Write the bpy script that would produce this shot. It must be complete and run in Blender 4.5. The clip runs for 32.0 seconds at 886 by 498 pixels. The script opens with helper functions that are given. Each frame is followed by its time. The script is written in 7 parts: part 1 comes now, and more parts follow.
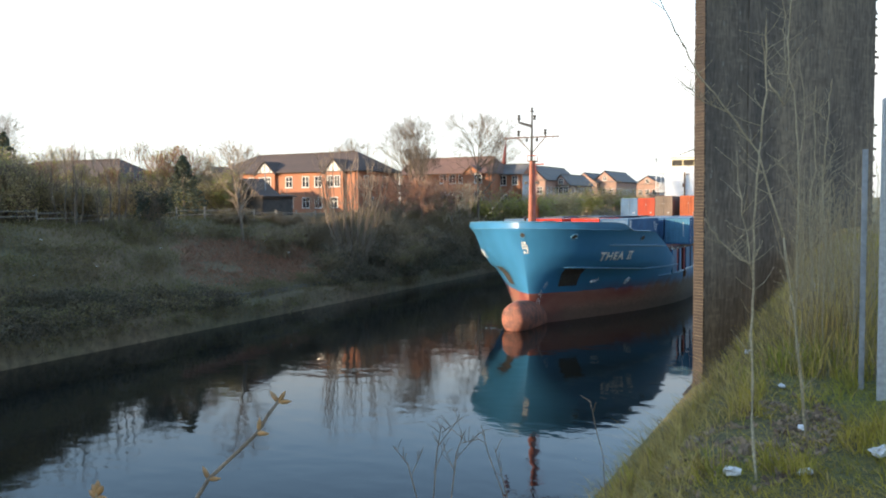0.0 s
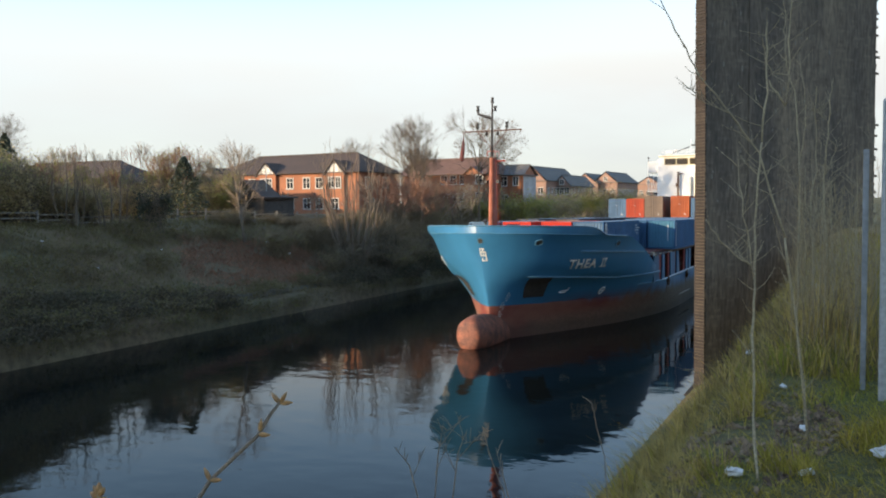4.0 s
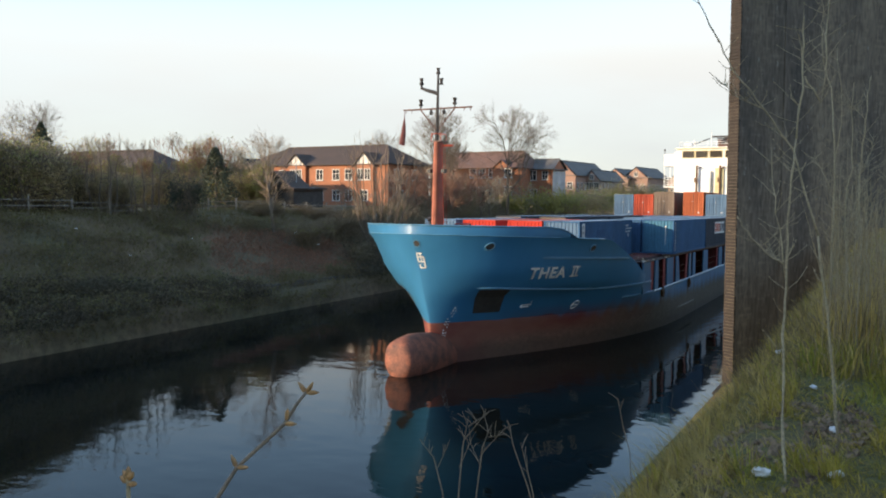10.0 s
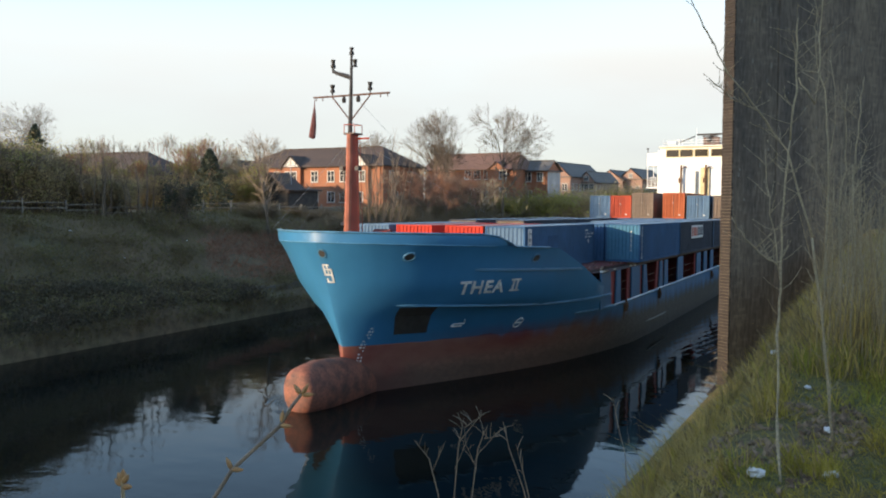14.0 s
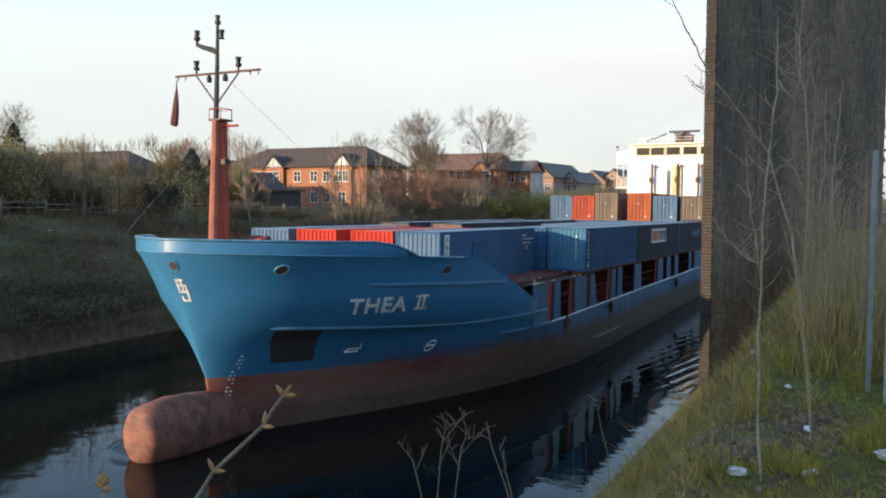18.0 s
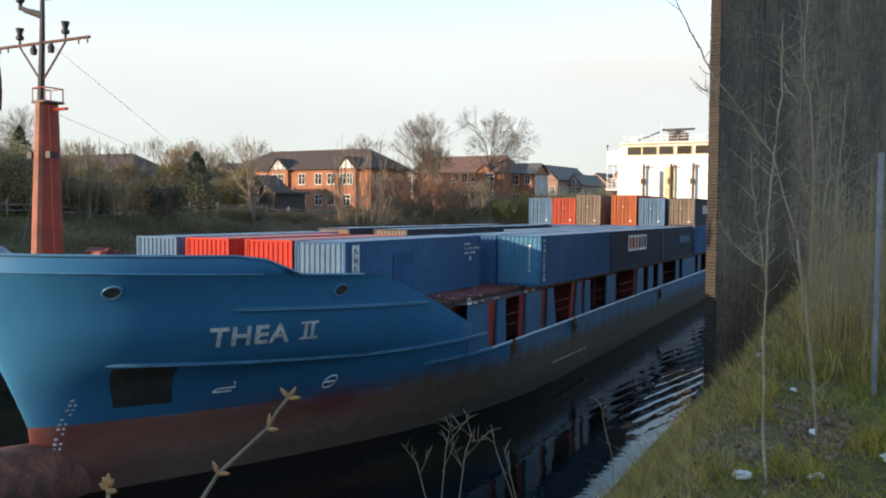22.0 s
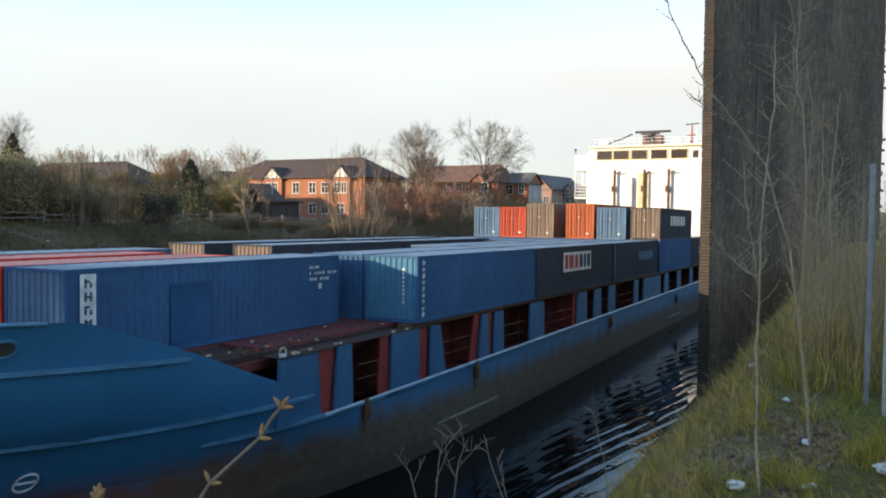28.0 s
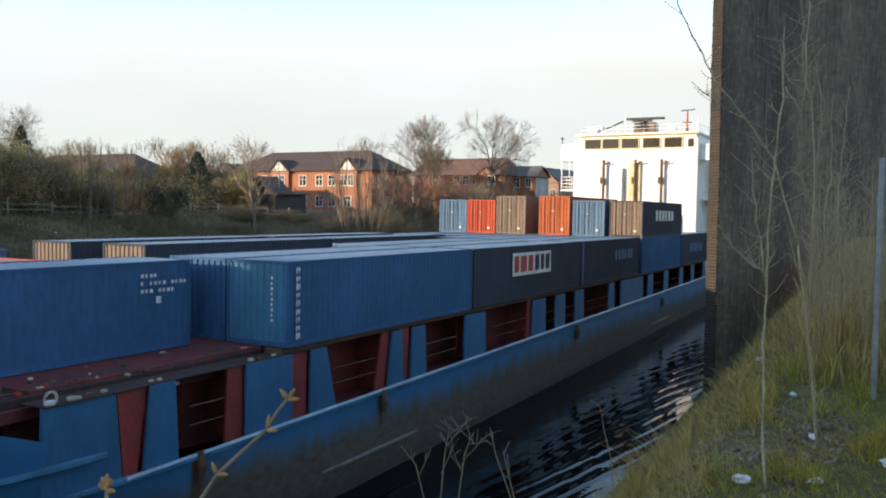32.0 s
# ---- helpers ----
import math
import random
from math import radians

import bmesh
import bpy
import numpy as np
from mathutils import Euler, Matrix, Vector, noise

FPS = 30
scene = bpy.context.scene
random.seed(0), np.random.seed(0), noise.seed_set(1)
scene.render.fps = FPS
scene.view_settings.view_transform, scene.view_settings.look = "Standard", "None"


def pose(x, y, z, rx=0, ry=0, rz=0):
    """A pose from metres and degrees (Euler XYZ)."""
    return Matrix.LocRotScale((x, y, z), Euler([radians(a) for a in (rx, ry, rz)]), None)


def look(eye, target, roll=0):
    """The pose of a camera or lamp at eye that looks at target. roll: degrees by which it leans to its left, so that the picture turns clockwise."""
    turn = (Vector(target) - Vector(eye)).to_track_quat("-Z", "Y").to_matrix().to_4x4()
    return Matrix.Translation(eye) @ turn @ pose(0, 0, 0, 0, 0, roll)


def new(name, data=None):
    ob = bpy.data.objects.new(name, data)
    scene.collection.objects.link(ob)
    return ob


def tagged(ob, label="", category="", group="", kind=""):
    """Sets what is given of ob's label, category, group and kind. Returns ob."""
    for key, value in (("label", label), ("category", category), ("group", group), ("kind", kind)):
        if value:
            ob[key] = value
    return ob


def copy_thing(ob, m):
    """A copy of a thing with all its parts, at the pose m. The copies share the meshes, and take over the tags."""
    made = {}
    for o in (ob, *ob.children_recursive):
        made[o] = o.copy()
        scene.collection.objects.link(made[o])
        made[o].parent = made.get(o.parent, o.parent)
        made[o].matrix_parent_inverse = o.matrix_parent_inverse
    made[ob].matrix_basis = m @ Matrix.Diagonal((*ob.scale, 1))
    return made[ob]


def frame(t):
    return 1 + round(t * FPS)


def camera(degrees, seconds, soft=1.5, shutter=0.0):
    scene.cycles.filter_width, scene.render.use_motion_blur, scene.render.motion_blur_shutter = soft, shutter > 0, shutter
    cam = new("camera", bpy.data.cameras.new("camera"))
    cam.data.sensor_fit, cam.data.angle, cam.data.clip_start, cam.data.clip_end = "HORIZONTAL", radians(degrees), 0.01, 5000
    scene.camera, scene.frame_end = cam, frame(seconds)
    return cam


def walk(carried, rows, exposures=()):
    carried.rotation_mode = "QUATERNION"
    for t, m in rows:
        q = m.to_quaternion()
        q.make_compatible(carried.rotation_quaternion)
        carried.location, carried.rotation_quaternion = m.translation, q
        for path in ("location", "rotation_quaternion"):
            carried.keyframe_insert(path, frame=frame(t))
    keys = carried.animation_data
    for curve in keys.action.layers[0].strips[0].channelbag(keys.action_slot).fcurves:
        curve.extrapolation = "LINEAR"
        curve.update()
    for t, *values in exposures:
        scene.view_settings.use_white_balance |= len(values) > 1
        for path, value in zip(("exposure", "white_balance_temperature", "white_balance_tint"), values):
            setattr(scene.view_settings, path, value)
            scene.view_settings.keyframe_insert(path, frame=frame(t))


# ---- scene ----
EXPO = [(0.0, 2.32, 6900, 12), (1.0, 2.10, 6900, 12), (2.0, 1.92, 6900, 12), (3.0, 1.84, 6900, 12), (6.0, 1.80, 6900, 12), (32.0, 1.82, 6900, 12)]
cam = camera(56.32, 32.0, soft=2.0)


def aim(yaw, pitch, roll):
    """The camera on the bank: yaw to the left of +y, pitch up, roll."""
    return pose(0, 0, 9.65, 90 + pitch, 0, yaw) @ pose(0, 0, 0, 0, 0, roll)


walk(cam, [
    (0.0, aim(26.80, -3.27, -0.55)), (0.5, aim(26.76, -3.35, -0.59)), (1.0, aim(26.77, -3.60, -0.61)), (1.5, aim(26.70, -3.61, -0.40)),
    (2.0, aim(26.73, -3.50, -0.51)), (2.5, aim(26.81, -3.33, -0.58)), (3.0, aim(26.85, -3.22, -0.59)), (3.5, aim(26.84, -3.19, -0.68)),
    (5.5, aim(26.97, -3.32, -0.46)), (6.0, aim(26.90, -3.35, -0.40)), (6.5, aim(26.89, -3.37, -0.36)), (7.0, aim(27.05, -3.35, -0.30)),
    (7.5, aim(27.19, -3.44, -0.22)), (8.0, aim(27.27, -3.51, -0.15)), (8.5, aim(27.41, -3.61, -0.13)), (9.0, aim(27.43, -3.66, 0.00)),
    (9.5, aim(27.77, -3.66, 0.15)), (10.0, aim(28.80, -3.67, 0.14)), (10.5, aim(28.60, -3.64, 0.22)), (11.0, aim(28.44, -3.71, 0.27)),
    (11.5, aim(28.43, -3.72, 0.19)), (12.0, aim(28.47, -3.67, 0.15)), (12.5, aim(28.47, -3.66, 0.23)), (13.0, aim(28.40, -3.66, 0.09)),
    (13.5, aim(28.43, -3.61, 0.08)), (14.0, aim(28.46, -3.56, 0.06)), (14.5, aim(28.46, -3.51, 0.04)), (16.5, aim(27.68, -3.14, -0.52)),
    (17.0, aim(27.61, -3.30, -0.07)), (17.5, aim(27.56, -3.40, 0.08)), (18.0, aim(27.30, -3.54, 0.16)), (18.5, aim(27.25, -3.54, 0.08)),
    (19.0, aim(27.40, -3.50, 0.02)), (19.5, aim(27.43, -3.41, 0.08)), (20.0, aim(27.57, -3.38, -0.01)), (20.5, aim(27.51, -3.45, -0.00)),
    (21.0, aim(27.53, -3.45, -0.01)), (21.5, aim(27.61, -3.30, 0.05)), (22.0, aim(27.60, -3.36, 0.15)), (22.5, aim(27.47, -3.49, 0.44)),
    (23.0, aim(27.40, -3.53, 0.42)), (23.5, aim(27.47, -3.51, 0.19)), (24.0, aim(27.53, -3.54, 0.26)), (24.5, aim(27.61, -4.32, 1.11)),
    (25.0, aim(27.62, -4.67, 0.84)), (25.5, aim(27.85, -4.17, 0.43)), (27.5, aim(27.37, -2.72, 0.46)), (28.0, aim(27.18, -2.73, 0.36)),
    (28.5, aim(27.37, -3.22, 0.35)), (29.0, aim(28.04, -3.36, 0.08)), (29.5, aim(27.90, -3.26, 0.09)), (30.0, aim(27.76, -3.22, 0.09)),
    (30.5, aim(27.74, -3.19, 0.04)), (31.0, aim(27.76, -3.09, 0.07)), (31.5, aim(27.77, -3.12, 0.20)), (32.0, aim(27.63, -3.21, 0.52)),
   
], exposures=EXPO)
# ---------------------------------------------------------------- world and sun
SUN_AZ, SUN_EL = (-0.60, -0.80), radians(9.5)
world = bpy.data.worlds.new("sky")
scene.world = world
world.use_nodes = True
wt = world.node_tree
sky = wt.nodes.new("ShaderNodeTexSky")
sky.sky_type, sky.sun_disc = "NISHITA", False
sky.sun_elevation = SUN_EL
sky.sun_rotation = math.atan2(SUN_AZ[0], SUN_AZ[1])
sky.air_density, sky.dust_density, sky.ozone_density = 1.0, 0.3, 2.5
bg = wt.nodes["Background"]
bg.inputs["Strength"].default_value = 0.15
veil = wt.nodes.new("ShaderNodeTexNoise")
veil.inputs["Scale"].default_value, veil.inputs["Detail"].default_value = 1.6, 5
coords = wt.nodes.new("ShaderNodeTexCoord")
stretch = wt.nodes.new("ShaderNodeMapping")
stretch.inputs["Scale"].default_value = (1.0, 1.0, 3.5)
wt.links.new(coords.outputs["Generated"], stretch.inputs["Vector"])
wt.links.new(stretch.outputs[0], veil.inputs["Vector"])
thick = wt.nodes.new("ShaderNodeMapRange")
thick.inputs["From Min"].default_value, thick.inputs["From Max"].default_value = 0.35, 0.65
thick.inputs["To Min"].default_value, thick.inputs["To Max"].default_value = 0.84, 1.0
wt.links.new(veil.outputs["Fac"], thick.inputs["Value"])
split = wt.nodes.new("ShaderNodeSeparateXYZ")
wt.links.new(coords.outputs["Generated"], split.inputs[0])
high = wt.nodes.new("ShaderNodeMapRange")
high.interpolation_type = "SMOOTHSTEP"
high.inputs["From Min"].default_value, high.inputs["From Max"].default_value = 0.15, 0.31
high.inputs["To Min"].default_value, high.inputs["To Max"].default_value = 1.0, 0.08
wt.links.new(split.outputs["Z"], high.inputs["Value"])
cover = wt.nodes.new("ShaderNodeMath")
cover.operation = "MULTIPLY"
wt.links.new(thick.outputs[0], cover.inputs[0])
wt.links.new(high.outputs[0], cover.inputs[1])
cloud = wt.nodes.new("ShaderNodeMix")
cloud.data_type = "RGBA"
haze = wt.nodes.new("ShaderNodeMix")
haze.data_type = "RGBA"
haze.inputs["A"].default_value, haze.inputs["B"].default_value = (1.26, 1.39, 1.47, 1), (1.76, 1.86, 1.88, 1)
rise = wt.nodes.new("ShaderNodeMapRange")
rise.inputs["From Min"].default_value, rise.inputs["From Max"].default_value = 0.0, 0.17
wt.links.new(split.outputs["Z"], rise.inputs["Value"])
wt.links.new(rise.outputs[0], haze.inputs["Factor"])
wt.links.new(haze.outputs["Result"], cloud.inputs["B"])
wt.links.new(cover.outputs[0], cloud.inputs["Factor"])
wt.links.new(sky.outputs[0], cloud.inputs["A"])
wt.links.new(cloud.outputs["Result"], bg.inputs["Color"])

sun = new("sun", bpy.data.lights.new("sun", "SUN"))
sun.data.energy, sun.data.angle, sun.data.color = 2.0, radians(0.6), (1.0, 0.82, 0.60)
sun.matrix_basis = look((0, 0, 60), (-100 * SUN_AZ[0], -100 * SUN_AZ[1], 60 - 100 * math.tan(SUN_EL)))


# ---------------------------------------------------------------- materials
def mat(name, base, rough=0.7, metal=0.0, var=0.25, scale=3.0, fine=40.0, bump=0.15, second=None, patch=0.5,
        stretch=(1, 1, 1), rand=0.0, thin=0.0, spec=0.5, dist=0.02):
    """A node material: base colour, broken up by patches of a second colour and by grain, with fine relief."""
    m = bpy.data.materials.new(name)
    m.use_nodes = True
    nt = m.node_tree
    n, l = nt.nodes, nt.links
    b = n["Principled BSDF"]
    b.inputs["Metallic"].default_value = metal
    b.inputs["Specular IOR Level"].default_value = spec
    co = n.new("ShaderNodeTexCoord")
    mp = n.new("ShaderNodeMapping")
    mp.inputs["Scale"].default_value = stretch
    l.new(co.outputs["Object"], mp.inputs["Vector"])
    big = n.new("ShaderNodeTexNoise")
    big.inputs["Scale"].default_value, big.inputs["Detail"].default_value = scale, 5
    small = n.new("ShaderNodeTexNoise")
    small.inputs["Scale"].default_value, small.inputs["Detail"].default_value = fine, 4
    l.new(mp.outputs[0], big.inputs["Vector"])
    l.new(mp.outputs[0], small.inputs["Vector"])
    ramp = n.new("ShaderNodeValToRGB")
    ramp.color_ramp.elements[0].position = 0.5 - 0.18 - 0.3 * (0.5 - patch)
    ramp.color_ramp.elements[1].position = 0.5 + 0.18 - 0.3 * (0.5 - patch)
    c2 = second or tuple(c * 0.6 for c in base)
    ramp.color_ramp.elements[0].color = (*c2, 1)
    ramp.color_ramp.elements[1].color = (*base, 1)
    l.new(big.outputs["Fac"], ramp.inputs["Fac"])
    gr = n.new("ShaderNodeMapRange")
    gr.inputs["From Min"].default_value, gr.inputs["From Max"].default_value = 0.3, 0.7
    gr.inputs["To Min"].default_value, gr.inputs["To Max"].default_value = 1 - var, 1 + var
    l.new(small.outputs["Fac"], gr.inputs["Value"])
    mul = n.new("ShaderNodeVectorMath")
    mul.operation = "SCALE"
    l.new(ramp.outputs["Color"], mul.inputs[0])
    l.new(gr.outputs[0], mul.inputs["Scale"])
    out = mul.outputs[0]
    if rand:
        oi = n.new("ShaderNodeObjectInfo")
        geo = n.new("ShaderNodeNewGeometry")
        add = n.new("ShaderNodeMath")
        l.new(oi.outputs["Random"], add.inputs[0])
        l.new(geo.outputs["Random Per Island"], add.inputs[1])
        r2 = n.new("ShaderNodeMapRange")
        r2.inputs["From Max"].default_value = 2.0
        r2.inputs["To Min"].default_value, r2.inputs["To Max"].default_value = 1 - rand, 1 + rand
        l.new(add.outputs[0], r2.inputs["Value"])
        m2 = n.new("ShaderNodeVectorMath")
        m2.operation = "SCALE"
        l.new(out, m2.inputs[0])
        l.new(r2.outputs[0], m2.inputs["Scale"])
        out = m2.outputs[0]
    l.new(out, b.inputs["Base Color"])
    rr = n.new("ShaderNodeMapRange")
    rr.inputs["To Min"].default_value, rr.inputs["To Max"].default_value = max(0.03, rough - 0.12), min(1, rough + 0.12)
    l.new(small.outputs["Fac"], rr.inputs["Value"])
    l.new(rr.outputs[0], b.inputs["Roughness"])
    if bump:
        bp = n.new("ShaderNodeBump")
        bp.inputs["Strength"].default_value, bp.inputs["Distance"].default_value = bump, dist
        l.new(small.outputs["Fac"], bp.inputs["Height"])
        l.new(bp.outputs[0], b.inputs["Normal"])
    if thin:
        tl, mix = n.new("ShaderNodeBsdfTranslucent"), n.new("ShaderNodeMixShader")
        mix.inputs[0].default_value = thin
        l.new(out, tl.inputs["Color"])
        l.new(b.outputs[0], mix.inputs[1])
        l.new(tl.outputs[0], mix.inputs[2])
        l.new(mix.outputs[0], n["Material Output"].inputs["Surface"])
    return m


def hull_paint():
    """Blue topsides over a worn red and brown bottom; the fouling climbs the plating aft with a ragged, streaky edge."""
    m = mat("hull_paint", (0.037, 0.186, 0.350), 0.40, 0.0, 0.05, 0.35, 1.5, 0.0, (0.032, 0.160, 0.300), 0.5, (1, 1, 0.35))
    n, l = m.node_tree.nodes, m.node_tree.links
    b = n["Principled BSDF"]
    blue = b.inputs["Base Color"].links[0].from_socket
    rough = b.inputs["Roughness"].links[0].from_socket
    co = n.new("ShaderNodeTexCoord")
    xyz = n.new("ShaderNodeSeparateXYZ")
    l.new(co.outputs["Object"], xyz.inputs[0])

    def ramp(src, a, z, lo=0.0, hi=1.0):
        r = n.new("ShaderNodeMapRange")
        r.interpolation_type = "SMOOTHSTEP"
        for k, v in (("From Min", a), ("From Max", z), ("To Min", lo), ("To Max", hi)):
            r.inputs[k].default_value = v
        l.new(src, r.inputs["Value"])
        return r.outputs[0]

    def blend(f, a, z):
        x = n.new("ShaderNodeMix")
        x.data_type = "RGBA"
        l.new(f, x.inputs["Factor"])
        for k, v in (("A", a), ("B", z)):
            if isinstance(v, tuple):
                x.inputs[k].default_value = (*v, 1)
            else:
                l.new(v, x.inputs[k])
        return x.outputs["Result"]

    def calc(op, a, z):
        x = n.new("ShaderNodeMath")
        x.operation = op
        for k, v in enumerate((a, z)):
            if isinstance(v, float):
                x.inputs[k].default_value = v
            else:
                l.new(v, x.inputs[k])
        return x.outputs[0]

    def grain(scale, sx, sy, sz, detail=5):
        mp, t = n.new("ShaderNodeMapping"), n.new("ShaderNodeTexNoise")
        mp.inputs["Scale"].default_value = (sx, sy, sz)
        t.inputs["Scale"].default_value, t.inputs["Detail"].default_value = scale, detail
        l.new(co.outputs["Object"], mp.inputs["Vector"])
        l.new(mp.outputs[0], t.inputs["Vector"])
        return t.outputs["Fac"]
    streak, cloud, speck = grain(1.2, 1, 0.9, 0.12), grain(0.5, 1, 0.4, 1.2), grain(5.0, 1, 0.5, 1)
    aft = ramp(xyz.outputs["Y"], -9.0, 2.0)
    # the bottom: red lead at the stem, scoured orange-brown further aft, then brown slime
    red = blend(ramp(cloud, 0.35, 0.65), (0.175, 0.036, 0.027), (0.235, 0.092, 0.060))
    tan = blend(ramp(speck, 0.3, 0.7), (0.17, 0.088, 0.060), (0.24, 0.124, 0.082))
    slime = blend(ramp(speck, 0.3, 0.7), (0.100, 0.080, 0.055), (0.148, 0.114, 0.078))
    low = ramp(calc("ADD", xyz.outputs["Z"], calc("MULTIPLY", cloud, 1.2)), 2.1, 1.3)
    bottom = blend(calc("MULTIPLY", low, ramp(xyz.outputs["Y"], -9.5, -5.0)), red, tan)
    bottom = blend(ramp(calc("ADD", xyz.outputs["Y"], calc("MULTIPLY", cloud, 9.0)), 2.0, 14.0), bottom, slime)
    foul = ramp(calc("ADD", xyz.outputs["Z"], calc("MULTIPLY", streak, 0.8)), 1.25, 0.55)
    bottom = blend(calc("MULTIPLY", foul, 0.5), bottom, (0.060, 0.050, 0.036))
    # where it begins: a ruled line at the stem, a soft ragged one aft
    edge = calc("ADD", xyz.outputs["Z"], calc("MULTIPLY", calc("MULTIPLY", calc("SUBTRACT", streak, 0.5), aft), -1.3))
    sharp, soft = ramp(edge, 2.03, 1.97), ramp(edge, 2.85, 1.55)
    mixf = n.new("ShaderNodeMix")
    l.new(aft, mixf.inputs["Factor"])
    l.new(sharp, mixf.inputs["A"])
    l.new(soft, mixf.inputs["B"])
    l.new(blend(mixf.outputs["Result"], blue, bottom), b.inputs["Base Color"])
    l.new(calc("ADD", rough, calc("MULTIPLY", mixf.outputs["Result"], 0.42)), b.inputs["Roughness"])
    return m


def glass(name, tint=(0.02, 0.025, 0.03)):
    """Dark window glass, glossy."""
    m = bpy.data.materials.new(name)
    m.use_nodes = True
    b = m.node_tree.nodes["Principled BSDF"]
    b.inputs["Base Color"].default_value = (*tint, 1)
    b.inputs["Roughness"].default_value = 0.08
    return m


def water_mat():
    m = bpy.data.materials.new("canal_water")
    m.use_nodes = True
    n, l = m.node_tree.nodes, m.node_tree.links
    b = n["Principled BSDF"]
    b.inputs["Base Color"].default_value = (0.004, 0.006, 0.006, 1)
    b.inputs["Roughness"].default_value = 0.03
    b.inputs["IOR"].default_value = 1.22
    geo = n.new("ShaderNodeNewGeometry")
    mp = n.new("ShaderNodeMapping")
    mp.inputs["Scale"].default_value = (0.55, 0.8, 1)
    l.new(geo.outputs["Position"], mp.inputs["Vector"])
    a = n.new("ShaderNodeTexNoise")
    a.inputs["Scale"].default_value, a.inputs["Detail"].default_value = 1.1, 3
    l.new(mp.outputs[0], a.inputs["Vector"])
    bp = n.new("ShaderNodeBump")
    bp.inputs["Strength"].default_value, bp.inputs["Distance"].default_value = 0.35, 0.04
    l.new(a.outputs["Fac"], bp.inputs["Height"])
    l.new(bp.outputs[0], b.inputs["Normal"])
    return m


WATER = water_mat()
HULL_BLUE = hull_paint()
STEEL_BLUE = mat("ship_blue_paint", (0.036, 0.140, 0.260), 0.45, 0.0, 0.12, 0.8, 7, 0.03, (0.030, 0.108, 0.200), 0.5, (1, 1, 0.35))
BULB_RED = mat("bulb_red", (0.30, 0.105, 0.062), 0.75, 0, 0.3, 1.7, 9, 0.2, (0.105, 0.050, 0.038), 0.42)
RIM_BLUE = mat("rim_blue", (0.085, 0.235, 0.36), 0.32, 0, 0.08, 1.5, 12, 0.02)
# pale colour that stands for the bright highlight along the deck edge
RAIL_PALE = mat("rail_edge_highlight", (0.40, 0.48, 0.52), 0.45, 0.1, 0.2, 1.2, 10, 0.05, (0.24, 0.35, 0.43))
DECK_RED = mat("deck_red_paint", (0.20, 0.030, 0.025), 0.7, 0, 0.35, 0.8, 9, 0.15, (0.085, 0.024, 0.020), 0.45)
STAY_RED = mat("stay_red_paint", (0.33, 0.040, 0.030), 0.6, 0, 0.25, 0.8, 9, 0.1, (0.20, 0.030, 0.024), 0.5)
# worn deck red, darkened to stand for the shaded gap between the containers
DECK_WORN_DARK = mat("worn_shaded_deck", (0.060, 0.022, 0.017), 0.85, 0, 0.5, 1.6, 8, 0.2, (0.028, 0.019, 0.015), 0.5)
MAST_RED = mat("mast_red", (0.36, 0.045, 0.020), 0.5, 0, 0.12, 1.2, 14, 0.05)
MAST_BEIGE = mat("mast_edge", (0.42, 0.125, 0.068), 0.5, 0, 0.12, 1.2, 14, 0.05)
ARM_BROWN = mat("arm_brown", (0.14, 0.075, 0.055), 0.6, 0, 0.2, 3, 20, 0.05)
SHIP_WHITE = mat("superstructure_white", (0.80, 0.79, 0.76), 0.5, 0, 0.05, 0.8, 9, 0.05, (0.70, 0.68, 0.63), 0.4)
LETTER = mat("letter_white", (0.78, 0.78, 0.74), 0.6, 0, 0.08, 3, 20, 0.0)
DARK = mat("dark_steel", (0.045, 0.040, 0.038), 0.6, 0.2, 0.2, 2, 15, 0.1)
RUST = mat("rusty_steel", (0.15, 0.075, 0.035), 0.8, 0.1, 0.35, 2.5, 18, 0.2, (0.08, 0.05, 0.03))
BLACK = mat("shadow_hole", (0.052, 0.045, 0.037), 0.8, 0, 0.1)
CREAM = mat("cream_paint", (0.72, 0.60, 0.33), 0.6, 0, 0.06, 1, 10, 0.03)
ROPE = mat("pale_fitting", (0.55, 0.47, 0.33), 0.8, 0, 0.2, 4, 20, 0.1)
C_BLUE = mat("container_blue", (0.040, 0.112, 0.225), 0.8, 0, 0.14, 0.5, 6, 0.05, (0.032, 0.086, 0.168), 0.5, (1, 1, 0.4), spec=0.25)
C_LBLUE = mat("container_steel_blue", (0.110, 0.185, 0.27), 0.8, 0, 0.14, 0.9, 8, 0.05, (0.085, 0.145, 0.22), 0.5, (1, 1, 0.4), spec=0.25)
C_RED = mat("container_red", (0.43, 0.080, 0.042), 0.8, 0, 0.14, 0.9, 8, 0.05, (0.34, 0.062, 0.036), 0.5, (1, 1, 0.4), spec=0.25)
C_SCARLET = mat("container_scarlet", (0.52, 0.046, 0.026), 0.8, 0, 0.12, 0.9, 8, 0.05, (0.42, 0.038, 0.024), 0.5, (1, 1, 0.4), spec=0.25)
C_ORANGE = mat("container_orange", (0.40, 0.115, 0.050), 0.8, 0, 0.14, 0.9, 8, 0.05, (0.33, 0.09, 0.04), 0.5, (1, 1, 0.4), spec=0.25)
C_TAN = mat("container_tan", (0.220, 0.165, 0.125), 0.8, 0, 0.18, 0.9, 8, 0.05, (0.17, 0.13, 0.10), 0.5, (1, 1, 0.4), spec=0.25)
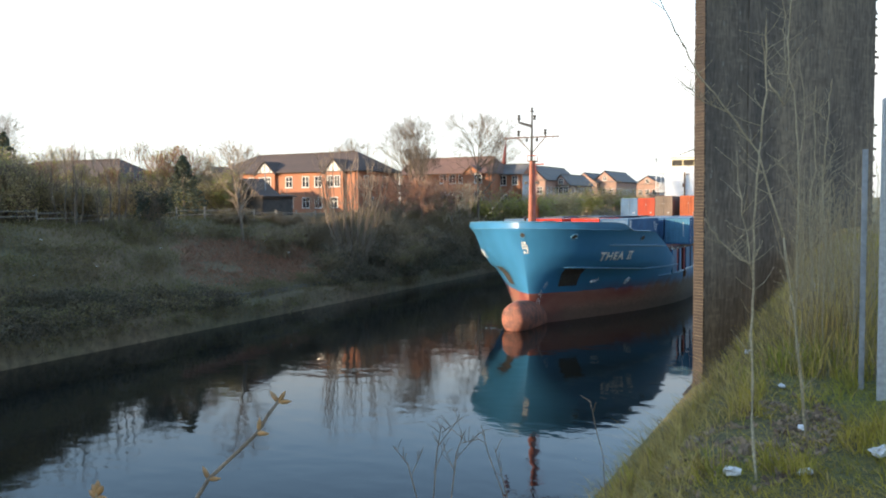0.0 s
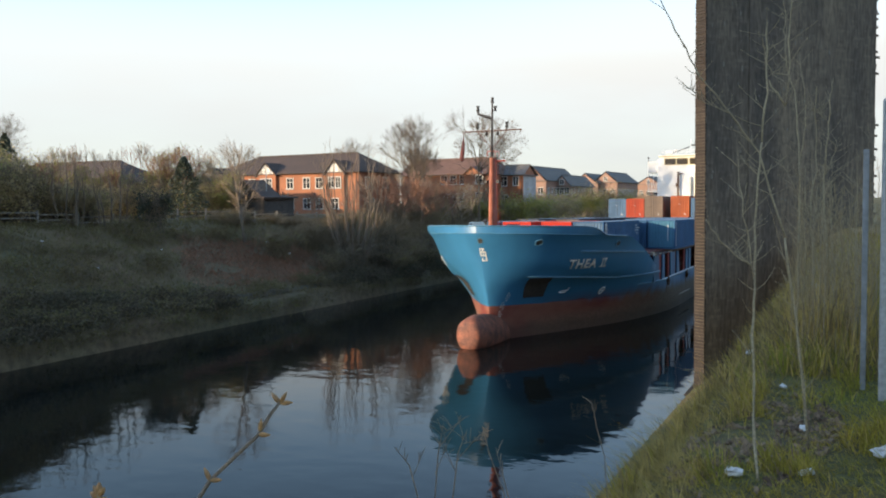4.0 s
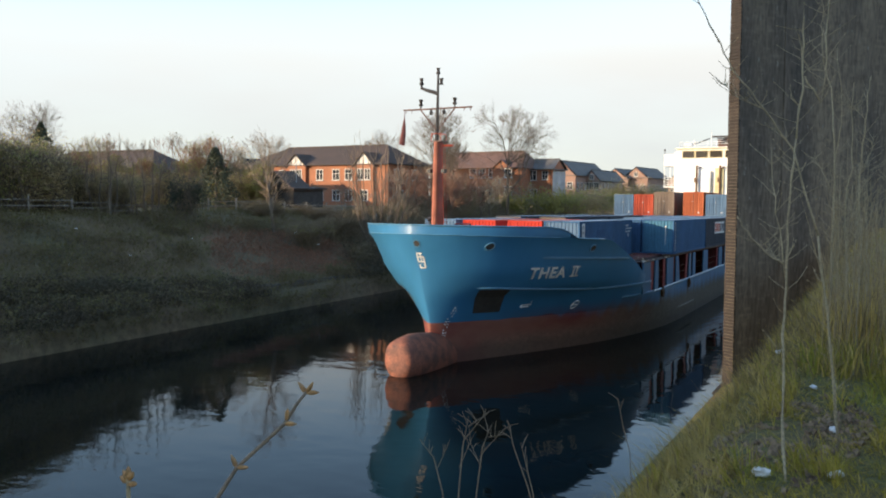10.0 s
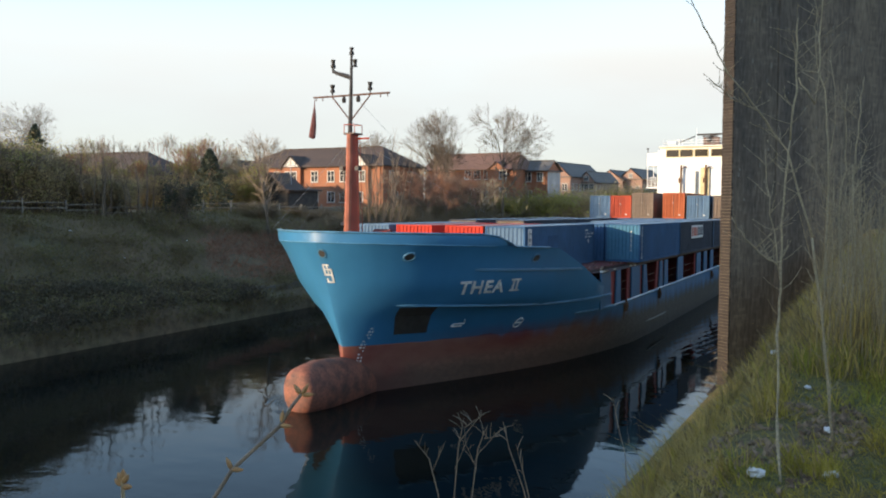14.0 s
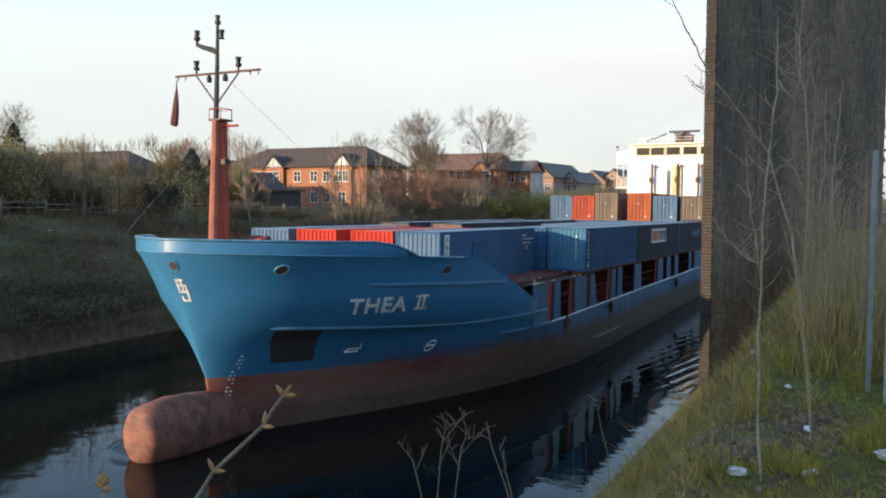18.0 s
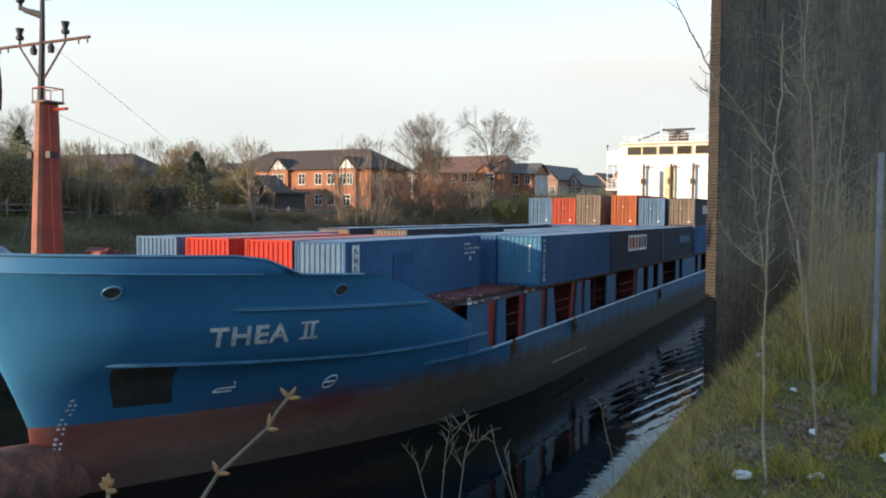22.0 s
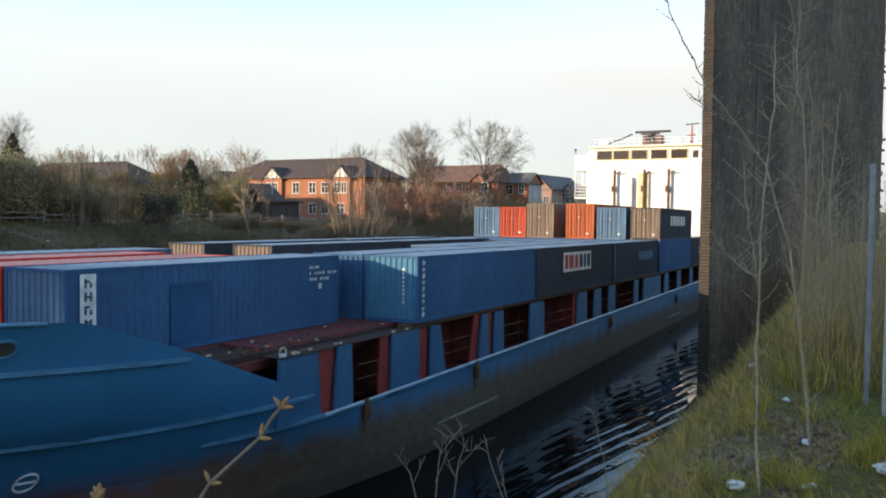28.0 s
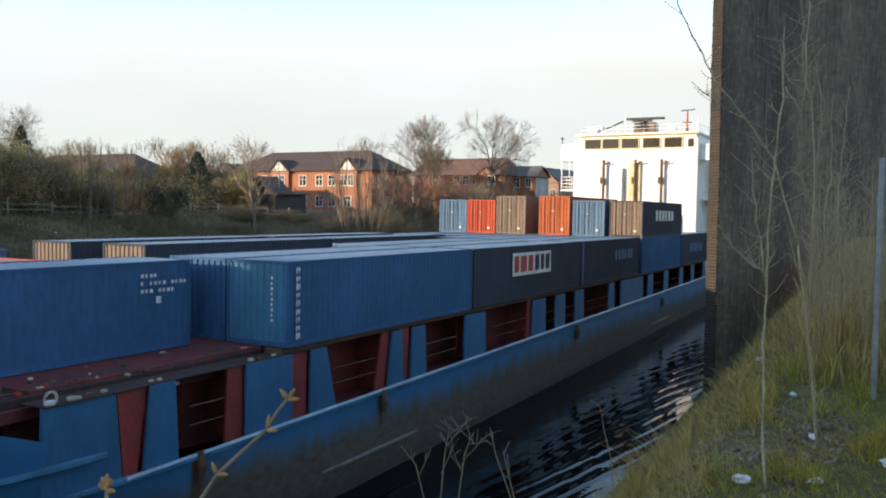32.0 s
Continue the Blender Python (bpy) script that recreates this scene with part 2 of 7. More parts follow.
C_NAVY = mat("container_navy", (0.046, 0.052, 0.066), 0.8, 0, 0.12, 0.9, 8, 0.05, (0.036, 0.042, 0.054), 0.5, (1, 1, 0.4), spec=0.25)
# greener blue, lightened for the sun that the forward end misses here
C_LIT_TEAL = mat("container_lit_teal_end", (0.055, 0.185, 0.29), 0.7, 0, 0.14, 0.9, 8, 0.05, (0.045, 0.15, 0.23), 0.5, (1, 1, 0.4), spec=0.3)
# one pale blue-grey roof by default, whatever paint the walls have
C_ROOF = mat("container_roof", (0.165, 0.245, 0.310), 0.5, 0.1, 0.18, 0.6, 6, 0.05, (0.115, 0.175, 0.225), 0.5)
BRICK = mat("red_brick", (0.37, 0.145, 0.072), 0.85, 0, 0.22, 0.6, 14, 0.3, (0.29, 0.115, 0.06), 0.5)
# corner brick, made much darker to offset the sun falling straight on it
STOCK = mat("pier_brick_dimmed", (0.046, 0.035, 0.027), 0.9, 0, 0.35, 0.5, 5, 0.4, (0.028, 0.022, 0.018), 0.5, (1, 1, 0.5), 0.35)
PIER = mat("pier_sooty_brick", (0.168, 0.132, 0.092), 0.9, 0, 0.4, 0.45, 7, 0.5, (0.074, 0.062, 0.050), 0.5, (1, 1, 0.22), 0.3)
TILE = mat("roof_tile", (0.092, 0.060, 0.044), 0.85, 0, 0.25, 0.4, 9, 0.3, (0.066, 0.047, 0.037))
TILE_RED = mat("red_roof_tile", (0.175, 0.095, 0.068), 0.85, 0, 0.25, 0.4, 9, 0.3, (0.13, 0.075, 0.056))
SLATE = mat("roof_slate", (0.175, 0.160, 0.145), 0.9, 0, 0.2, 0.4, 9, 0.3, (0.14, 0.13, 0.12), spec=0.2)
# brick of the distant blocks, paled because haze is put into its colour
BRICK_PALE = mat("hazed_brick", (0.34, 0.205, 0.150), 0.85, 0, 0.22, 0.6, 14, 0.3, (0.27, 0.165, 0.125), 0.5)
RENDER_GREY = mat("grey_render", (0.52, 0.51, 0.49), 0.85, 0, 0.12, 0.6, 9, 0.2)
PAINT = mat("white_paint", (0.78, 0.74, 0.66), 0.6, 0, 0.06, 1, 12, 0.05)
TIMBER = mat("dark_timber", (0.06, 0.05, 0.042), 0.8, 0, 0.3, 2, 20, 0.2)
FENCE_WOOD = mat("weathered_wood", (0.30, 0.27, 0.22), 0.85, 0, 0.3, 3, 25, 0.2)
CONCRETE = mat("concrete", (0.36, 0.37, 0.36), 0.85, 0, 0.18, 1.6, 30, 0.3, (0.27, 0.28, 0.27))
STEEL = mat("galvanised_steel", (0.30, 0.33, 0.35), 0.5, 0.5, 0.15, 3, 30, 0.1)
GRASS_FAR = mat("bank_grass", (0.160, 0.148, 0.058), 0.9, 0, 0.25, 0.3, 8, 0.0, (0.165, 0.128, 0.058), 0.5, rand=0.4, thin=0.35)
BRAMBLE = mat("bramble_leaf", (0.185, 0.172, 0.064), 0.85, 0, 0.3, 0.3, 6, 0.0, (0.20, 0.152, 0.068), 0.5, rand=0.4, thin=0.4)
BRAMBLE_STEM = mat("bramble_stem", (0.215, 0.165, 0.098), 0.9, 0, 0.3, 0.5, 8, 0.0, (0.165, 0.125, 0.074), 0.5, rand=0.3)
BRACKEN = mat("dead_grass", (0.32, 0.158, 0.098), 0.9, 0, 0.25, 0.3, 8, 0.0, (0.24, 0.130, 0.084), 0.5, rand=0.4, thin=0.35)
WALLSTONE = mat("quay_wall", (0.100, 0.085, 0.062), 0.9, 0, 0.35, 0.4, 4, 0.4, (0.062, 0.056, 0.040), 0.5, rand=0.25)
SOIL = mat("bank_ground", (0.105, 0.092, 0.048), 0.95, 0, 0.35, 0.12, 2.2, 0.6, (0.140, 0.096, 0.052), 0.5, dist=0.1)
TURF = mat("turf", (0.080, 0.086, 0.013), 0.95, 0, 0.4, 0.9, 14, 0.6, (0.095, 0.066, 0.022), 0.5, dist=0.05)
BARK_DARK = mat("dark_stem", (0.165, 0.125, 0.088), 0.9, 0, 0.3, 0.5, 8, 0.0, (0.12, 0.093, 0.066), 0.5, rand=0.3)
IVY = mat("dark_bramble_leaf", (0.088, 0.084, 0.046), 0.85, 0, 0.3, 0.3, 6, 0.0, (0.098, 0.076, 0.046), 0.5, rand=0.5, thin=0.25)
BARK = mat("bark", (0.17, 0.132, 0.095), 0.9, 0, 0.3, 2, 25, 0.3)
TWIG = mat("twig_brown", (0.37, 0.29, 0.19), 0.9, 0, 0.3, 0.5, 8, 0.0, (0.29, 0.23, 0.155), 0.5, rand=0.3)
TWIG_RED = mat("twig_red_brown", (0.29, 0.150, 0.095), 0.9, 0, 0.3, 0.5, 8, 0.0, (0.22, 0.12, 0.08), 0.5, rand=0.3)
PALE_TWIG = mat("sapling_bark", (0.35, 0.285, 0.175), 0.85, 0, 0.3, 5, 60, 0.1, (0.24, 0.19, 0.115))
LEAF_OLIVE = mat("olive_leaf", (0.34, 0.33, 0.105), 0.85, 0, 0.3, 0.3, 6, 0.0, (0.27, 0.255, 0.085), 0.5, rand=0.4, thin=0.55)
LEAF_BROWN = mat("brown_bud_leaf", (0.44, 0.335, 0.17), 0.9, 0, 0.3, 0.3, 6, 0.0, (0.35, 0.265, 0.135), 0.5, rand=0.4, thin=0.55)
TWIG_GREY = mat("twig_grey_brown", (0.28, 0.205, 0.14), 0.9, 0, 0.3, 0.5, 8, 0.0, (0.22, 0.165, 0.115), 0.5, rand=0.3)
LEAF = mat("spring_leaf", (0.30, 0.28, 0.085), 0.8, 0, 0.3, 0.3, 6, 0.0, (0.30, 0.285, 0.085), 0.5, rand=0.4, thin=0.5)
LEAF_DARK = mat("evergreen_leaf", (0.066, 0.080, 0.045), 0.8, 0, 0.3, 0.3, 6, 0.0, rand=0.4)
LEAF_DULL = mat("hedge_leaf", (0.38, 0.29, 0.13), 0.85, 0, 0.3, 0.3, 6, 0.0, (0.31, 0.235, 0.11), 0.5, rand=0.4, thin=0.5)
GRASS = mat("grass_blade", (0.215, 0.222, 0.028), 0.8, 0, 0.25, 0.9, 8, 0.0, (0.34, 0.240, 0.034), 0.5, rand=0.55, thin=0.35)
STRAW_BROWN = mat("withered_grass", (0.32, 0.235, 0.11), 0.9, 0, 0.25, 0.9, 8, 0.0, (0.21, 0.165, 0.085), 0.5, rand=0.45, thin=0.3)
STRAW = mat("dry_grass", (0.47, 0.325, 0.090), 0.85, 0, 0.25, 0.9, 8, 0.0, (0.35, 0.26, 0.085), 0.5, rand=0.45, thin=0.3)
BRUSH = mat("brushwood_bark", (0.40, 0.30, 0.155), 0.85, 0, 0.3, 5, 60, 0.1, (0.28, 0.205, 0.105), 0.5, rand=0.35)
LITTER = mat("white_litter", (0.75, 0.74, 0.72), 0.5, 0, 0.1, 3, 30, 0.1)
STONE = mat("rubble_stone", (0.34, 0.235, 0.145), 0.95, 0, 0.3, 3, 25, 0.3, (0.17, 0.11, 0.07), 0.5, rand=0.6)
BUD = mat("bud_brown", (0.40, 0.215, 0.075), 0.7, 0, 0.25, 60, 300, 0.1)
TWIG_NEAR = mat("near_twig", (0.20, 0.15, 0.10), 0.7, 0, 0.3, 30, 300, 0.1, (0.13, 0.10, 0.07))
LIME = mat("lime_stain", (0.20, 0.185, 0.155), 0.9, 0, 0.3, 3, 20, 0.2, (0.13, 0.12, 0.10))
PANE = glass("window_glass")
BRIDGE_PANE = glass("bridge_glass", (0.05, 0.04, 0.03))
FLAG = mat("faded_flag", (0.16, 0.050, 0.045), 0.8, 0, 0.2, 6, 40, 0.1)


# ---------------------------------------------------------------- building helpers
def mesh_of(name, bm, *materials, smooth=False):
    me = bpy.data.meshes.new(name)
    bm.normal_update()
    bm.to_mesh(me)
    bm.free()
    for m in materials:
        me.materials.append(m)
    if smooth:
        me.polygons.foreach_set("use_smooth", [True] * len(me.polygons))
    return me


def part(name, bm, material, parent, label="", smooth=False, at=None):
    """One mesh object under a thing or a part; bm is a bmesh or a ready mesh."""
    me = bm if isinstance(bm, bpy.types.Mesh) else mesh_of(name, bm, material, smooth=smooth)
    ob = new(name, me)
    ob.parent = parent
    if at is not None:
        ob.matrix_basis = at
    if label:
        ob["label"] = label
    return ob


def thing(name, label, category, at=None, group="", kind="", data=None):
    ob = new(name, data)
    ob.matrix_basis = at or Matrix()
    return tagged(ob, label, category, group, kind)


def add_box(bm, x0, x1, y0, y1, z0, z1, bevel=0.0, mi=0):
    vs = [bm.verts.new((x, y, z)) for z in (z0, z1) for y in (y0, y1) for x in (x0, x1)]
    fs = [bm.faces.new([vs[i] for i in q]) for q in ((0, 2, 3, 1), (4, 5, 7, 6), (0, 1, 5, 4), (2, 6, 7, 3), (0, 4, 6, 2), (1, 3, 7, 5))]
    for f in fs:
        f.material_index = mi
    if bevel:
        bmesh.ops.bevel(bm, geom=list({e for f in fs for e in f.edges}), offset=bevel, segments=1, affect="EDGES")
    return bm


def box(x0, x1, y0, y1, z0, z1, bevel=0.0):
    return add_box(bmesh.new(), x0, x1, y0, y1, z0, z1, bevel)


def add_tube(bm, points, radii, sides=6, cap=True):
    """A tapered tube along points."""
    rings = []
    pts = [Vector(p) for p in points]
    for i, p in enumerate(pts):
        d = (pts[min(i + 1, len(pts) - 1)] - pts[max(i - 1, 0)]).normalized()
        u = d.cross(Vector((0, 0, 1)) if abs(d.z) < 0.9 else Vector((1, 0, 0))).normalized()
        v = d.cross(u)
        r = radii[i] if hasattr(radii, "__len__") else radii
        rings.append([bm.verts.new(p + r * (math.cos(a) * u + math.sin(a) * v)) for a in (2 * math.pi * k / sides for k in range(sides))])
    for a, b in zip(rings, rings[1:]):
        for k in range(sides):
            bm.faces.new((a[k], a[(k + 1) % sides], b[(k + 1) % sides], b[k]))
    if cap and sides > 2:
        bm.faces.new(rings[0][::-1])
        bm.faces.new(rings[-1])
    return bm


def tube(points, radii, sides=8):
    return add_tube(bmesh.new(), points, radii, sides)


def add_prism(bm, outline, y0, y1):
    """A closed outline in x and z, pushed out from y0 to y1."""
    a = [bm.verts.new((x, y0, z)) for x, z in outline]
    b = [bm.verts.new((x, y1, z)) for x, z in outline]
    bm.faces.new(a)
    bm.faces.new(b[::-1])
    for k in range(len(outline)):
        j = (k + 1) % len(outline)
        bm.faces.new((a[j], a[k], b[k], b[j]))
    bmesh.ops.recalc_face_normals(bm, faces=bm.faces)
    return bm


def smoothstep(a, b, x):
    t = min(1.0, max(0.0, (x - a) / (b - a)))
    return t * t * (3 - 2 * t)


def lerp_table(table, x):
    return float(np.interp(x, [r[0] for r in table], [r[1] for r in table]))
# ---------------------------------------------------------------- ground, water, quay
FAR_W, NEAR_W = -44.7, -7.6
PROFILE = [(-3000, 8.4), (-400, 8.4), (-120, 8.2), (-70, 8.2), (-62, 8.15), (-58, 7.2), (-52, 4.6), (-47.5, 2.2), (-45.6, 1.7), (-45.0, 1.5),
           (-44.6, -1.5), (-40, -4.0), (-12, -4.0), (-8.2, -1.4), (-7.6, 0.0), (-6.0, 1.3), (-4.2, 2.9), (-2.9, 4.6), (-1.9, 6.5),
           (-1.35, 7.66), (-1.08, 7.93), (-0.7, 8.02), (0, 8.05), (2.5, 8.12), (5, 8.5), (12, 9.5), (60, 10.5), (3000, 10.5)]


def ground_z(x, y):
    z = lerp_table(PROFILE, x)
    if -63 < x < -45.2:
        z += 0.9 * (noise.noise((x * 0.11, y * 0.07, 3.0))) * smoothstep(-45.2, -49, x) * smoothstep(-63, -60, x)
    if -7 < x < 30 and -30 < y < 60:
        z += 0.10 * noise.noise((x * 0.8, y * 0.5, 9.0)) * smoothstep(-7, -5, x)
    return z


def build_ground():
    xs = sorted({*[p[0] for p in PROFILE], *np.arange(-64, -45, 1.0).tolist(), *np.arange(-7.6, 4, 0.4).tolist(), -1500, -800, -250, 150, 500, 1200})
    ys = sorted({*np.arange(-40, 130, 2.0).tolist(), *np.arange(0, 20, 0.5).tolist(), -3000, -1200, -500, -200, -100, 160, 200, 260, 350, 500, 900, 1600, 3000})
    bm = bmesh.new()
    grid = [[bm.verts.new((x, y, ground_z(x, y))) for x in xs] for y in ys]
    for j in range(len(ys) - 1):
        for i in range(len(xs) - 1):
            f = bm.faces.new((grid[j][i], grid[j][i + 1], grid[j + 1][i + 1], grid[j + 1][i]))
            f.material_index = 1 if xs[i] >= -8.3 else 0
    me = mesh_of("ground", bm, SOIL, TURF, smooth=True)
    thing("ground", "rough grassy canal banks with bare brown earth", "ground", kind="structure", data=me)


build_ground()
wb = bmesh.new()
gx = [FAR_W - 0.4, -30, -16, NEAR_W + 0.3]
gy = [-600, -60, 0, 60, 140, 300, 900]
gv = [[wb.verts.new((x, y, 0)) for x in gx] for y in gy]
for j in range(len(gy) - 1):
    for i in range(len(gx) - 1):
        wb.faces.new((gv[j][i], gv[j][i + 1], gv[j + 1][i + 1], gv[j + 1][i]))
thing("water", "dark still canal water with slight ripples", "water", kind="structure", data=mesh_of("water", wb, WATER))


def build_quay():
    """A short sloping revetment of old concrete panels at the far waterline."""
    wall = thing("quay_wall", "old stained concrete revetment at the far waterline", "wall", kind="structure")
    rng = random.Random(4)
    y = 46.6
    while y < 66.5:
        w = rng.uniform(1.9, 2.6)
        top = 2.25 + rng.uniform(-0.12, 0.10) - 0.05 * max(0.0, y - 60)
        bm = bmesh.new()
        add_prism(bm, [(-44.75, -0.6), (-45.95, top), (-46.25, top), (-45.2, -0.6)], 0, w - 0.03)
        for v in bm.verts:
            v.co += Vector((rng.uniform(-0.03, 0.03), 0, rng.uniform(-0.03, 0.03)))
        part("panel", bm, WALLSTONE, wall, at=Matrix.Translation((0, y, 0)))
        y += w


build_quay()


# ---------------------------------------------------------------- bridge pier
def build_pier():
    pier = thing("bridge_pier", "tall sooty brick bridge pier with a chamfered corner", "bridge pier")
    # the broad face is turned askew so that the low sun misses it
    c, fd, cd = Vector((-6.89, 42.2)), Vector((0.582, 0.813)), Vector((-0.83, 0.56))
    left = c + cd * 0.65
    right = c + fd * 12.8
    outline = [c, right, right + Vector((0.0, 4.0)), left + Vector((-0.8, 6.0)), left]
    bm = bmesh.new()
    lo = [bm.verts.new((*p, -2)) for p in outline]
    hi = [bm.verts.new((*p, 36)) for p in outline]
    for k in range(5):
        bm.faces.new((lo[k], lo[(k + 1) % 5], hi[(k + 1) % 5], hi[k]))
    bm.faces.new(hi)
    bm.faces.new(lo[::-1])
    bmesh.ops.recalc_face_normals(bm, faces=bm.faces)
    part("core", bm, PIER, pier)
    # courses of the chamfered corner, each a little proud or set back
    rng = random.Random(8)
    bm = bmesh.new()
    n = Vector((-0.56, -0.83))
    z = -0.2
    while z < 30:
        e, w0 = rng.uniform(0.03, 0.06), rng.uniform(-0.015, 0.02)
        h = 0.150
        p0, p1 = c - cd * w0 + fd * 0.0, left
        q = [p0 + n * e, p1 + n * e, p1 - n * 0.05, p0 - n * 0.05]
        a = [bm.verts.new((*p, z + 0.012)) for p in q]
        b = [bm.verts.new((*p, z + h)) for p in q]
        bm.faces.new(a[::-1])
        bm.faces.new(b)
        for k in range(4):
            bm.faces.new((a[k], a[(k + 1) % 4], b[(k + 1) % 4], b[k]))
        z += 0.16
    bmesh.ops.recalc_face_normals(bm, faces=bm.faces)
    ob = part("corner_facing", bm, STOCK, pier, "brown brick courses, dimmed against the sun")
    ob["kind"] = "stuff"
    # broad raised panel and coursed facing of the dark side
    fn = Vector((0.813, -0.582))
    bm = bmesh.new()
    for s0, s1, e in ((2.9, 9.2, 0.05),):
        q = [c + fd * s0, c + fd * s1]
        q = [q[0] + fn * e, q[1] + fn * e, q[1], q[0]]
        a = [bm.verts.new((*p, -1)) for p in q]
        b = [bm.verts.new((*p, 36)) for p in q]
        for k in range(4):
            bm.faces.new((a[k], a[(k + 1) % 4], b[(k + 1) % 4], b[k]))
    bmesh.ops.recalc_face_normals(bm, faces=bm.faces)
    part("pilaster", bm, PIER, pier, "broad shallow brick pilaster")
    bm = bmesh.new()
    z = 0.0
    while z < 24:
        s = rng.uniform(0, 0.4)
        while s < 12.6:
            w = rng.uniform(0.35, 0.55)
            e = (0.05 if 2.9 < s < 8.7 else 0.0) + rng.uniform(0.004, 0.022)
            if rng.random() < 0.55 and not (2.4 < s < 2.95 or 8.65 < s < 9.25):
                q = [c + fd * s + fn * e, c + fd * (s + w) + fn * e]
                a = [bm.verts.new((*p, z)) for p in q]
                b = [bm.verts.new((*p, z + 0.135)) for p in q[::-1]]
                bm.faces.new(a + b)
            s += w + 0.02
        z += 0.15
    bmesh.ops.recalc_face_normals(bm, faces=bm.faces)
    ob = part("face_brickwork", bm, PIER, pier)
    ob["kind"] = "stuff"
    # pale lime that has bled from the joints
    lime = bmesh.new()
    for _ in range(80):
        s, z0 = rng.uniform(0.3, 8.9), rng.uniform(9.0, 24.0)
        if 2.5 < s < 2.95:
            continue
        e = (0.08 if s > 2.9 else 0.03) + 0.004
        w, h = rng.uniform(0.04, 0.12), rng.uniform(0.05, 0.28)
        a, b = c + fd * s + fn * e, c + fd * (s + w) + fn * e
        lime.faces.new([lime.verts.new(p) for p in ((*a, z0), (*b, z0 + 0.02), (b.x, b.y, z0 + h * 0.8), (a.x, a.y, z0 + h))])
    part("lime_stain", lime, LIME, pier, "pale lime streaks on the brick face")["kind"] = "stuff"
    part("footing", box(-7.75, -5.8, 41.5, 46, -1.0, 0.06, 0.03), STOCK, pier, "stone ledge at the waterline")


build_pier()


# ---------------------------------------------------------------- houses
def add_window(owner, w, h, at, bars=1, frame_mat=None):
    """A window in a wall that looks to local -y; frame, glazing bar, pane and sill."""
    win = part("window", box(-w / 2 - 0.02, w / 2 + 0.02, 0.0, 0.10, -h / 2, h / 2), PANE, owner, at=at)
    f = bmesh.new()
    t = 0.09
    add_box(f, -w / 2 - t, w / 2 + t, -0.05, 0.06, h / 2, h / 2 + t)
    add_box(f, -w / 2 - t, w / 2 + t, -0.05, 0.06, -h / 2 - t, -h / 2)
    add_box(f, -w / 2 - t, -w / 2, -0.05, 0.06, -h / 2, h / 2)
    add_box(f, w / 2, w / 2 + t, -0.05, 0.06, -h / 2, h / 2)
    for k in range(bars):
        x = -w / 2 + w * (k + 1) / (bars + 1)
        add_box(f, x - 0.04, x + 0.04, -0.04, 0.05, -h / 2, h / 2)
    add_box(f, -w / 2, w / 2, -0.04, 0.05, 0.12, 0.19)
    part("window_frame", f, frame_mat or PAINT, win)
    part("sill", box(-w / 2 - 0.16, w / 2 + 0.16, -0.14, 0.05, -h / 2 - t - 0.09, -h / 2 - t - 0.002), CONCRETE, win)
    return win


def roof_mesh(w, d, eave, ridge, hip_l, hip_r, over=0.4, t=0.16):
    """A pitched roof on a w by d plan centred on the origin, hipped at either end by that length."""
    bm = bmesh.new()
    X, Y = w / 2 + over, d / 2 + over
    a = [(-X, -Y, eave), (X, -Y, eave), (X, Y, eave), (-X, Y, eave)]
    r = [(-X + hip_l, 0, ridge), (X - hip_r, 0, ridge)]
    lo = [bm.verts.new(p) for p in a]
    top = [bm.verts.new((p[0], p[1], p[2] + t)) for p in a]
    rd = [bm.verts.new((p[0], p[1], p[2] + t)) for p in r]
    bm.faces.new(lo[::-1])
    for k in range(4):
        bm.faces.new((lo[k], lo[(k + 1) % 4], top[(k + 1) % 4], top[k]))
    bm.faces.new((top[0], top[1], rd[1], rd[0]))
    bm.faces.new((top[2], top[3], rd[0], rd[1]))
    for e, hip in (((top[1], top[2], rd[1]), hip_r), ((top[3], top[0], rd[0]), hip_l)):
        if hip >= 0.8:
            bm.faces.new(e)
    bmesh.ops.recalc_face_normals(bm, faces=bm.faces)
    return bm


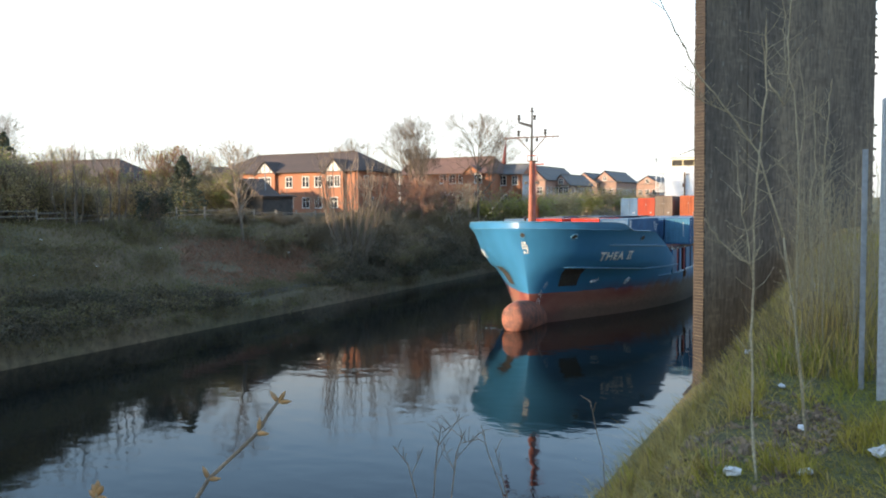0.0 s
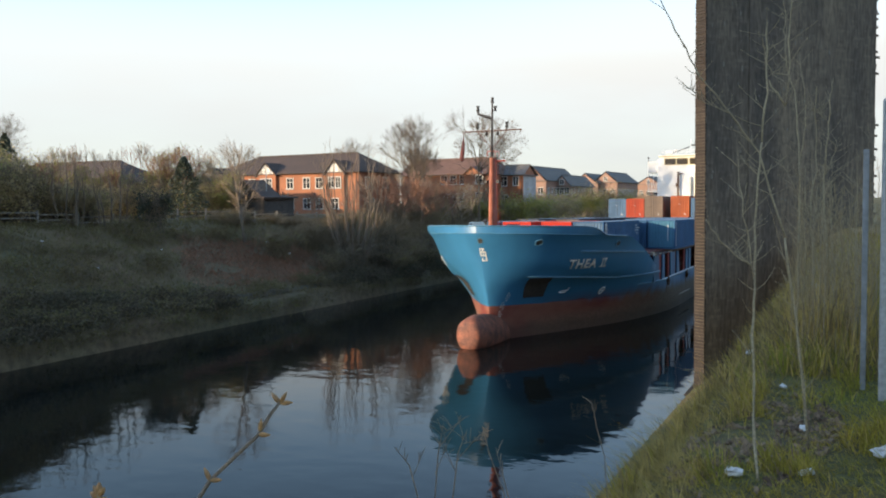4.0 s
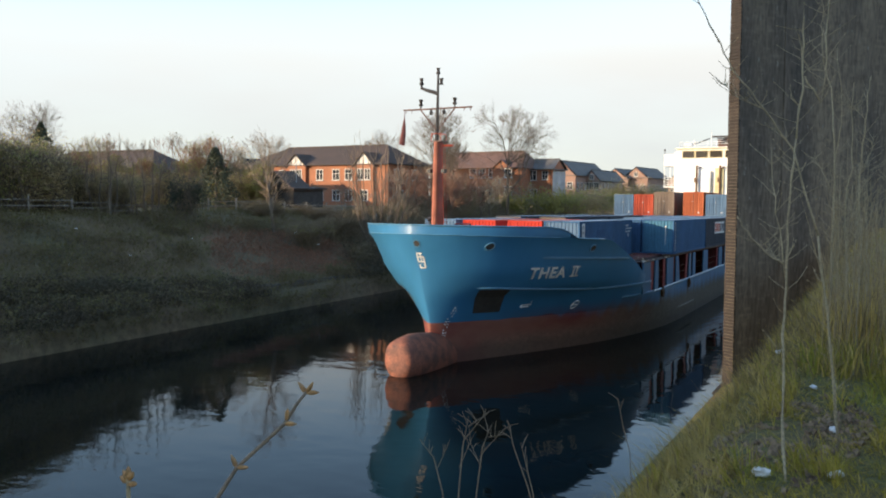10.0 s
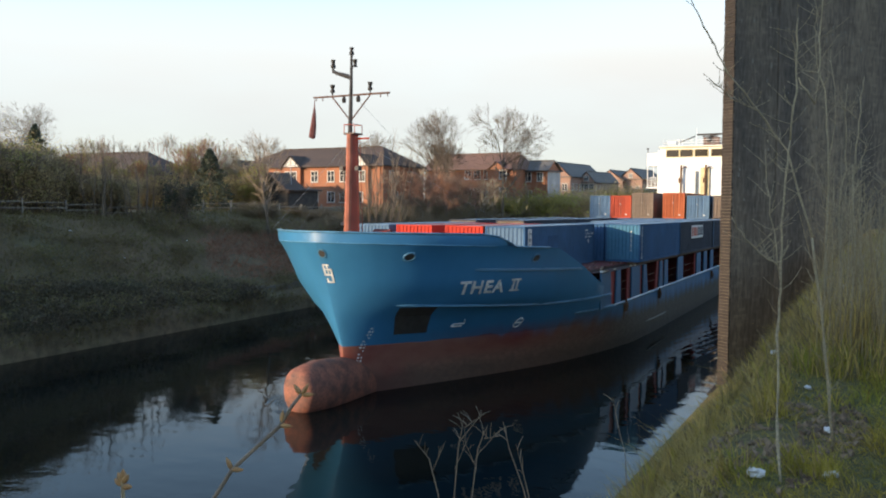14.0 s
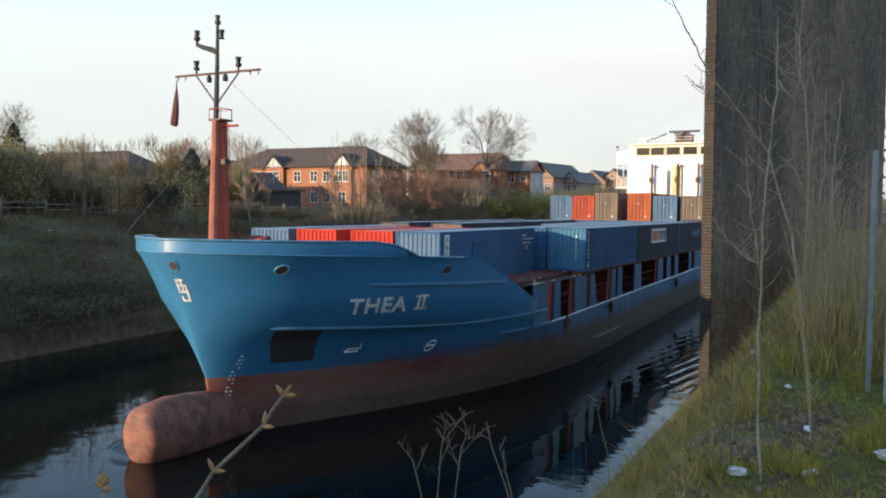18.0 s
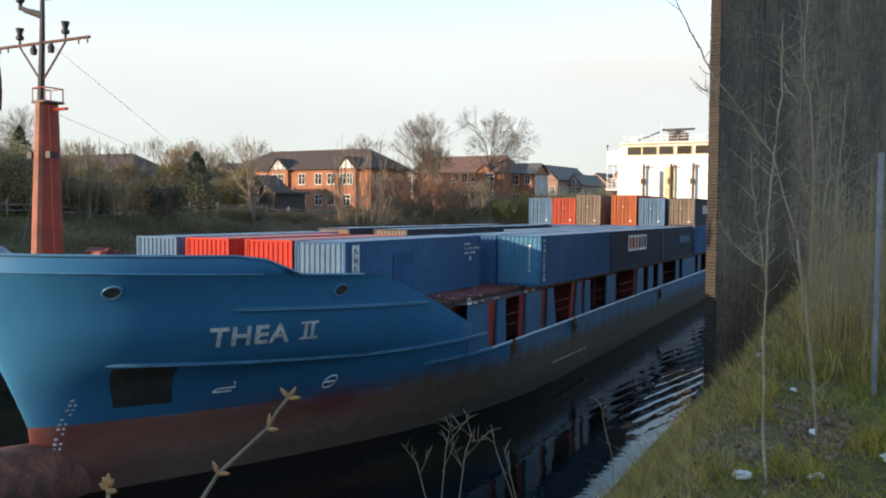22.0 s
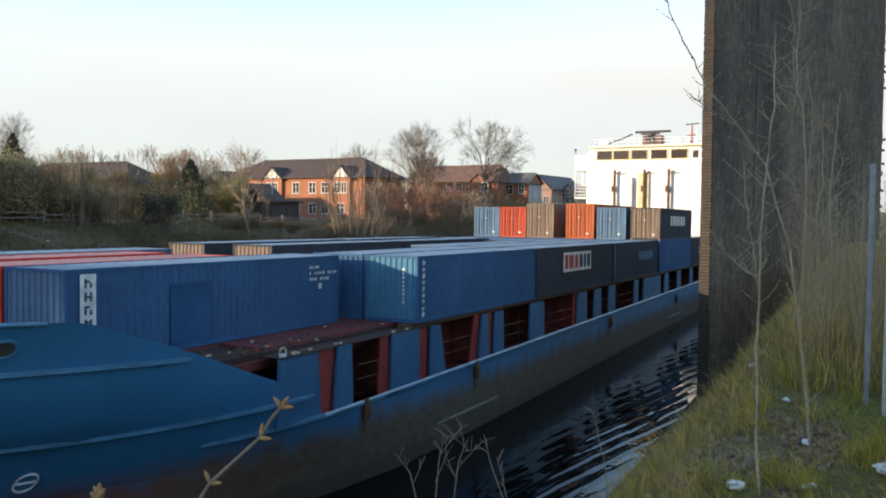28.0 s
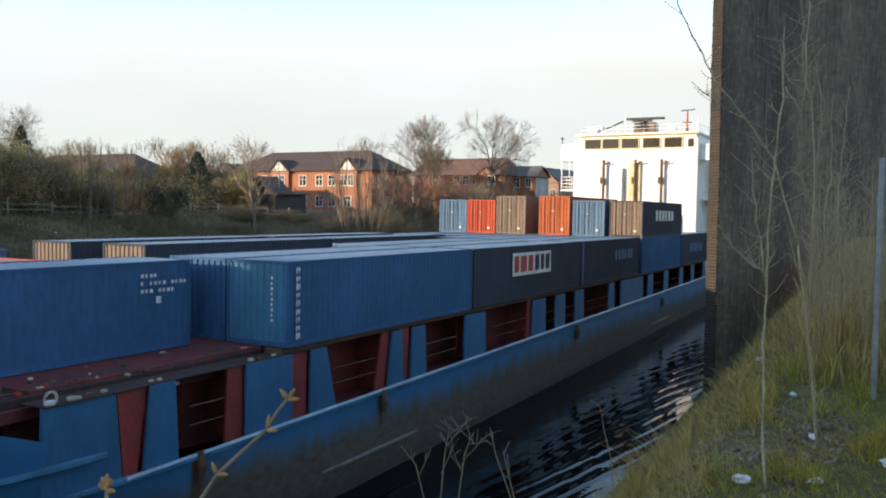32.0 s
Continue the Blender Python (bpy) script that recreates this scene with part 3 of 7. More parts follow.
def house(label, at, w, d, eave, ridge, hips, front=(), side=(), gables=(), roof=TILE, wall=BRICK, chimneys=(), end=()):
    """A brick house: w along local x, d along y, its front to local -y; windows as (x, z, width, height, bars)."""
    h = thing("house", label, "house", at)
    bm = box(-w / 2, w / 2, -d / 2, d / 2, -1.5, eave)
    for e, hip in ((-1, hips[0]), (1, hips[1])):
        if hip < 0.8:
            a = [bm.verts.new((e * w / 2, y, z)) for y, z in ((-d / 2, eave), (d / 2, eave), (0, ridge - 0.05))]
            bm.faces.new(a)
    part("wall", bm, wall, h)
    rf = part("roof", roof_mesh(w, d, eave, ridge, *hips), roof, h)
    part("ridge_tiles", box(-w / 2 - 0.3 + hips[0], w / 2 + 0.3 - hips[1], -0.13, 0.13, ridge + 0.13, ridge + 0.27, 0.04), roof, rf)
    part("gutter", tube([(-w / 2 - 0.4, -d / 2 - 0.46, eave + 0.04), (w / 2 + 0.4, -d / 2 - 0.46, eave + 0.04)], 0.07, 6), TIMBER, h)
    part("downpipe", tube([(w / 2 - 0.3, -d / 2 - 0.08, -1), (w / 2 - 0.3, -d / 2 - 0.08, eave)], 0.05, 6), TIMBER, h)
    for x, z, ww, hh, bars in front:
        out = max([0.02] + [g[3] + 0.02 for g in gables if abs(x - g[0]) < g[1] / 2])
        add_window(h, ww, hh, pose(x, -d / 2 - out, z), bars)
    for y, z, ww, hh, bars in side:
        add_window(h, ww, hh, pose(w / 2 + 0.02, y, z, 0, 0, 90), bars)
    for y, z, ww, hh, bars in end:
        add_window(h, ww, hh, pose(-w / 2 - 0.02, y, z, 0, 0, -90), bars)
    for x, gw, gh, proud, board in gables:
        gb = box(x - gw / 2, x + gw / 2, -d / 2 - proud, -d / 2 + 0.2, -1.5, eave + 0.003)
        g = part("gable_bay", gb, wall, h)
        tri = bmesh.new()
        add_prism(tri, [(x - gw / 2, eave), (x + gw / 2, eave), (x, eave + gh)], -d / 2 - proud - 0.02, -d / 2 + 2.0)
        part("gable_face", tri, board, g, "cream painted half-timbered gable")
        for s in (-1, 1):
            rb = bmesh.new()
            n = Vector((s * gh, 0, gw / 2)).normalized() * 0.14
            p0, p1 = Vector((x + s * (gw / 2 + 0.3), 0, eave - 0.3 * gh / (gw / 2))), Vector((x, 0, eave + gh))
            y0, y1 = -d / 2 - proud - 0.30, -d / 2 + min(3.4, d / 2 * (gh + 0.2) / (ridge - eave))
            q = [p0, p1, p1 + n, p0 + n]
            a = [rb.verts.new((p.x, y0, p.z)) for p in q]
            b = [rb.verts.new((p.x, y1, p.z)) for p in q]
            rb.faces.new(a), rb.faces.new(b[::-1])
            for k in range(4):
                rb.faces.new((a[(k + 1) % 4], a[k], b[k], b[(k + 1) % 4]))
            bmesh.ops.recalc_face_normals(rb, faces=rb.faces)
            part("gable_roof", rb, roof, g)
        for k in (-0.5, 0, 0.5):
            part("timber", box(x + k * gw / 2 - 0.05, x + k * gw / 2 + 0.05, -d / 2 - proud - 0.05, -d / 2 - proud, eave, eave + gh * (1 - abs(k)) * 0.92), TIMBER, g)
        part("timber", box(x - gw / 2 + 0.1, x + gw / 2 - 0.1, -d / 2 - proud - 0.055, -d / 2 - proud, eave, eave + 0.12), TIMBER, g)
    for x, z in chimneys:
        part("chimney", box(x - 0.4, x + 0.4, -0.35, 0.35, ridge - 1.0, ridge + 1.1, 0.03), wall, rf)
    return h


def build_houses():
    G, K = 7.7, 1.2
    # half-timbered house facing down the canal
    fr = [(x * K, 4.58 * K, 0.95 * K, 1.25 * K, 1) for x in (-6.6, -4.6, 1.45, 4.0, 5.9)]
    fr += [(x * K, 4.58 * K, 0.72 * K, 1.25 * K, 1) for x in (-2.52, -1.5, 8.0, 9.0)]
    fr += [(x * K, 2.0 * K, 1.0 * K, 1.2 * K, 1) for x in (-6.6, -4.6, -2.0, 1.45, 4.0, 5.9, 8.5)]
    house("two-storey red brick house with cream half-timbered gables and brown hipped roof", pose(-65.95 * K, 89.8 * K, 7.31), 23.3 * K, 10.0 * K, 5.75 * K, 8.3 * K, (4.5 * K, 3.4 * K),
          fr, [(-3.0 * K, 4.58 * K, 1.1, 1.5, 1), (1.2 * K, 4.58 * K, 1.1, 1.5, 1), (-2.0 * K, 2.0 * K, 1.1, 1.4, 1)],
          [(-2.0 * K, 3.0 * K, 1.45 * K, 0.5, PAINT), (8.5 * K, 2.7 * K, 1.5 * K, 0.5, PAINT), (-11.2 * K, 2.3 * K, 1.1 * K, 0.7, PAINT)])
    # long terrace behind it
    fr = [(x, z, 1.15, 1.35, 1) for x in (-5.8, -4.2, -0.2, 1.5, 3.3, 6.4) for z in (2.6, 5.5)]
    house("long red brick terrace with red-brown tiled roof", pose(-62.5, 129, G + 0.2), 17.0, 9.0, 6.3, 9.1, (0.2, 1.6), fr, [(0, 4.4, 1.0, 1.3, 1)], [(5.2, 3.2, 1.3, 0.4, BRICK)], roof=TILE_RED)
    pale = house("red brick house with a grey rendered side and slate roof", pose(-52.4, 131.5, G), 4.6, 6.0, 6.3, 8.0, (0.2, 0.2), [(-1.2, 5.4, 1.2, 1.5, 1), (1.0, 5.4, 0.9, 1.3, 1), (-1.0, 2.4, 1.1, 1.3, 1)], roof=SLATE)
    part("rendered_side", box(2.303, 2.34, -2.95, 2.95, -1.4, 6.2), RENDER_GREY, pale, "grey rendered side wall")
    # three-storey gabled blocks that stand end-on to the canal
    def end_on(x, y, n, eave, ridge, width=8.5):
        sd = [(yy, z, 1.0, 1.4, 1) for yy in np.arange(-n * 2.2 + 1.5, n * 2.2, 2.4).tolist() for z in (1.5, 4.2)]
        house("red brick block with lit gable end and grey slate roof", pose(x, y, G, 0, 0, 90), n * 4.4, width, eave, ridge, (0.2, 0.2), sd, roof=SLATE, wall=BRICK_PALE,
              end=[(yy, z, 1.1, 1.4, 1) for yy in (-0.3 * width, 0, 0.3 * width) for z in (1.5, 4.2)] + [(0, eave + 1.0, 0.9, 1.0, 1)])
    end_on(-63.4, 179, 5, 6.3, 9.4, 6.2)
    end_on(-59.2, 184, 4, 5.2, 7.6, 3.6)
    end_on(-65.6, 224, 5, 6.4, 9.1, 7.0)
    end_on(-60.6, 226, 5, 6.7, 9.5, 6.2)
    end_on(-57.6, 262, 5, 6.6, 9.0, 7.0)
    # roof among the trees, small outbuilding
    house("brown-roofed bungalow behind the hedge trees", pose(-96.6, 79.5, 7.45, 0, 0, 5), 24.0, 10.4, 4.9, 8.15, (4.6, 4.6), [(-3, 2, 1.2, 1.2, 1), (3, 2, 1.2, 1.2, 1)], roof=TILE)
    house("small dark outbuilding with a gable front", pose(-65.0, 79.6, 7.5, 0, 0, 0), 5.6, 5.6, 2.9, 3.2, (2.9, 2.9), roof=TILE, wall=TIMBER, gables=[(0, 5.4, 2.1, 0.1, TIMBER)])


build_houses()
# ---------------------------------------------------------------- the ship
def ship_pose(t):
    """Where the ship stands at t seconds; it runs towards -y at about two metres a second, a little down by the stern."""
    u = (t - 16) / 16
    x = -23.35 - 0.437 * u - 0.239 * u * u
    y = 38.90 - 31.74 * u - 0.18 * u * u
    yaw = -0.01534 * u - 0.00253 * u * u
    return Matrix.Translation((x, y, 0)) @ Matrix.Rotation(yaw, 4, "Z") @ pose(0, 20, 0, -0.79) @ pose(0, -20, 0)


STEM = [(-3, -9.6), (0, -9.9), (2.0, -10.2), (4, -11.0), (5.5, -11.6), (7.10, -12.36), (7.75, -12.34)]
RUN = [(-3, 27), (0, 24), (2, 20), (4, 16.3), (5.1, 14.9), (6.5, 13.4), (7.10, 12.0), (7.75, 12.0)]
BLUNT = [(2, 0.85), (4, 0.70), (5, 0.62), (8, 0.62)]
HALF = 8.4


def breadth(y, z):
    """The hull's half breadth at a place along it (bow at -12) and a height."""
    s = (y - lerp_table(STEM, z)) / lerp_table(RUN, z)
    s = min(1.0, max(0.0, s))
    b = HALF * (1 - (1 - s) ** 1.7) ** lerp_table(BLUNT, z)
    if z < 3.9 and y < 3:
        b -= 0.27 * min(1.0, (3.9 - z) / 0.35) * smoothstep(3, -4, y) * smoothstep(0.0, 0.15, s)
    if y > 84:
        b *= 1 - 0.35 * ((y - 84) / 14) ** 2
    return b


TOPLINE = [(-13, 7.64), (-7.2, 7.52), (-6.6, 7.42), (-6.1, 7.2), (-5.6, 6.95), (-5.3, 6.88), (-4.8, 6.85), (-2.3, 6.74), (-1.9, 6.66), (-1.0, 6.35), (1.05, 5.60), (2.75, 4.93), (4.66, 4.22), (4.74, 3.05), (5.5, 2.80), (12, 2.84), (25, 2.94), (46, 3.18), (63, 3.38), (80, 3.6), (98, 3.9)]
BOOT = 2.0
STATIONS = [0, 0.015, 0.05, 0.11, 0.2, 0.34, 0.55, 0.9, 1.4, 2, 2.7, 3.4, 4.2, 5, 5.8, 6.4, 7.0, 7.6, 8.2, 8.8, 9.5, 10.1, 10.5, 11.4, 12.6, 13.6, 14.6, 15.8, 17.01, 17.09, 18, 18.6, 19.4, 21, 24, 28, 34, 42, 52, 64, 76, 88, 96.4, 100, 104, 107, 110]


def bead_z(y):
    """Height of the bead below the bow's bulwark; aft of the step it is the top itself."""
    return min(lerp_table(TOPLINE, y), 7.13 - 0.035 * (y + 12.35))


def shell(z_of, inset=0.0, first=0, last=99):
    """Both sides of the hull between two heights at each station, as a strip with levels."""
    bm = bmesh.new()
    for side in (-1, 1):
        rows = []
        for d in STATIONS[first:last]:
            y0 = -12.35 + d
            row = []
            for z in z_of(y0):
                y = y0 + (lerp_table(STEM, z) + 12.35) * max(0.0, 1 - d / 16)
                row.append(bm.verts.new((side * max(0.0, breadth(y, z) - inset), y, z)))
            rows.append(row)
        for a, b in zip(rows, rows[1:]):
            for k in range(len(a) - 1):
                bm.faces.new((a[k], b[k], b[k + 1], a[k + 1]))
    bmesh.ops.recalc_face_normals(bm, faces=bm.faces)
    return bm


def hull_strip(y0, y1, z, out, h, n=16, z1=None):
    """A rail welded along the port side from y0 to y1."""
    bm = bmesh.new()
    rows = []
    for k in range(n + 1):
        y = y0 + (y1 - y0) * k / n
        zz = z if z1 is None else z + (z1 - z) * k / n
        x = breadth(y, zz)
        fade = min(1.0, k / 1.5, (n - k) / 1.5)
        o = out * fade
        rows.append([bm.verts.new(p) for p in ((x - 0.05, y, zz + h / 2), (x + o, y, zz + h / 3), (x + o, y, zz - h / 3), (x - 0.05, y, zz - h / 2))])
    for a, b in zip(rows, rows[1:]):
        for k in range(3):
            bm.faces.new((a[k], a[k + 1], b[k + 1], b[k]))
    bmesh.ops.recalc_face_normals(bm, faces=bm.faces)
    return bm


def girth(y0, z, run, pace=0.02):
    """How far along the ship a walk of that many metres round the waterline at z leads from y0."""
    y, left, step = y0, abs(run), pace if run >= 0 else -pace
    p = breadth(y, z)
    while left > 0:
        q = breadth(y + step, z)
        left -= math.hypot(step, q - p)
        y, p = y + step, q
    return y


def on_hull(bm, y, z, out=0.03, shear=0.0):
    """Lay a flat drawing (its x round the hull, its y upwards, looking out) onto the port bow at y, z."""
    def place(yy, zz):
        return Vector((breadth(yy, zz), yy, zz))
    for v in bm.verts:
        zz, dd = z + v.co.y, v.co.z
        flip = -1 if v.co.x < 0 and y < -11.4 else 1
        yy = girth(y, z, flip * v.co.x) + shear * v.co.y + (lerp_table(STEM, zz) - lerp_table(STEM, z)) * max(0.0, 1 - (y + 12) / 3)
        n = (place(yy + 0.05, zz) - place(yy - 0.05, zz)).cross(place(yy, zz + 0.05) - place(yy, zz - 0.05)).normalized()
        if n.x < 0:
            n = -n
        q = place(yy, zz) + n * (out + dd)
        v.co = Vector((flip * q.x, q.y, q.z))
    return bm


def on_stem(bm, s, z, out=0.02):
    """Lay a flat drawing onto the port side of the stem, its x running round the hull from the stem."""
    for v in bm.verts:
        zz = z + v.co.y
        y = girth(lerp_table(STEM, zz), zz, s + v.co.x, 0.001)
        x = breadth(y, zz)
        tx, ty = breadth(y + 0.02, zz) - x, 0.02
        k = math.hypot(tx, ty)
        v.co = Vector((x + out * ty / k, y - out * tx / k, zz))
    return bm


def letters(text, size, depth=0.012):
    """Raised letters from the built-in font, as a bmesh cut fine enough to bend."""
    cu = bpy.data.curves.new("letters", "FONT")
    cu.body, cu.size, cu.extrude, cu.shear, cu.space_character = text, size, depth, 0.0, 1.12
    cu.offset = 0.022 * size
    ob = bpy.data.objects.new("letters", cu)
    scene.collection.objects.link(ob)
    dg = bpy.context.evaluated_depsgraph_get()
    me = bpy.data.meshes.new_from_object(ob.evaluated_get(dg))
    bm = bmesh.new()
    bm.from_mesh(me)
    bpy.data.objects.remove(ob)
    bpy.data.curves.remove(cu)
    bpy.data.meshes.remove(me)
    return bm


def mirrored(me):
    """A copy of a mesh for the starboard side."""
    c = me.copy()
    c.transform(Matrix.Diagonal((-1, 1, 1, 1)))
    c.flip_normals()
    return c


def build_ship():
    ship = thing("container_ship", "blue coastal container ship with red bottom and white superstructure", "ship")

    def upper(y):
        top = lerp_table(TOPLINE, y)
        lo = min(3.9, 0.6 * BOOT + 0.4 * top)
        top = bead_z(y)
        return [BOOT, BOOT + (lo - BOOT) * 0.5, lo - min(0.34, (lo - BOOT) * 0.25), lo] + [lo + (top - lo) * k / 8 for k in range(1, 9)]

    def lower(y):
        return [-3 + (BOOT + 3) * k / 8 for k in range(9)]
    part("bulwark_band", shell(lambda y: [bead_z(y), 0.5 * (bead_z(y) + lerp_table(TOPLINE, y)), lerp_table(TOPLINE, y)], 0.0, 0, 16), HULL_BLUE, ship, "upright bulwark band above the bead", smooth=True)
    hull = part("hull_side", shell(upper), HULL_BLUE, ship, "blue painted steel plating", smooth=True)
    part("hull_bottom", shell(lower), HULL_BLUE, ship, "worn red and fouled brown bottom paint", smooth=True)
    # inner skin, decks
    part("bulwark_inner", shell(lambda y: [min(6.4, lerp_table(TOPLINE, y) - 0.6) - 0.3, lerp_table(TOPLINE, y)], 0.12), STEEL_BLUE, ship)
    deck = bmesh.new()
    prev = None
    for y in [-11.3, -10.5, -9.5, -8.5, -7.5, -6.5, -5.5, -4.5, -3.6]:
        b = breadth(y, 6.6) - 0.3
        cur = [deck.verts.new((-b, y, 6.75)), deck.verts.new((b, y, 6.75))]
        if prev:
            deck.faces.new((prev[0], prev[1], cur[1], cur[0]))
        prev = cur
    part("forecastle_deck", deck, DECK_RED, ship)
    md = bmesh.new()
    prev = None
    for y in (-3.6, 0, 4, 8, 14, 60, 84, 97):
        b = breadth(y, 3.0) - 1.3 * smoothstep(16, 7, y) - 0.08
        cur = [md.verts.new((-b, y, 2.76)), md.verts.new((b, y, 2.76))]
        if prev:
            md.faces.new((prev[0], prev[1], cur[1], cur[0]))
        prev = cur
    part("main_deck", md, DECK_RED, ship)
    # rounded rim round the bow
    rim = bmesh.new()
    pts = []
    for side in (-1, 1):
        line = []
        for d in STATIONS[:21]:
            y = -12.35 + d
            z = lerp_table(TOPLINE, y)
            line.append((side * max(0.0, breadth(y, z)), y, z))
        pts.append(line)
    add_tube(rim, pts[0][::-1] + pts[1][1:], 0.055, 6)
    part("bow_rim", rim, RIM_BLUE, ship, "pale blue bulwark rail", smooth=True)
    band = bmesh.new()
    # strake below the rim
    for side in (-1, 1):
        rows = []
        for d in STATIONS[:15]:
            y = -12.35 + d
            z = bead_z(y)
            yy = y + (lerp_table(STEM, z) + 12.35) * max(0.0, 1 - d / 16)
            rows.append((side * (breadth(yy, z)), yy, z))
        add_tube(band, rows, 0.032, 6)
    part("bulwark_bead", band, RIM_BLUE, ship)
    # bulbous bow
    bulb = bmesh.new()
    prof = [(-13.8, 0.02, 0.42), (-13.79, 0.56, 0.42), (-13.72, 0.86, 0.42), (-13.52, 1.05, 0.41), (-13.1, 1.15, 0.38), (-12.2, 1.26, 0.33), (-11.0, 1.28, 0.22), (-9.5, 1.22, 0.1), (-8, 1.1, -0.05), (-6, 0.95, -0.3)]
    rings = []
    for y, r, zc in prof:
        rings.append([bulb.verts.new((0.86 * r * math.cos(a), y, zc + 1.06 * r * math.sin(a))) for a in (2 * math.pi * k / 28 for k in range(28))])
    for a, b in zip(rings, rings[1:]):
        for k in range(28):
            bulb.faces.new((a[k], a[(k + 1) % 28], b[(k + 1) % 28], b[k]))
    bulb.faces.new(rings[0][::-1])
    bmesh.ops.recalc_face_normals(bulb, faces=bulb.faces)
    for v in bulb.verts:
        v.co += Vector((v.co.x, 0, v.co.z - 0.3)).normalized() * 0.035 * noise.noise(v.co * 1.6)
    part("bulbous_bow", bulb, BULB_RED, ship, "scuffed orange-red bulb half out of the water", smooth=True)
    # rub rails
    for y0, y1, z, z1 in ((-6.9, 1.1, 5.78, 5.46), (-9.3, -1.2, 4.08, 3.60), (-1.2, 6.2, 3.60, 3.60), (2.2, 12.0, 2.79, 2.86), (5.6, 62.0, 2.80, 3.36)):
        part("rub_rail", hull_strip(y0, y1, z, 0.10 if y1 < 70 else 0.08, 0.14, 24, z1), RIM_BLUE, ship)
    # thin pale tube that draws the highlight line of the deck edge
    part("deck_edge_rail", tube([(breadth(y, 3.2) + 0.03, y, 2.86 + 0.0105 * (y - 6.0)) for y in (6.7, 8, 10, 12, 15, 20, 30, 45, 60, 78)], 0.06, 6), RAIL_PALE, ship, "deck edge rail, painted pale as its highlight")
    part("bilge_rail", hull_strip(14.4, 20.4, 0.94, 0.08, 0.12, 8, 0.97), FENCE_WOOD, ship, "scraped fender rail")
    part("bilge_rail", hull_strip(54.8, 60.2, 1.21, 0.08, 0.12, 8, 1.23), FENCE_WOOD, ship, "scraped fender rail")
    # anchor pocket, hawse holes: flat dark patches painted for the shade inside them
    pk = bmesh.new()
    q = [(0.25, -0.85), (2.10, -0.85), (2.15, 0.6), (0.22, 0.6)]
    for k in range(12):
        for j in range(6):
            u0, u1, v0, v1 = k / 12, (k + 1) / 12, j / 6, (j + 1) / 6
            f = lambda u, v: ((q[0][0] * (1 - u) + q[1][0] * u) * (1 - v) + (q[3][0] * (1 - u) + q[2][0] * u) * v, -0.85 + 1.45 * v, 0)
            pk.faces.new([pk.verts.new(f(*p)) for p in ((u0, v0), (u1, v0), (u1, v1), (u0, v1))])
    bmesh.ops.remove_doubles(pk, verts=pk.verts, dist=1e-4)
    pk_me = mesh_of("anchor_pocket", on_hull(pk, -9.01, 3.36, out=0.035, shear=-0.47), BLACK)
    part("anchor_pocket", pk_me, None, ship, "anchor pocket painted as a flat dark patch")
    part("anchor_pocket", mirrored(pk_me), None, ship, "anchor pocket painted as a flat dark patch")
    for y, z in ((-9.94, 6.48), (-3.55, 6.26)):
        bm = bmesh.new()
        bmesh.ops.create_circle(bm, cap_ends=True, segments=20, radius=0.17)
        for v in bm.verts:
            v.co.x *= 1.35
        hw = part("hawse_hole", on_hull(bm, y, z, out=0.045), BLACK, ship)
        ring = bmesh.new()
        add_tube(ring, [(0.25 * math.cos(a), 0.19 * math.sin(a), 0) for a in (2 * math.pi * k / 20 for k in range(21))], 0.04, 6)
        part("hawse_lip", on_hull(ring, y, z, out=0.03), RIM_BLUE, hw)
    bm = bmesh.new()
    bmesh.ops.create_circle(bm, cap_ends=True, segments=20, radius=0.16)
    hw = part("hawse_hole", on_stem(bm, 0.2, 6.62, 0.04), BLACK, ship)
    ring = bmesh.new()
    add_tube(ring, [(0.19 * math.cos(a), 0.19 * math.sin(a), 0) for a in (2 * math.pi * k / 20 for k in range(21))], 0.03, 6)
    part("hawse_lip", on_stem(ring, 0.2, 6.62, 0.03), RIM_BLUE, hw)
    # name on the bow, marks
    bm = letters("THEA", 0.92)
    xs = [v.co.x for v in bm.verts]
    k, x0 = 2.72 / (max(xs) - min(xs)), min(xs)
    for v in bm.verts:
        v.co.x = (v.co.x - x0) * k
    part("ship_name", on_hull(bm, -7.1, 4.55, out=0.02, shear=-0.36), LETTER, ship, "white painted ship's name")
    bm = letters("THEA", 0.92)
    for v in bm.verts:
        v.co.x = 3.80 - (v.co.x - x0) * k
    part("ship_name", mirrored(mesh_of("ship_name", on_hull(bm, -7.1, 4.55, out=0.02, shear=-0.36), LETTER)), None, ship, "white painted ship's name")
    for x0, x1, z0, z1 in ((3.12, 3.80, 0.0, 0.09), (3.12, 3.80, 0.57, 0.66), (3.26, 3.40, 0.09, 0.57), (3.52, 3.66, 0.09, 0.57)):
        part("numeral_bar", on_hull(add_bar(x0, x1, z0, z1), -7.1, 4.55, out=0.02, shear=-0.36), LETTER, ship)
        part("numeral_bar", mirrored(mesh_of("numeral_bar", on_hull(add_bar(x0 - 3.12, x1 - 3.12, z0, z1), -7.1, 4.55, out=0.02, shear=-0.36), LETTER)), None, ship)
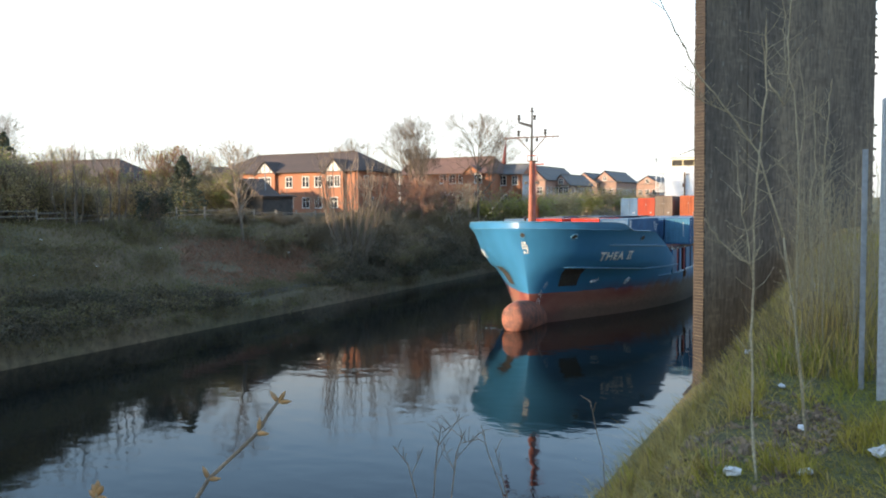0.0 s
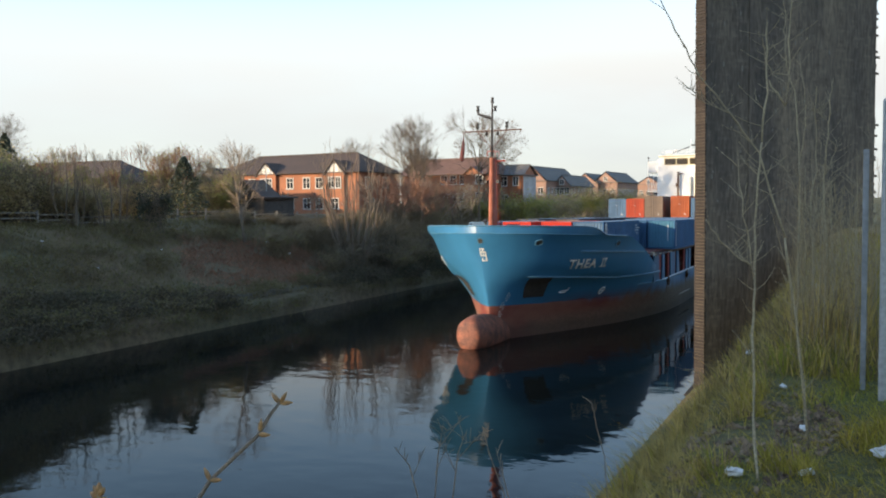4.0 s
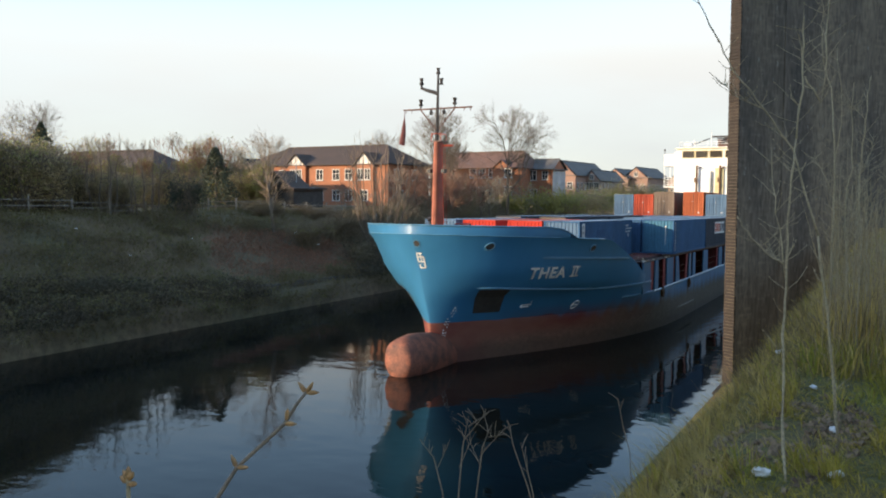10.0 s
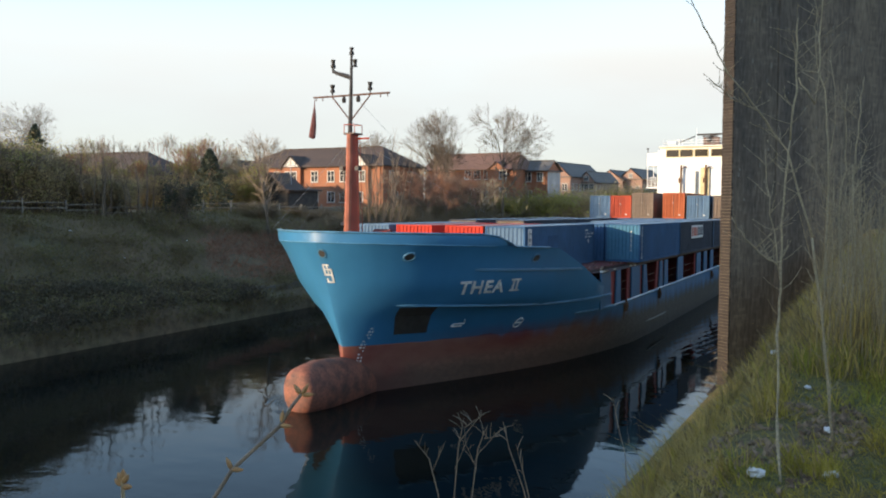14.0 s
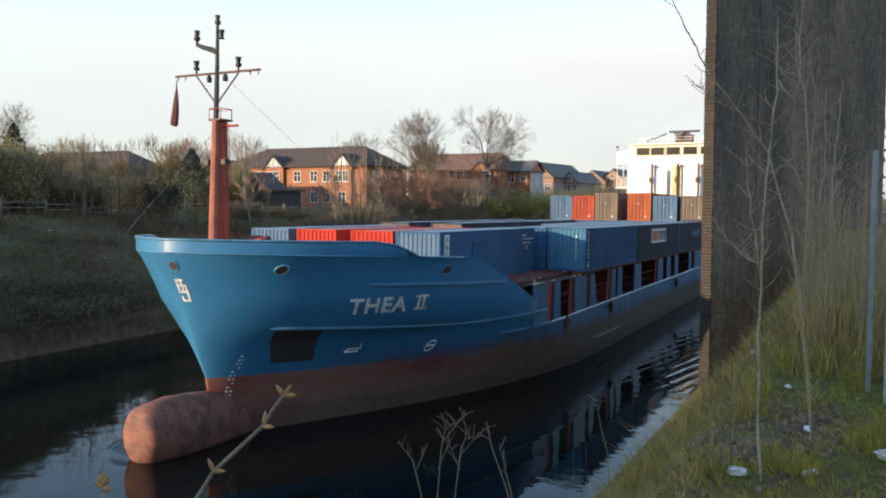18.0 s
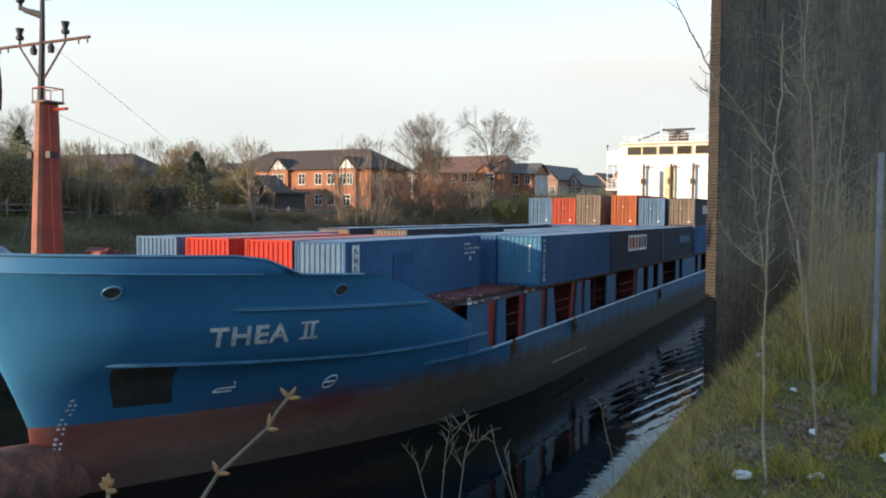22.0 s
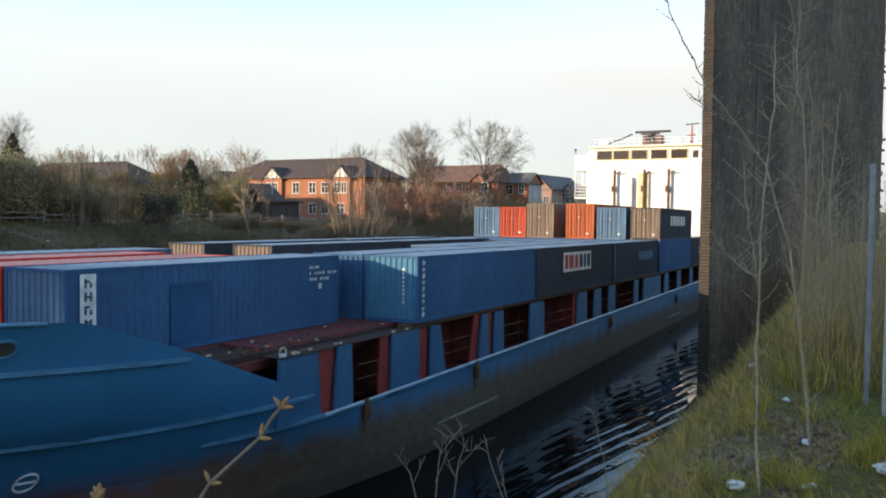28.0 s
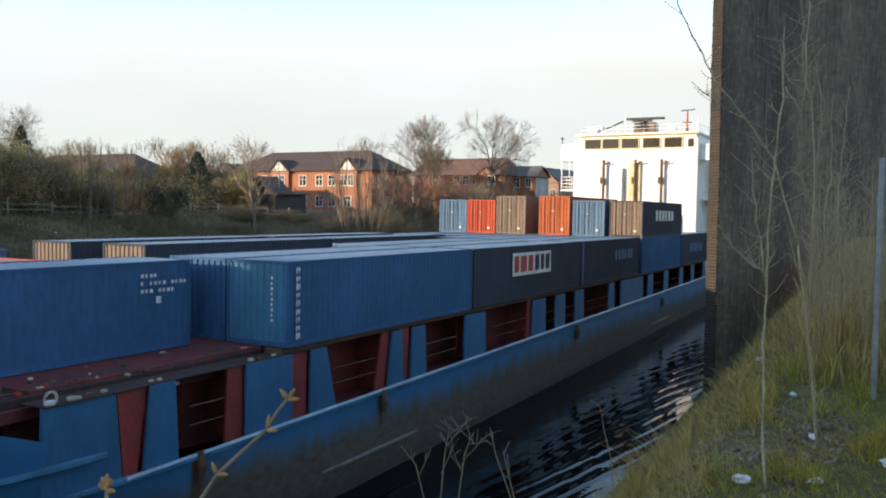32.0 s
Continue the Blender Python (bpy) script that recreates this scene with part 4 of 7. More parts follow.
    for x0, x1, z0, z1 in ((0.00, 0.34, 0.81, 0.89), (0.00, 0.09, 0.42, 0.81), (0.09, 0.42, 0.60, 0.68), (0.33, 0.42, 0.42, 0.60), (0.00, 0.42, 0.34, 0.42),
                           (0.33, 0.42, 0.08, 0.34), (0.06, 0.42, 0.00, 0.08), (0.06, 0.14, 0.08, 0.22), (0.19, 0.26, 0.42, 0.89)):
        part("badge_bar", on_stem(add_bar(x0, x1, z0, z1), 0.03, 5.22), LETTER, ship)
    for k in range(15):
        for dx in (0.0, 0.16):
            if (k + int(dx * 10)) % 4 != 3:
                part("draught_mark", on_hull(add_bar(dx, dx + 0.09, 0, 0.075), -9.72 + 0.012 * k, 0.55 + 0.165 * k, out=0.03), LETTER, ship)
    thr = bmesh.new()
    add_tube(thr, [(0.25 * math.cos(a), 0.25 * math.sin(a), 0) for a in (2 * math.pi * k / 16 for k in range(17))], 0.03, 5)
    add_tube(thr, [(-0.22, 0, 0), (0.22, 0, 0)], 0.03, 5)
    part("thruster_mark", on_hull(thr, -1.87, 2.61, out=0.02), LETTER, ship)
    bl = bmesh.new()
    for p in ([(-0.3, -0.15), (0.3, -0.15)], [(0.2, 0.2), (0.35, 0.0), (-0.2, -0.02)], [(-0.35, -0.12), (-0.2, 0.0)]):
        add_tube(bl, [(*c, 0) for c in p], 0.03, 5)
    part("bulb_mark", on_hull(bl, -5.57, 2.87, out=0.02), LETTER, ship)
    # foremast
    mb = bmesh.new()
    lo = [mb.verts.new((sx * 0.19, -9.38 + sy * 0.42, 6.7)) for sx, sy in ((-1, -1), (1, -1), (1, 1), (-1, 1))]
    hi = [mb.verts.new((sx * 0.15, -9.32 + sy * 0.28, 12.35)) for sx, sy in ((-1, -1), (1, -1), (1, 1), (-1, 1))]
    for k in range(4):
        mb.faces.new((lo[k], lo[(k + 1) % 4], hi[(k + 1) % 4], hi[k]))
    mb.faces.new(hi)
    bmesh.ops.recalc_face_normals(mb, faces=mb.faces)
    bmesh.ops.bevel(mb, geom=mb.edges[:], offset=0.04, segments=1, affect="EDGES")
    mast = part("foremast", mb, MAST_RED, ship, "tapered red foremast")
    # strip in a paler red: the sunlight on the mast's front, put into colour
    part("lit_front", tube([(0, -9.80, 6.7), (0, -9.60, 12.3)], [0.19, 0.15], 8), MAST_BEIGE, mast, "front edge in paler red for the sun on it")
    part("platform", box(-0.33, 0.33, -9.7, -8.95, 12.3, 12.38, 0.02), ARM_BROWN, mast)
    rl = bmesh.new()
    for x, y in ((-0.30, -9.65), (0.30, -9.65), (0.30, -9.0), (-0.30, -9.0)):
        add_tube(rl, [(x, y, 12.38), (x, y, 12.78)], 0.02, 5)
    add_tube(rl, [(-0.30, -9.65, 12.78), (0.30, -9.65, 12.78), (0.30, -9.0, 12.78), (-0.30, -9.0, 12.78), (-0.30, -9.65, 12.78)], 0.02, 5)
    part("platform_rail", rl, MAST_RED, mast)
    part("pole", tube([(0, -9.58, 12.3), (0, -9.5, 14.4), (0, -9.46, 16.5)], [0.11, 0.085, 0.055]), DARK, mast, "dark upper pole")
    part("crossarm", tube([(-2.25, -9.5, 14.2), (2.2, -9.5, 14.2)], 0.05, 6), ARM_BROWN, mast)
    for s in (-1, 1):
        part("strut", tube([(s * 1.1, -9.5, 14.15), (0, -9.54, 12.95)], 0.035, 6), ARM_BROWN, mast)
        x = s * 1.1
        part("lamp", tube([(x, -9.5, 14.24), (x, -9.5, 14.36), (x, -9.5, 14.40), (x, -9.5, 14.50), (x, -9.5, 14.54), (x, -9.5, 14.72), (x, -9.5, 14.76)], [0.04, 0.04, 0.12, 0.12, 0.07, 0.12, 0.13], 10), DARK, mast, "small black signal lamp")
        part("hanging_lamp", tube([(s * 0.42, -9.5, 14.16), (s * 0.42, -9.5, 14.02), (s * 0.42, -9.5, 13.86)], [0.05, 0.11, 0.09], 8), DARK, mast)
        for x in (s * 1.7, s * 2.1):
            part("lug", tube([(x, -9.5, 14.18), (x, -9.5, 14.02)], 0.025, 5), ARM_BROWN, mast)
    part("bracket", tube([(0, -9.48, 15.02), (-0.25, -9.48, 15.14), (-0.8, -9.48, 15.30), (-1.08, -9.48, 15.42)], [0.10, 0.11, 0.09, 0.07], 8), DARK, mast)
    part("horn", tube([(-1.08, -9.48, 15.34), (-1.08, -9.48, 15.55), (-1.08, -9.48, 15.62), (-1.08, -9.48, 15.72), (-1.08, -9.48, 15.76), (-1.08, -9.48, 15.98)], [0.06, 0.06, 0.13, 0.13, 0.08, 0.12], 10), DARK, mast)
    part("lamp", tube([(0.22, -9.48, 15.55), (0.22, -9.48, 15.62), (0.22, -9.48, 15.72), (0.22, -9.48, 15.90)], [0.13, 0.08, 0.08, 0.12], 10), DARK, mast)
    part("bracket", tube([(0, -9.48, 15.6), (0.22, -9.48, 15.6)], 0.04, 6), DARK, mast)
    part("lamp", tube([(0, -9.46, 16.15), (0, -9.46, 16.28), (0, -9.46, 16.32), (0, -9.46, 16.5)], [0.12, 0.12, 0.07, 0.11], 10), DARK, mast)
    part("side_arm", tube([(0.2, -9.35, 12.1), (0.95, -9.35, 12.1)], 0.05, 6), MAST_RED, mast)
    for s in (-1, 1):
        part("side_light", box(s * 0.45 - 0.1, s * 0.45 + 0.12, -9.7, -9.4, 10.55, 10.75), DARK, mast)
    part("ladder", ladder(0.50, -9.35, 7.0, 12.2), MAST_RED, mast)
    part("flag", flag_mesh(), FLAG, mast, "furled faded red flag")
    for p in ([(0, -9.3, 12.2), (-5.5, -6.4, 7.6)], [(0, -9.3, 12.2), (-3.6, -11.0, 7.7)], [(0, -9.2, 14.2), (1.5, 0.5, 8.0)], [(0, -9.3, 12.1), (3.0, 2.5, 7.8)]):
        part("stay_wire", tube(p, 0.006, 4), STEEL, mast)
    # winch and pipework on the forecastle
    wn = part("winch", box(0.7, 1.5, -8.6, -7.9, 6.75, 7.6, 0.06), MAST_RED, ship, "red anchor winch")
    part("drum", tube([(0.55, -8.2, 7.5), (1.5, -8.2, 7.5)], 0.19, 12), DECK_RED, wn)
    part("vent", tube([(-0.75, -8.9, 6.7), (-0.75, -8.9, 7.75), (-0.75, -9.05, 7.95)], [0.09, 0.09, 0.16]), DARK, ship)
    # hatch coaming in red, columns along the side deck
    part("coaming", box(-4.6, 4.6, -1.0, 4.6, 2.77, 4.95), DECK_RED, ship, "dark red hatch coaming")
    part("coaming", box(-6.9, 6.9, 4.6, 77.5, 2.77, 4.95), DECK_RED, ship, "dark red hatch coaming")
    part("hatch_cover", box(-5.5, 5.5, -0.9, 5.0, 4.95, 5.14), DECK_RED, ship)
    part("hatch_cover", box(-7.3, 7.3, 5.0, 77.3, 4.95, 5.14), DECK_RED, ship)
    rng = random.Random(3)
    for y0, y1, b0, b1, red in SIDE_PANELS:
        bm = bmesh.new()
        edge = min(8.37, breadth(0.5 * (b0 + b1), 3.1) - 0.06)
        add_prism_side(bm, [(b0, 2.78), (b1, 2.78), (y1, 4.94), (y0, 4.94)], edge - (0.21 if red else 0.09), edge - (0.13 if red else 0))
        part("side_panel", bm, STAY_RED if red else STEEL_BLUE, ship, "red painted stay plate" if red else "")
        part("web", box(6.95, 8.2, y1 - 0.08, y1 - 0.02, 2.8, 4.93), DECK_RED, ship)
    part("edge_beam", box(7.5, 8.16, 12.6, 77.0, 4.95, 5.13, 0.02), RUST, ship)
    # the inner hatch edge carries the gap's shade in its dark colour
    part("edge_beam", box(5.0, 7.4, 0.6, 12.6, 4.80, 5.06, 0.02), DECK_WORN_DARK, ship, "worn hatch edge, darkened as in shade")
    part("edge_beam", box(7.3, 7.5, 3.0, 12.6, 4.55, 4.85, 0.02), DECK_RED, ship)
    for y in np.arange(9.0, 77, 3.1).tolist():
        part("rail_bar", tube([(8.1, y, 4.1), (8.1, y + 2.6, 4.1)], 0.025, 5), RUST, ship)
        part("rail_bar", tube([(8.1, y, 3.6), (8.1, y + 2.6, 3.6)], 0.02, 5), RUST, ship)
    for y in (2.6, 3.2, 3.9, 4.4, 5.3, 5.9, 6.3, 7.6, 8.2, 9.6, 10.6, 11.1, 12.0, 12.3):
        x = rng.uniform(6.6, 7.3)
        part("twistlock", box(x, x + rng.uniform(0.08, 0.2), y, y + rng.uniform(0.08, 0.22), 5.06, 5.06 + rng.uniform(0.05, 0.14), 0.02), ROPE if rng.random() < 0.4 else RUST, ship, "loose lashing fitting")
    for _ in range(44):
        y = rng.uniform(1.2, 12.3)
        x = 5.6 + rng.random() ** 0.6 * 1.6
        s = rng.uniform(0.05, 0.13)
        part("twistlock", box(x, x + s, y, y + s * rng.uniform(0.8, 2.0), 5.06, 5.06 + rng.uniform(0.05, 0.16), 0.015), rng.choice((ROPE, RUST, RUST, DARK, MAST_RED)), ship, "loose lashing fitting")
    for y0, y1, x in ((2.2, 6.4, 6.9), (6.0, 10.8, 6.6), (8.8, 12.2, 7.1)):
        part("lashing_rod", tube([(x, y0, 5.09), (x + 0.15, y1, 5.09)], 0.02, 5), RUST, ship, "rusty lashing rod lying on the hatch edge")
    part("rope_loop", tube([(8.10, 4.95 + 0.15 * math.cos(a), 5.09 + 0.15 * math.sin(a)) for a in (2 * math.pi * k / 12 for k in range(13))], 0.035, 6), ROPE, ship, "coiled rope loop")
    part("fitting_shelf", box(7.5, 8.3, 4.66, 14.6, 4.94, 4.965), DECK_WORN_DARK, ship, "dark ledge on top of the side plates")
    for x, y, sx, m in ((8.22, 4.78, 0.14, LETTER), (8.2, 5.35, 0.13, ROPE), (8.2, 5.52, 0.10, ROPE), (8.18, 5.85, 0.12, RUST), (8.1, 6.3, 0.10, ROPE), (8.1, 7.7, 0.09, ROPE), (8.12, 7.95, 0.09, ROPE), (8.2, 11.2, 0.12, ROPE), (8.2, 11.55, 0.10, RUST), (8.2, 12.2, 0.10, ROPE), (8.2, 13.9, 0.10, RUST)):
        part("twistlock", box(x - sx, x, y, y + 1.5 * sx, 4.965, 4.965 + 0.7 * sx, 0.015), m, ship, "loose lashing fitting")
    # small white bar that stands for a glint of light, not a lamp
    part("glint_bar", box(7.9, 8.0, 8.35, 8.75, 4.72, 4.80), LETTER, ship)
    for y, w in ((9.0, 0.5), (17.75, 0.35), (38.0, 0.3), (57.5, 0.35)):
        part("fender_stain", hull_patch(y, w, 1.75, 2.80), RUST, ship, "rust and tar stain below the deck edge")
        part("fender", tube([(8.5, y, 3.0), (8.56, y, 2.62), (8.52, y, 2.25)], [0.08, 0.13, 0.08], 8), RUST, ship)
    # superstructure
    sup = part("deckhouse", box(-7.6, 5.9, 81.6, 94, 3.0, 17.5, 0.05), SHIP_WHITE, ship, "white painted deckhouse front")
    part("wheelhouse_roof", box(-7.35, 6.0, 81.3, 90, 17.95, 18.15, 0.05), SHIP_WHITE, sup)
    part("wheelhouse", box(-7.2, 5.7, 81.62, 88, 17.5, 17.96), SHIP_WHITE, sup)
    xs = [-6.35, -4.35, -2.2, 0.1, 2.4]
    for x in xs:
        w = part("bridge_window", box(x + 0.05, x + 1.85, 81.54, 81.62, 16.55, 17.55), BRIDGE_PANE, sup)
        f = bmesh.new()
        for a in ((x - 0.05, x + 0.05, 16.45, 17.65), (x + 1.85, x + 1.95, 16.45, 17.65), (x + 0.05, x + 1.85, 17.55, 17.65), (x + 0.05, x + 1.85, 16.45, 16.55)):
            add_box(f, a[0], a[1], 81.48, 81.6, a[2], a[3])
        part("frame", f, CREAM, w)
    part("bridge_window", box(4.85, 5.45, 81.54, 81.62, 16.55, 17.4), BRIDGE_PANE, sup)
    part("bridge_wing", box(-9.35, -7.6, 82.2, 85, 15.3, 17.2, 0.04), SHIP_WHITE, sup)
    part("bridge_wing", box(5.9, 8.6, 82.5, 85, 15.2, 16.9, 0.04), SHIP_WHITE, sup)
    part("side_deck", box(5.9, 8.4, 84, 94, 11.0, 11.2), SHIP_WHITE, sup)
    part("side_deck", box(-9.4, -7.6, 82.3, 94, 11.95, 12.12), SHIP_WHITE, sup)
    part("side_house", box(5.9, 7.9, 86.5, 94, 3.0, 15.2), SHIP_WHITE, sup)
    part("side_house", box(-8.8, -7.6, 88, 94, 3.0, 15.2), SHIP_WHITE, sup)
    rl = bmesh.new()
    for z in (12.4, 12.8, 13.2, 13.55):
        add_tube(rl, [(-9.3, 94, z), (-9.3, 82.4, z), (-7.6, 82.4, z)], 0.03, 5)
    for x, y in ((-9.3, 82.4), (-8.7, 82.4), (-8.1, 82.4), (-9.3, 85), (-9.3, 87), (-9.3, 89)):
        add_tube(rl, [(x, y, 12.1), (x, y, 13.55)], 0.03, 5)
    add_tube(rl, [(-9.3, 82.4, 12.0), (-9.3, 82.4, 15.3)], 0.06, 5)
    add_tube(rl, [(-8.4, 82.4, 13.5), (-8.4, 82.4, 15.3)], 0.05, 5)
    for z in (11.6, 12.0):
        add_tube(rl, [(5.9, 84, z), (8.4, 84, z), (8.4, 94, z)], 0.03, 5)
    part("rail", rl, SHIP_WHITE, sup)["kind"] = "stuff"
    tr = bmesh.new()
    for z in (18.6, 18.95):
        add_tube(tr, [(-6.8, 90, z), (-6.8, 81.5, z), (5.8, 81.5, z), (5.8, 90, z)], 0.025, 5)
    for x in np.arange(-6.8, 6, 1.4).tolist():
        add_tube(tr, [(x, 81.5, 18.2), (x, 81.5, 18.95)], 0.025, 5)
    part("monkey_island_rail", tr, SHIP_WHITE, sup)
    part("radar_base", box(-1.3, 1.0, 83, 84.5, 18.2, 19.4, 0.05), ARM_BROWN, sup, "brown framed radar base")
    part("radar_scanner", box(-2.3, 1.9, 83.4, 83.75, 19.75, 20.0, 0.05), DARK, sup)
    part("radar_post", tube([(-0.15, 83.6, 19.3), (-0.15, 83.6, 19.8)], 0.3, 10), DARK, sup)
    part("davit", tube([(-6.0, 83, 18.4), (-4.0, 83, 19.0), (-2.5, 83, 19.6)], 0.09, 6), DARK, sup)
    part("roof_mast", tube([(4.2, 84, 18.2), (4.2, 84, 20.6)], [0.16, 0.08]), MAST_BEIGE, sup)
    part("yard", tube([(3.5, 84, 20.6), (5.0, 84, 20.7)], 0.06, 5), DARK, sup)
    part("wing_lamp_post", tube([(-9.3, 82.4, 17.2), (-9.3, 82.4, 17.9)], 0.05, 5), DARK, sup)
    part("wing_lamp", box(-9.42, -9.16, 82.2, 82.5, 17.75, 17.98, 0.02), DARK, sup)
    part("radar_scanner", box(-1.4, 0.8, 82.6, 82.85, 19.45, 19.62, 0.04), DARK, sup)
    part("satellite_dome", tube([(-0.4, 82.6, 18.6), (-0.4, 82.6, 18.9), (-0.4, 82.6, 19.2), (-0.4, 82.6, 19.4)], [0.25, 0.42, 0.36, 0.1], 12), DARK, sup, smooth=True)
    part("searchlight", tube([(-4.6, 82.2, 18.3), (-4.6, 82.2, 18.75), (-4.6, 82.2, 18.8), (-4.6, 82.2, 19.15)], [0.05, 0.05, 0.22, 0.22], 10), SHIP_WHITE, sup)
    part("life_raft", tube([(-6.3, 82.4, 18.6), (-5.2, 82.4, 18.6)], 0.3, 12), SHIP_WHITE, sup, "white life raft canister")
    part("life_raft", tube([(2.4, 82.4, 18.6), (3.4, 82.4, 18.6)], 0.3, 12), SHIP_WHITE, sup, "white life raft canister")
    part("mast_platform", box(3.7, 4.7, 83.6, 84.4, 19.3, 19.38, 0.02), MAST_BEIGE, sup)
    for x in (4.9, 5.5):
        part("antenna", tube([(x, 83.2, 18.2), (x, 83.2, 19.9)], 0.025, 5), SHIP_WHITE, sup)
    part("eave_strip", box(-7.35, 6.0, 81.24, 81.30, 17.9, 18.04, 0.01), CREAM, sup, "cream edge of the wheelhouse roof")
    part("antenna", tube([(-2.3, 83.2, 18.2), (-2.3, 83.2, 20.8)], 0.03, 5), SHIP_WHITE, sup)
    for x, hgt in ((-4.0, 15.3), (-0.5, 15.3), (2.3, 15.3)):
        cr = part("vent_post", tube([(x, 81.12, 5.1), (x, 81.12, hgt)], 0.16, 8), RUST, ship, "brown steel post before the deckhouse")
        part("bracket", box(x - 0.35, x - 0.1, 80.95, 81.3, 12.7, 13.4), RUST, cr)
        part("arm", tube([(x, 81.12, hgt - 0.5), (x + 0.8, 81.12, hgt - 0.3)], 0.08, 6), RUST, cr)
    part("locker", box(-1.3, 0.0, 81.3, 81.595, 5.2, 14.9, 0.03), CREAM, ship, "tall cream painted locker")
    part("exhaust_pipe", tube([(-1.9, 81.3, 5), (-1.9, 81.3, 14.4)], 0.16, 8), STEEL, ship)
    for x in (-3.1, 0.7, 3.6):
        part("deck_locker", box(x, x + 0.5, 80.9, 81.5, 5.1, 9.6, 0.03), RUST, ship)
    part("stern_plate", box(-5.4, 5.4, 97.5, 98.2, -2, 4.2), STEEL_BLUE, ship)
    return ship


def wake_mesh():
    """Ripples that the hull drags along its port side and astern, as one stiff sheet that sinks at its rim."""
    bm = bmesh.new()
    nx, ny = 120, 240
    grid = []
    for j in range(ny + 1):
        y = 3 + 117 * j / ny
        row = []
        for i in range(nx + 1):
            x = 7.6 + 8.8 * i / nx
            u, v = i / nx, j / ny
            amp = smoothstep(3.0, 18.0, y) * min(1.0, u / 0.05) * smoothstep(1.0, 0.94, u) * smoothstep(1.0, 0.97, v)
            outer = 0.12 + 0.88 * smoothstep(0.40, 0.80, u + 0.10 * noise.noise((y * 0.15, 3, 3)))
            ph = 8.4 * (0.98 * x - 0.20 * y) + 1.1 * noise.noise((x * 0.5, y * 0.10, 1))
            a = 0.024 * math.sin(ph) * (0.45 + 1.1 * abs(noise.noise((x * 0.6, y * 0.13, 7)))) * outer
            b = (0.012 * noise.noise((x * 2.6, y * 0.5, 4)) + 0.006 * noise.noise((x * 6, y * 2.0, 6))) * (0.3 + 0.7 * outer)
            rim = 0.03 * (1 - min(1.0, 8 * u, 8 * (1 - u), 25 * v, 25 * (1 - v)))
            row.append(bm.verts.new((x, y, (a + b) * amp - rim + 0.006)))
        grid.append(row)
    for j in range(ny):
        for i in range(nx):
            bm.faces.new((grid[j][i], grid[j][i + 1], grid[j + 1][i + 1], grid[j + 1][i]))
    return mesh_of("wake", bm, WATER, smooth=True)


def splash_mesh():
    """Low rings of water pushed up round the bulb, broken at their ends."""
    rng = random.Random(5)
    bm = bmesh.new()
    for ring, (r, h) in enumerate(((1.08, 0.04), (1.38, 0.03), (1.68, 0.03), (2.0, 0.025), (2.35, 0.022), (2.75, 0.018))):
        for a0, a1 in ((-3.25, -2.2), (-2.1, -1.5), (-1.4, -0.8))[:2 + (ring < 2)]:
            pts = []
            for k in range(15):
                a = a0 + (a1 - a0) * k / 14 + rng.gauss(0, 0.012)
                pts.append((r * math.cos(a) * 1.05, -12.7 + r * math.sin(a) * 1.1 + 0.3 * ring, -0.02))
            n = len(bm.verts)
            add_tube(bm, pts, [0.01 + (0.06 + 0.012 * ring) * math.sin(math.pi * k / 14) for k in range(15)], 8)
            bm.verts.ensure_lookup_table()
            for v in bm.verts[n:]:
                v.co.z = -0.02 + (v.co.z + 0.02) * (h + 0.02) / 0.13
    return mesh_of("bow_wave", bm, WATER, smooth=True)


def add_bar(x0, x1, y0, y1, n=4):
    bm = bmesh.new()
    rows = [[bm.verts.new((x0 + (x1 - x0) * i / n, y, 0)) for i in range(n + 1)] for y in (y0, y1)]
    for i in range(n):
        bm.faces.new((rows[0][i], rows[0][i + 1], rows[1][i + 1], rows[1][i]))
    return bm


def hull_patch(y, w, z0, z1):
    bm = bmesh.new()
    rows = []
    for k in range(6):
        z = z0 + (z1 - z0) * k / 5
        rows.append([bm.verts.new((breadth(yy, z) + 0.012, yy, z)) for yy in (y - w / 2 * (0.5 + k / 10), y + w / 2 * (0.5 + k / 10))])
    for a, b in zip(rows, rows[1:]):
        bm.faces.new((a[0], a[1], b[1], b[0]))
    return bm


def add_prism_side(bm, outline, x0, x1):
    """A closed outline in y and z, pushed out from x0 to x1."""
    a = [bm.verts.new((x0, y, z)) for y, z in outline]
    b = [bm.verts.new((x1, y, z)) for y, z in outline]
    bm.faces.new(a)
    bm.faces.new(b[::-1])
    for k in range(len(outline)):
        j = (k + 1) % len(outline)
        bm.faces.new((a[j], a[k], b[k], b[j]))
    bmesh.ops.recalc_face_normals(bm, faces=bm.faces)
    return bm


def ladder(x, y, z0, z1):
    bm = bmesh.new()
    for s in (-0.17, 0.17):
        add_tube(bm, [(x, y + s, z0), (x - 0.2, y + s, z1)], 0.02, 4)
    z = z0 + 0.15
    while z < z1:
        xx = x - 0.2 * (z - z0) / (z1 - z0)
        add_tube(bm, [(xx, y - 0.17, z), (xx, y + 0.17, z)], 0.014, 4)
        z += 0.3
    return bm


def flag_mesh():
    bm = bmesh.new()
    add_tube(bm, [(-2.2, -9.5, 14.1), (-2.2, -9.5, 13.75), (-2.23, -9.5, 13.3), (-2.28, -9.5, 12.75), (-2.36, -9.5, 12.25), (-2.38, -9.5, 12.2)], [0.012, 0.03, 0.10, 0.15, 0.17, 0.12], 6)
    return bm


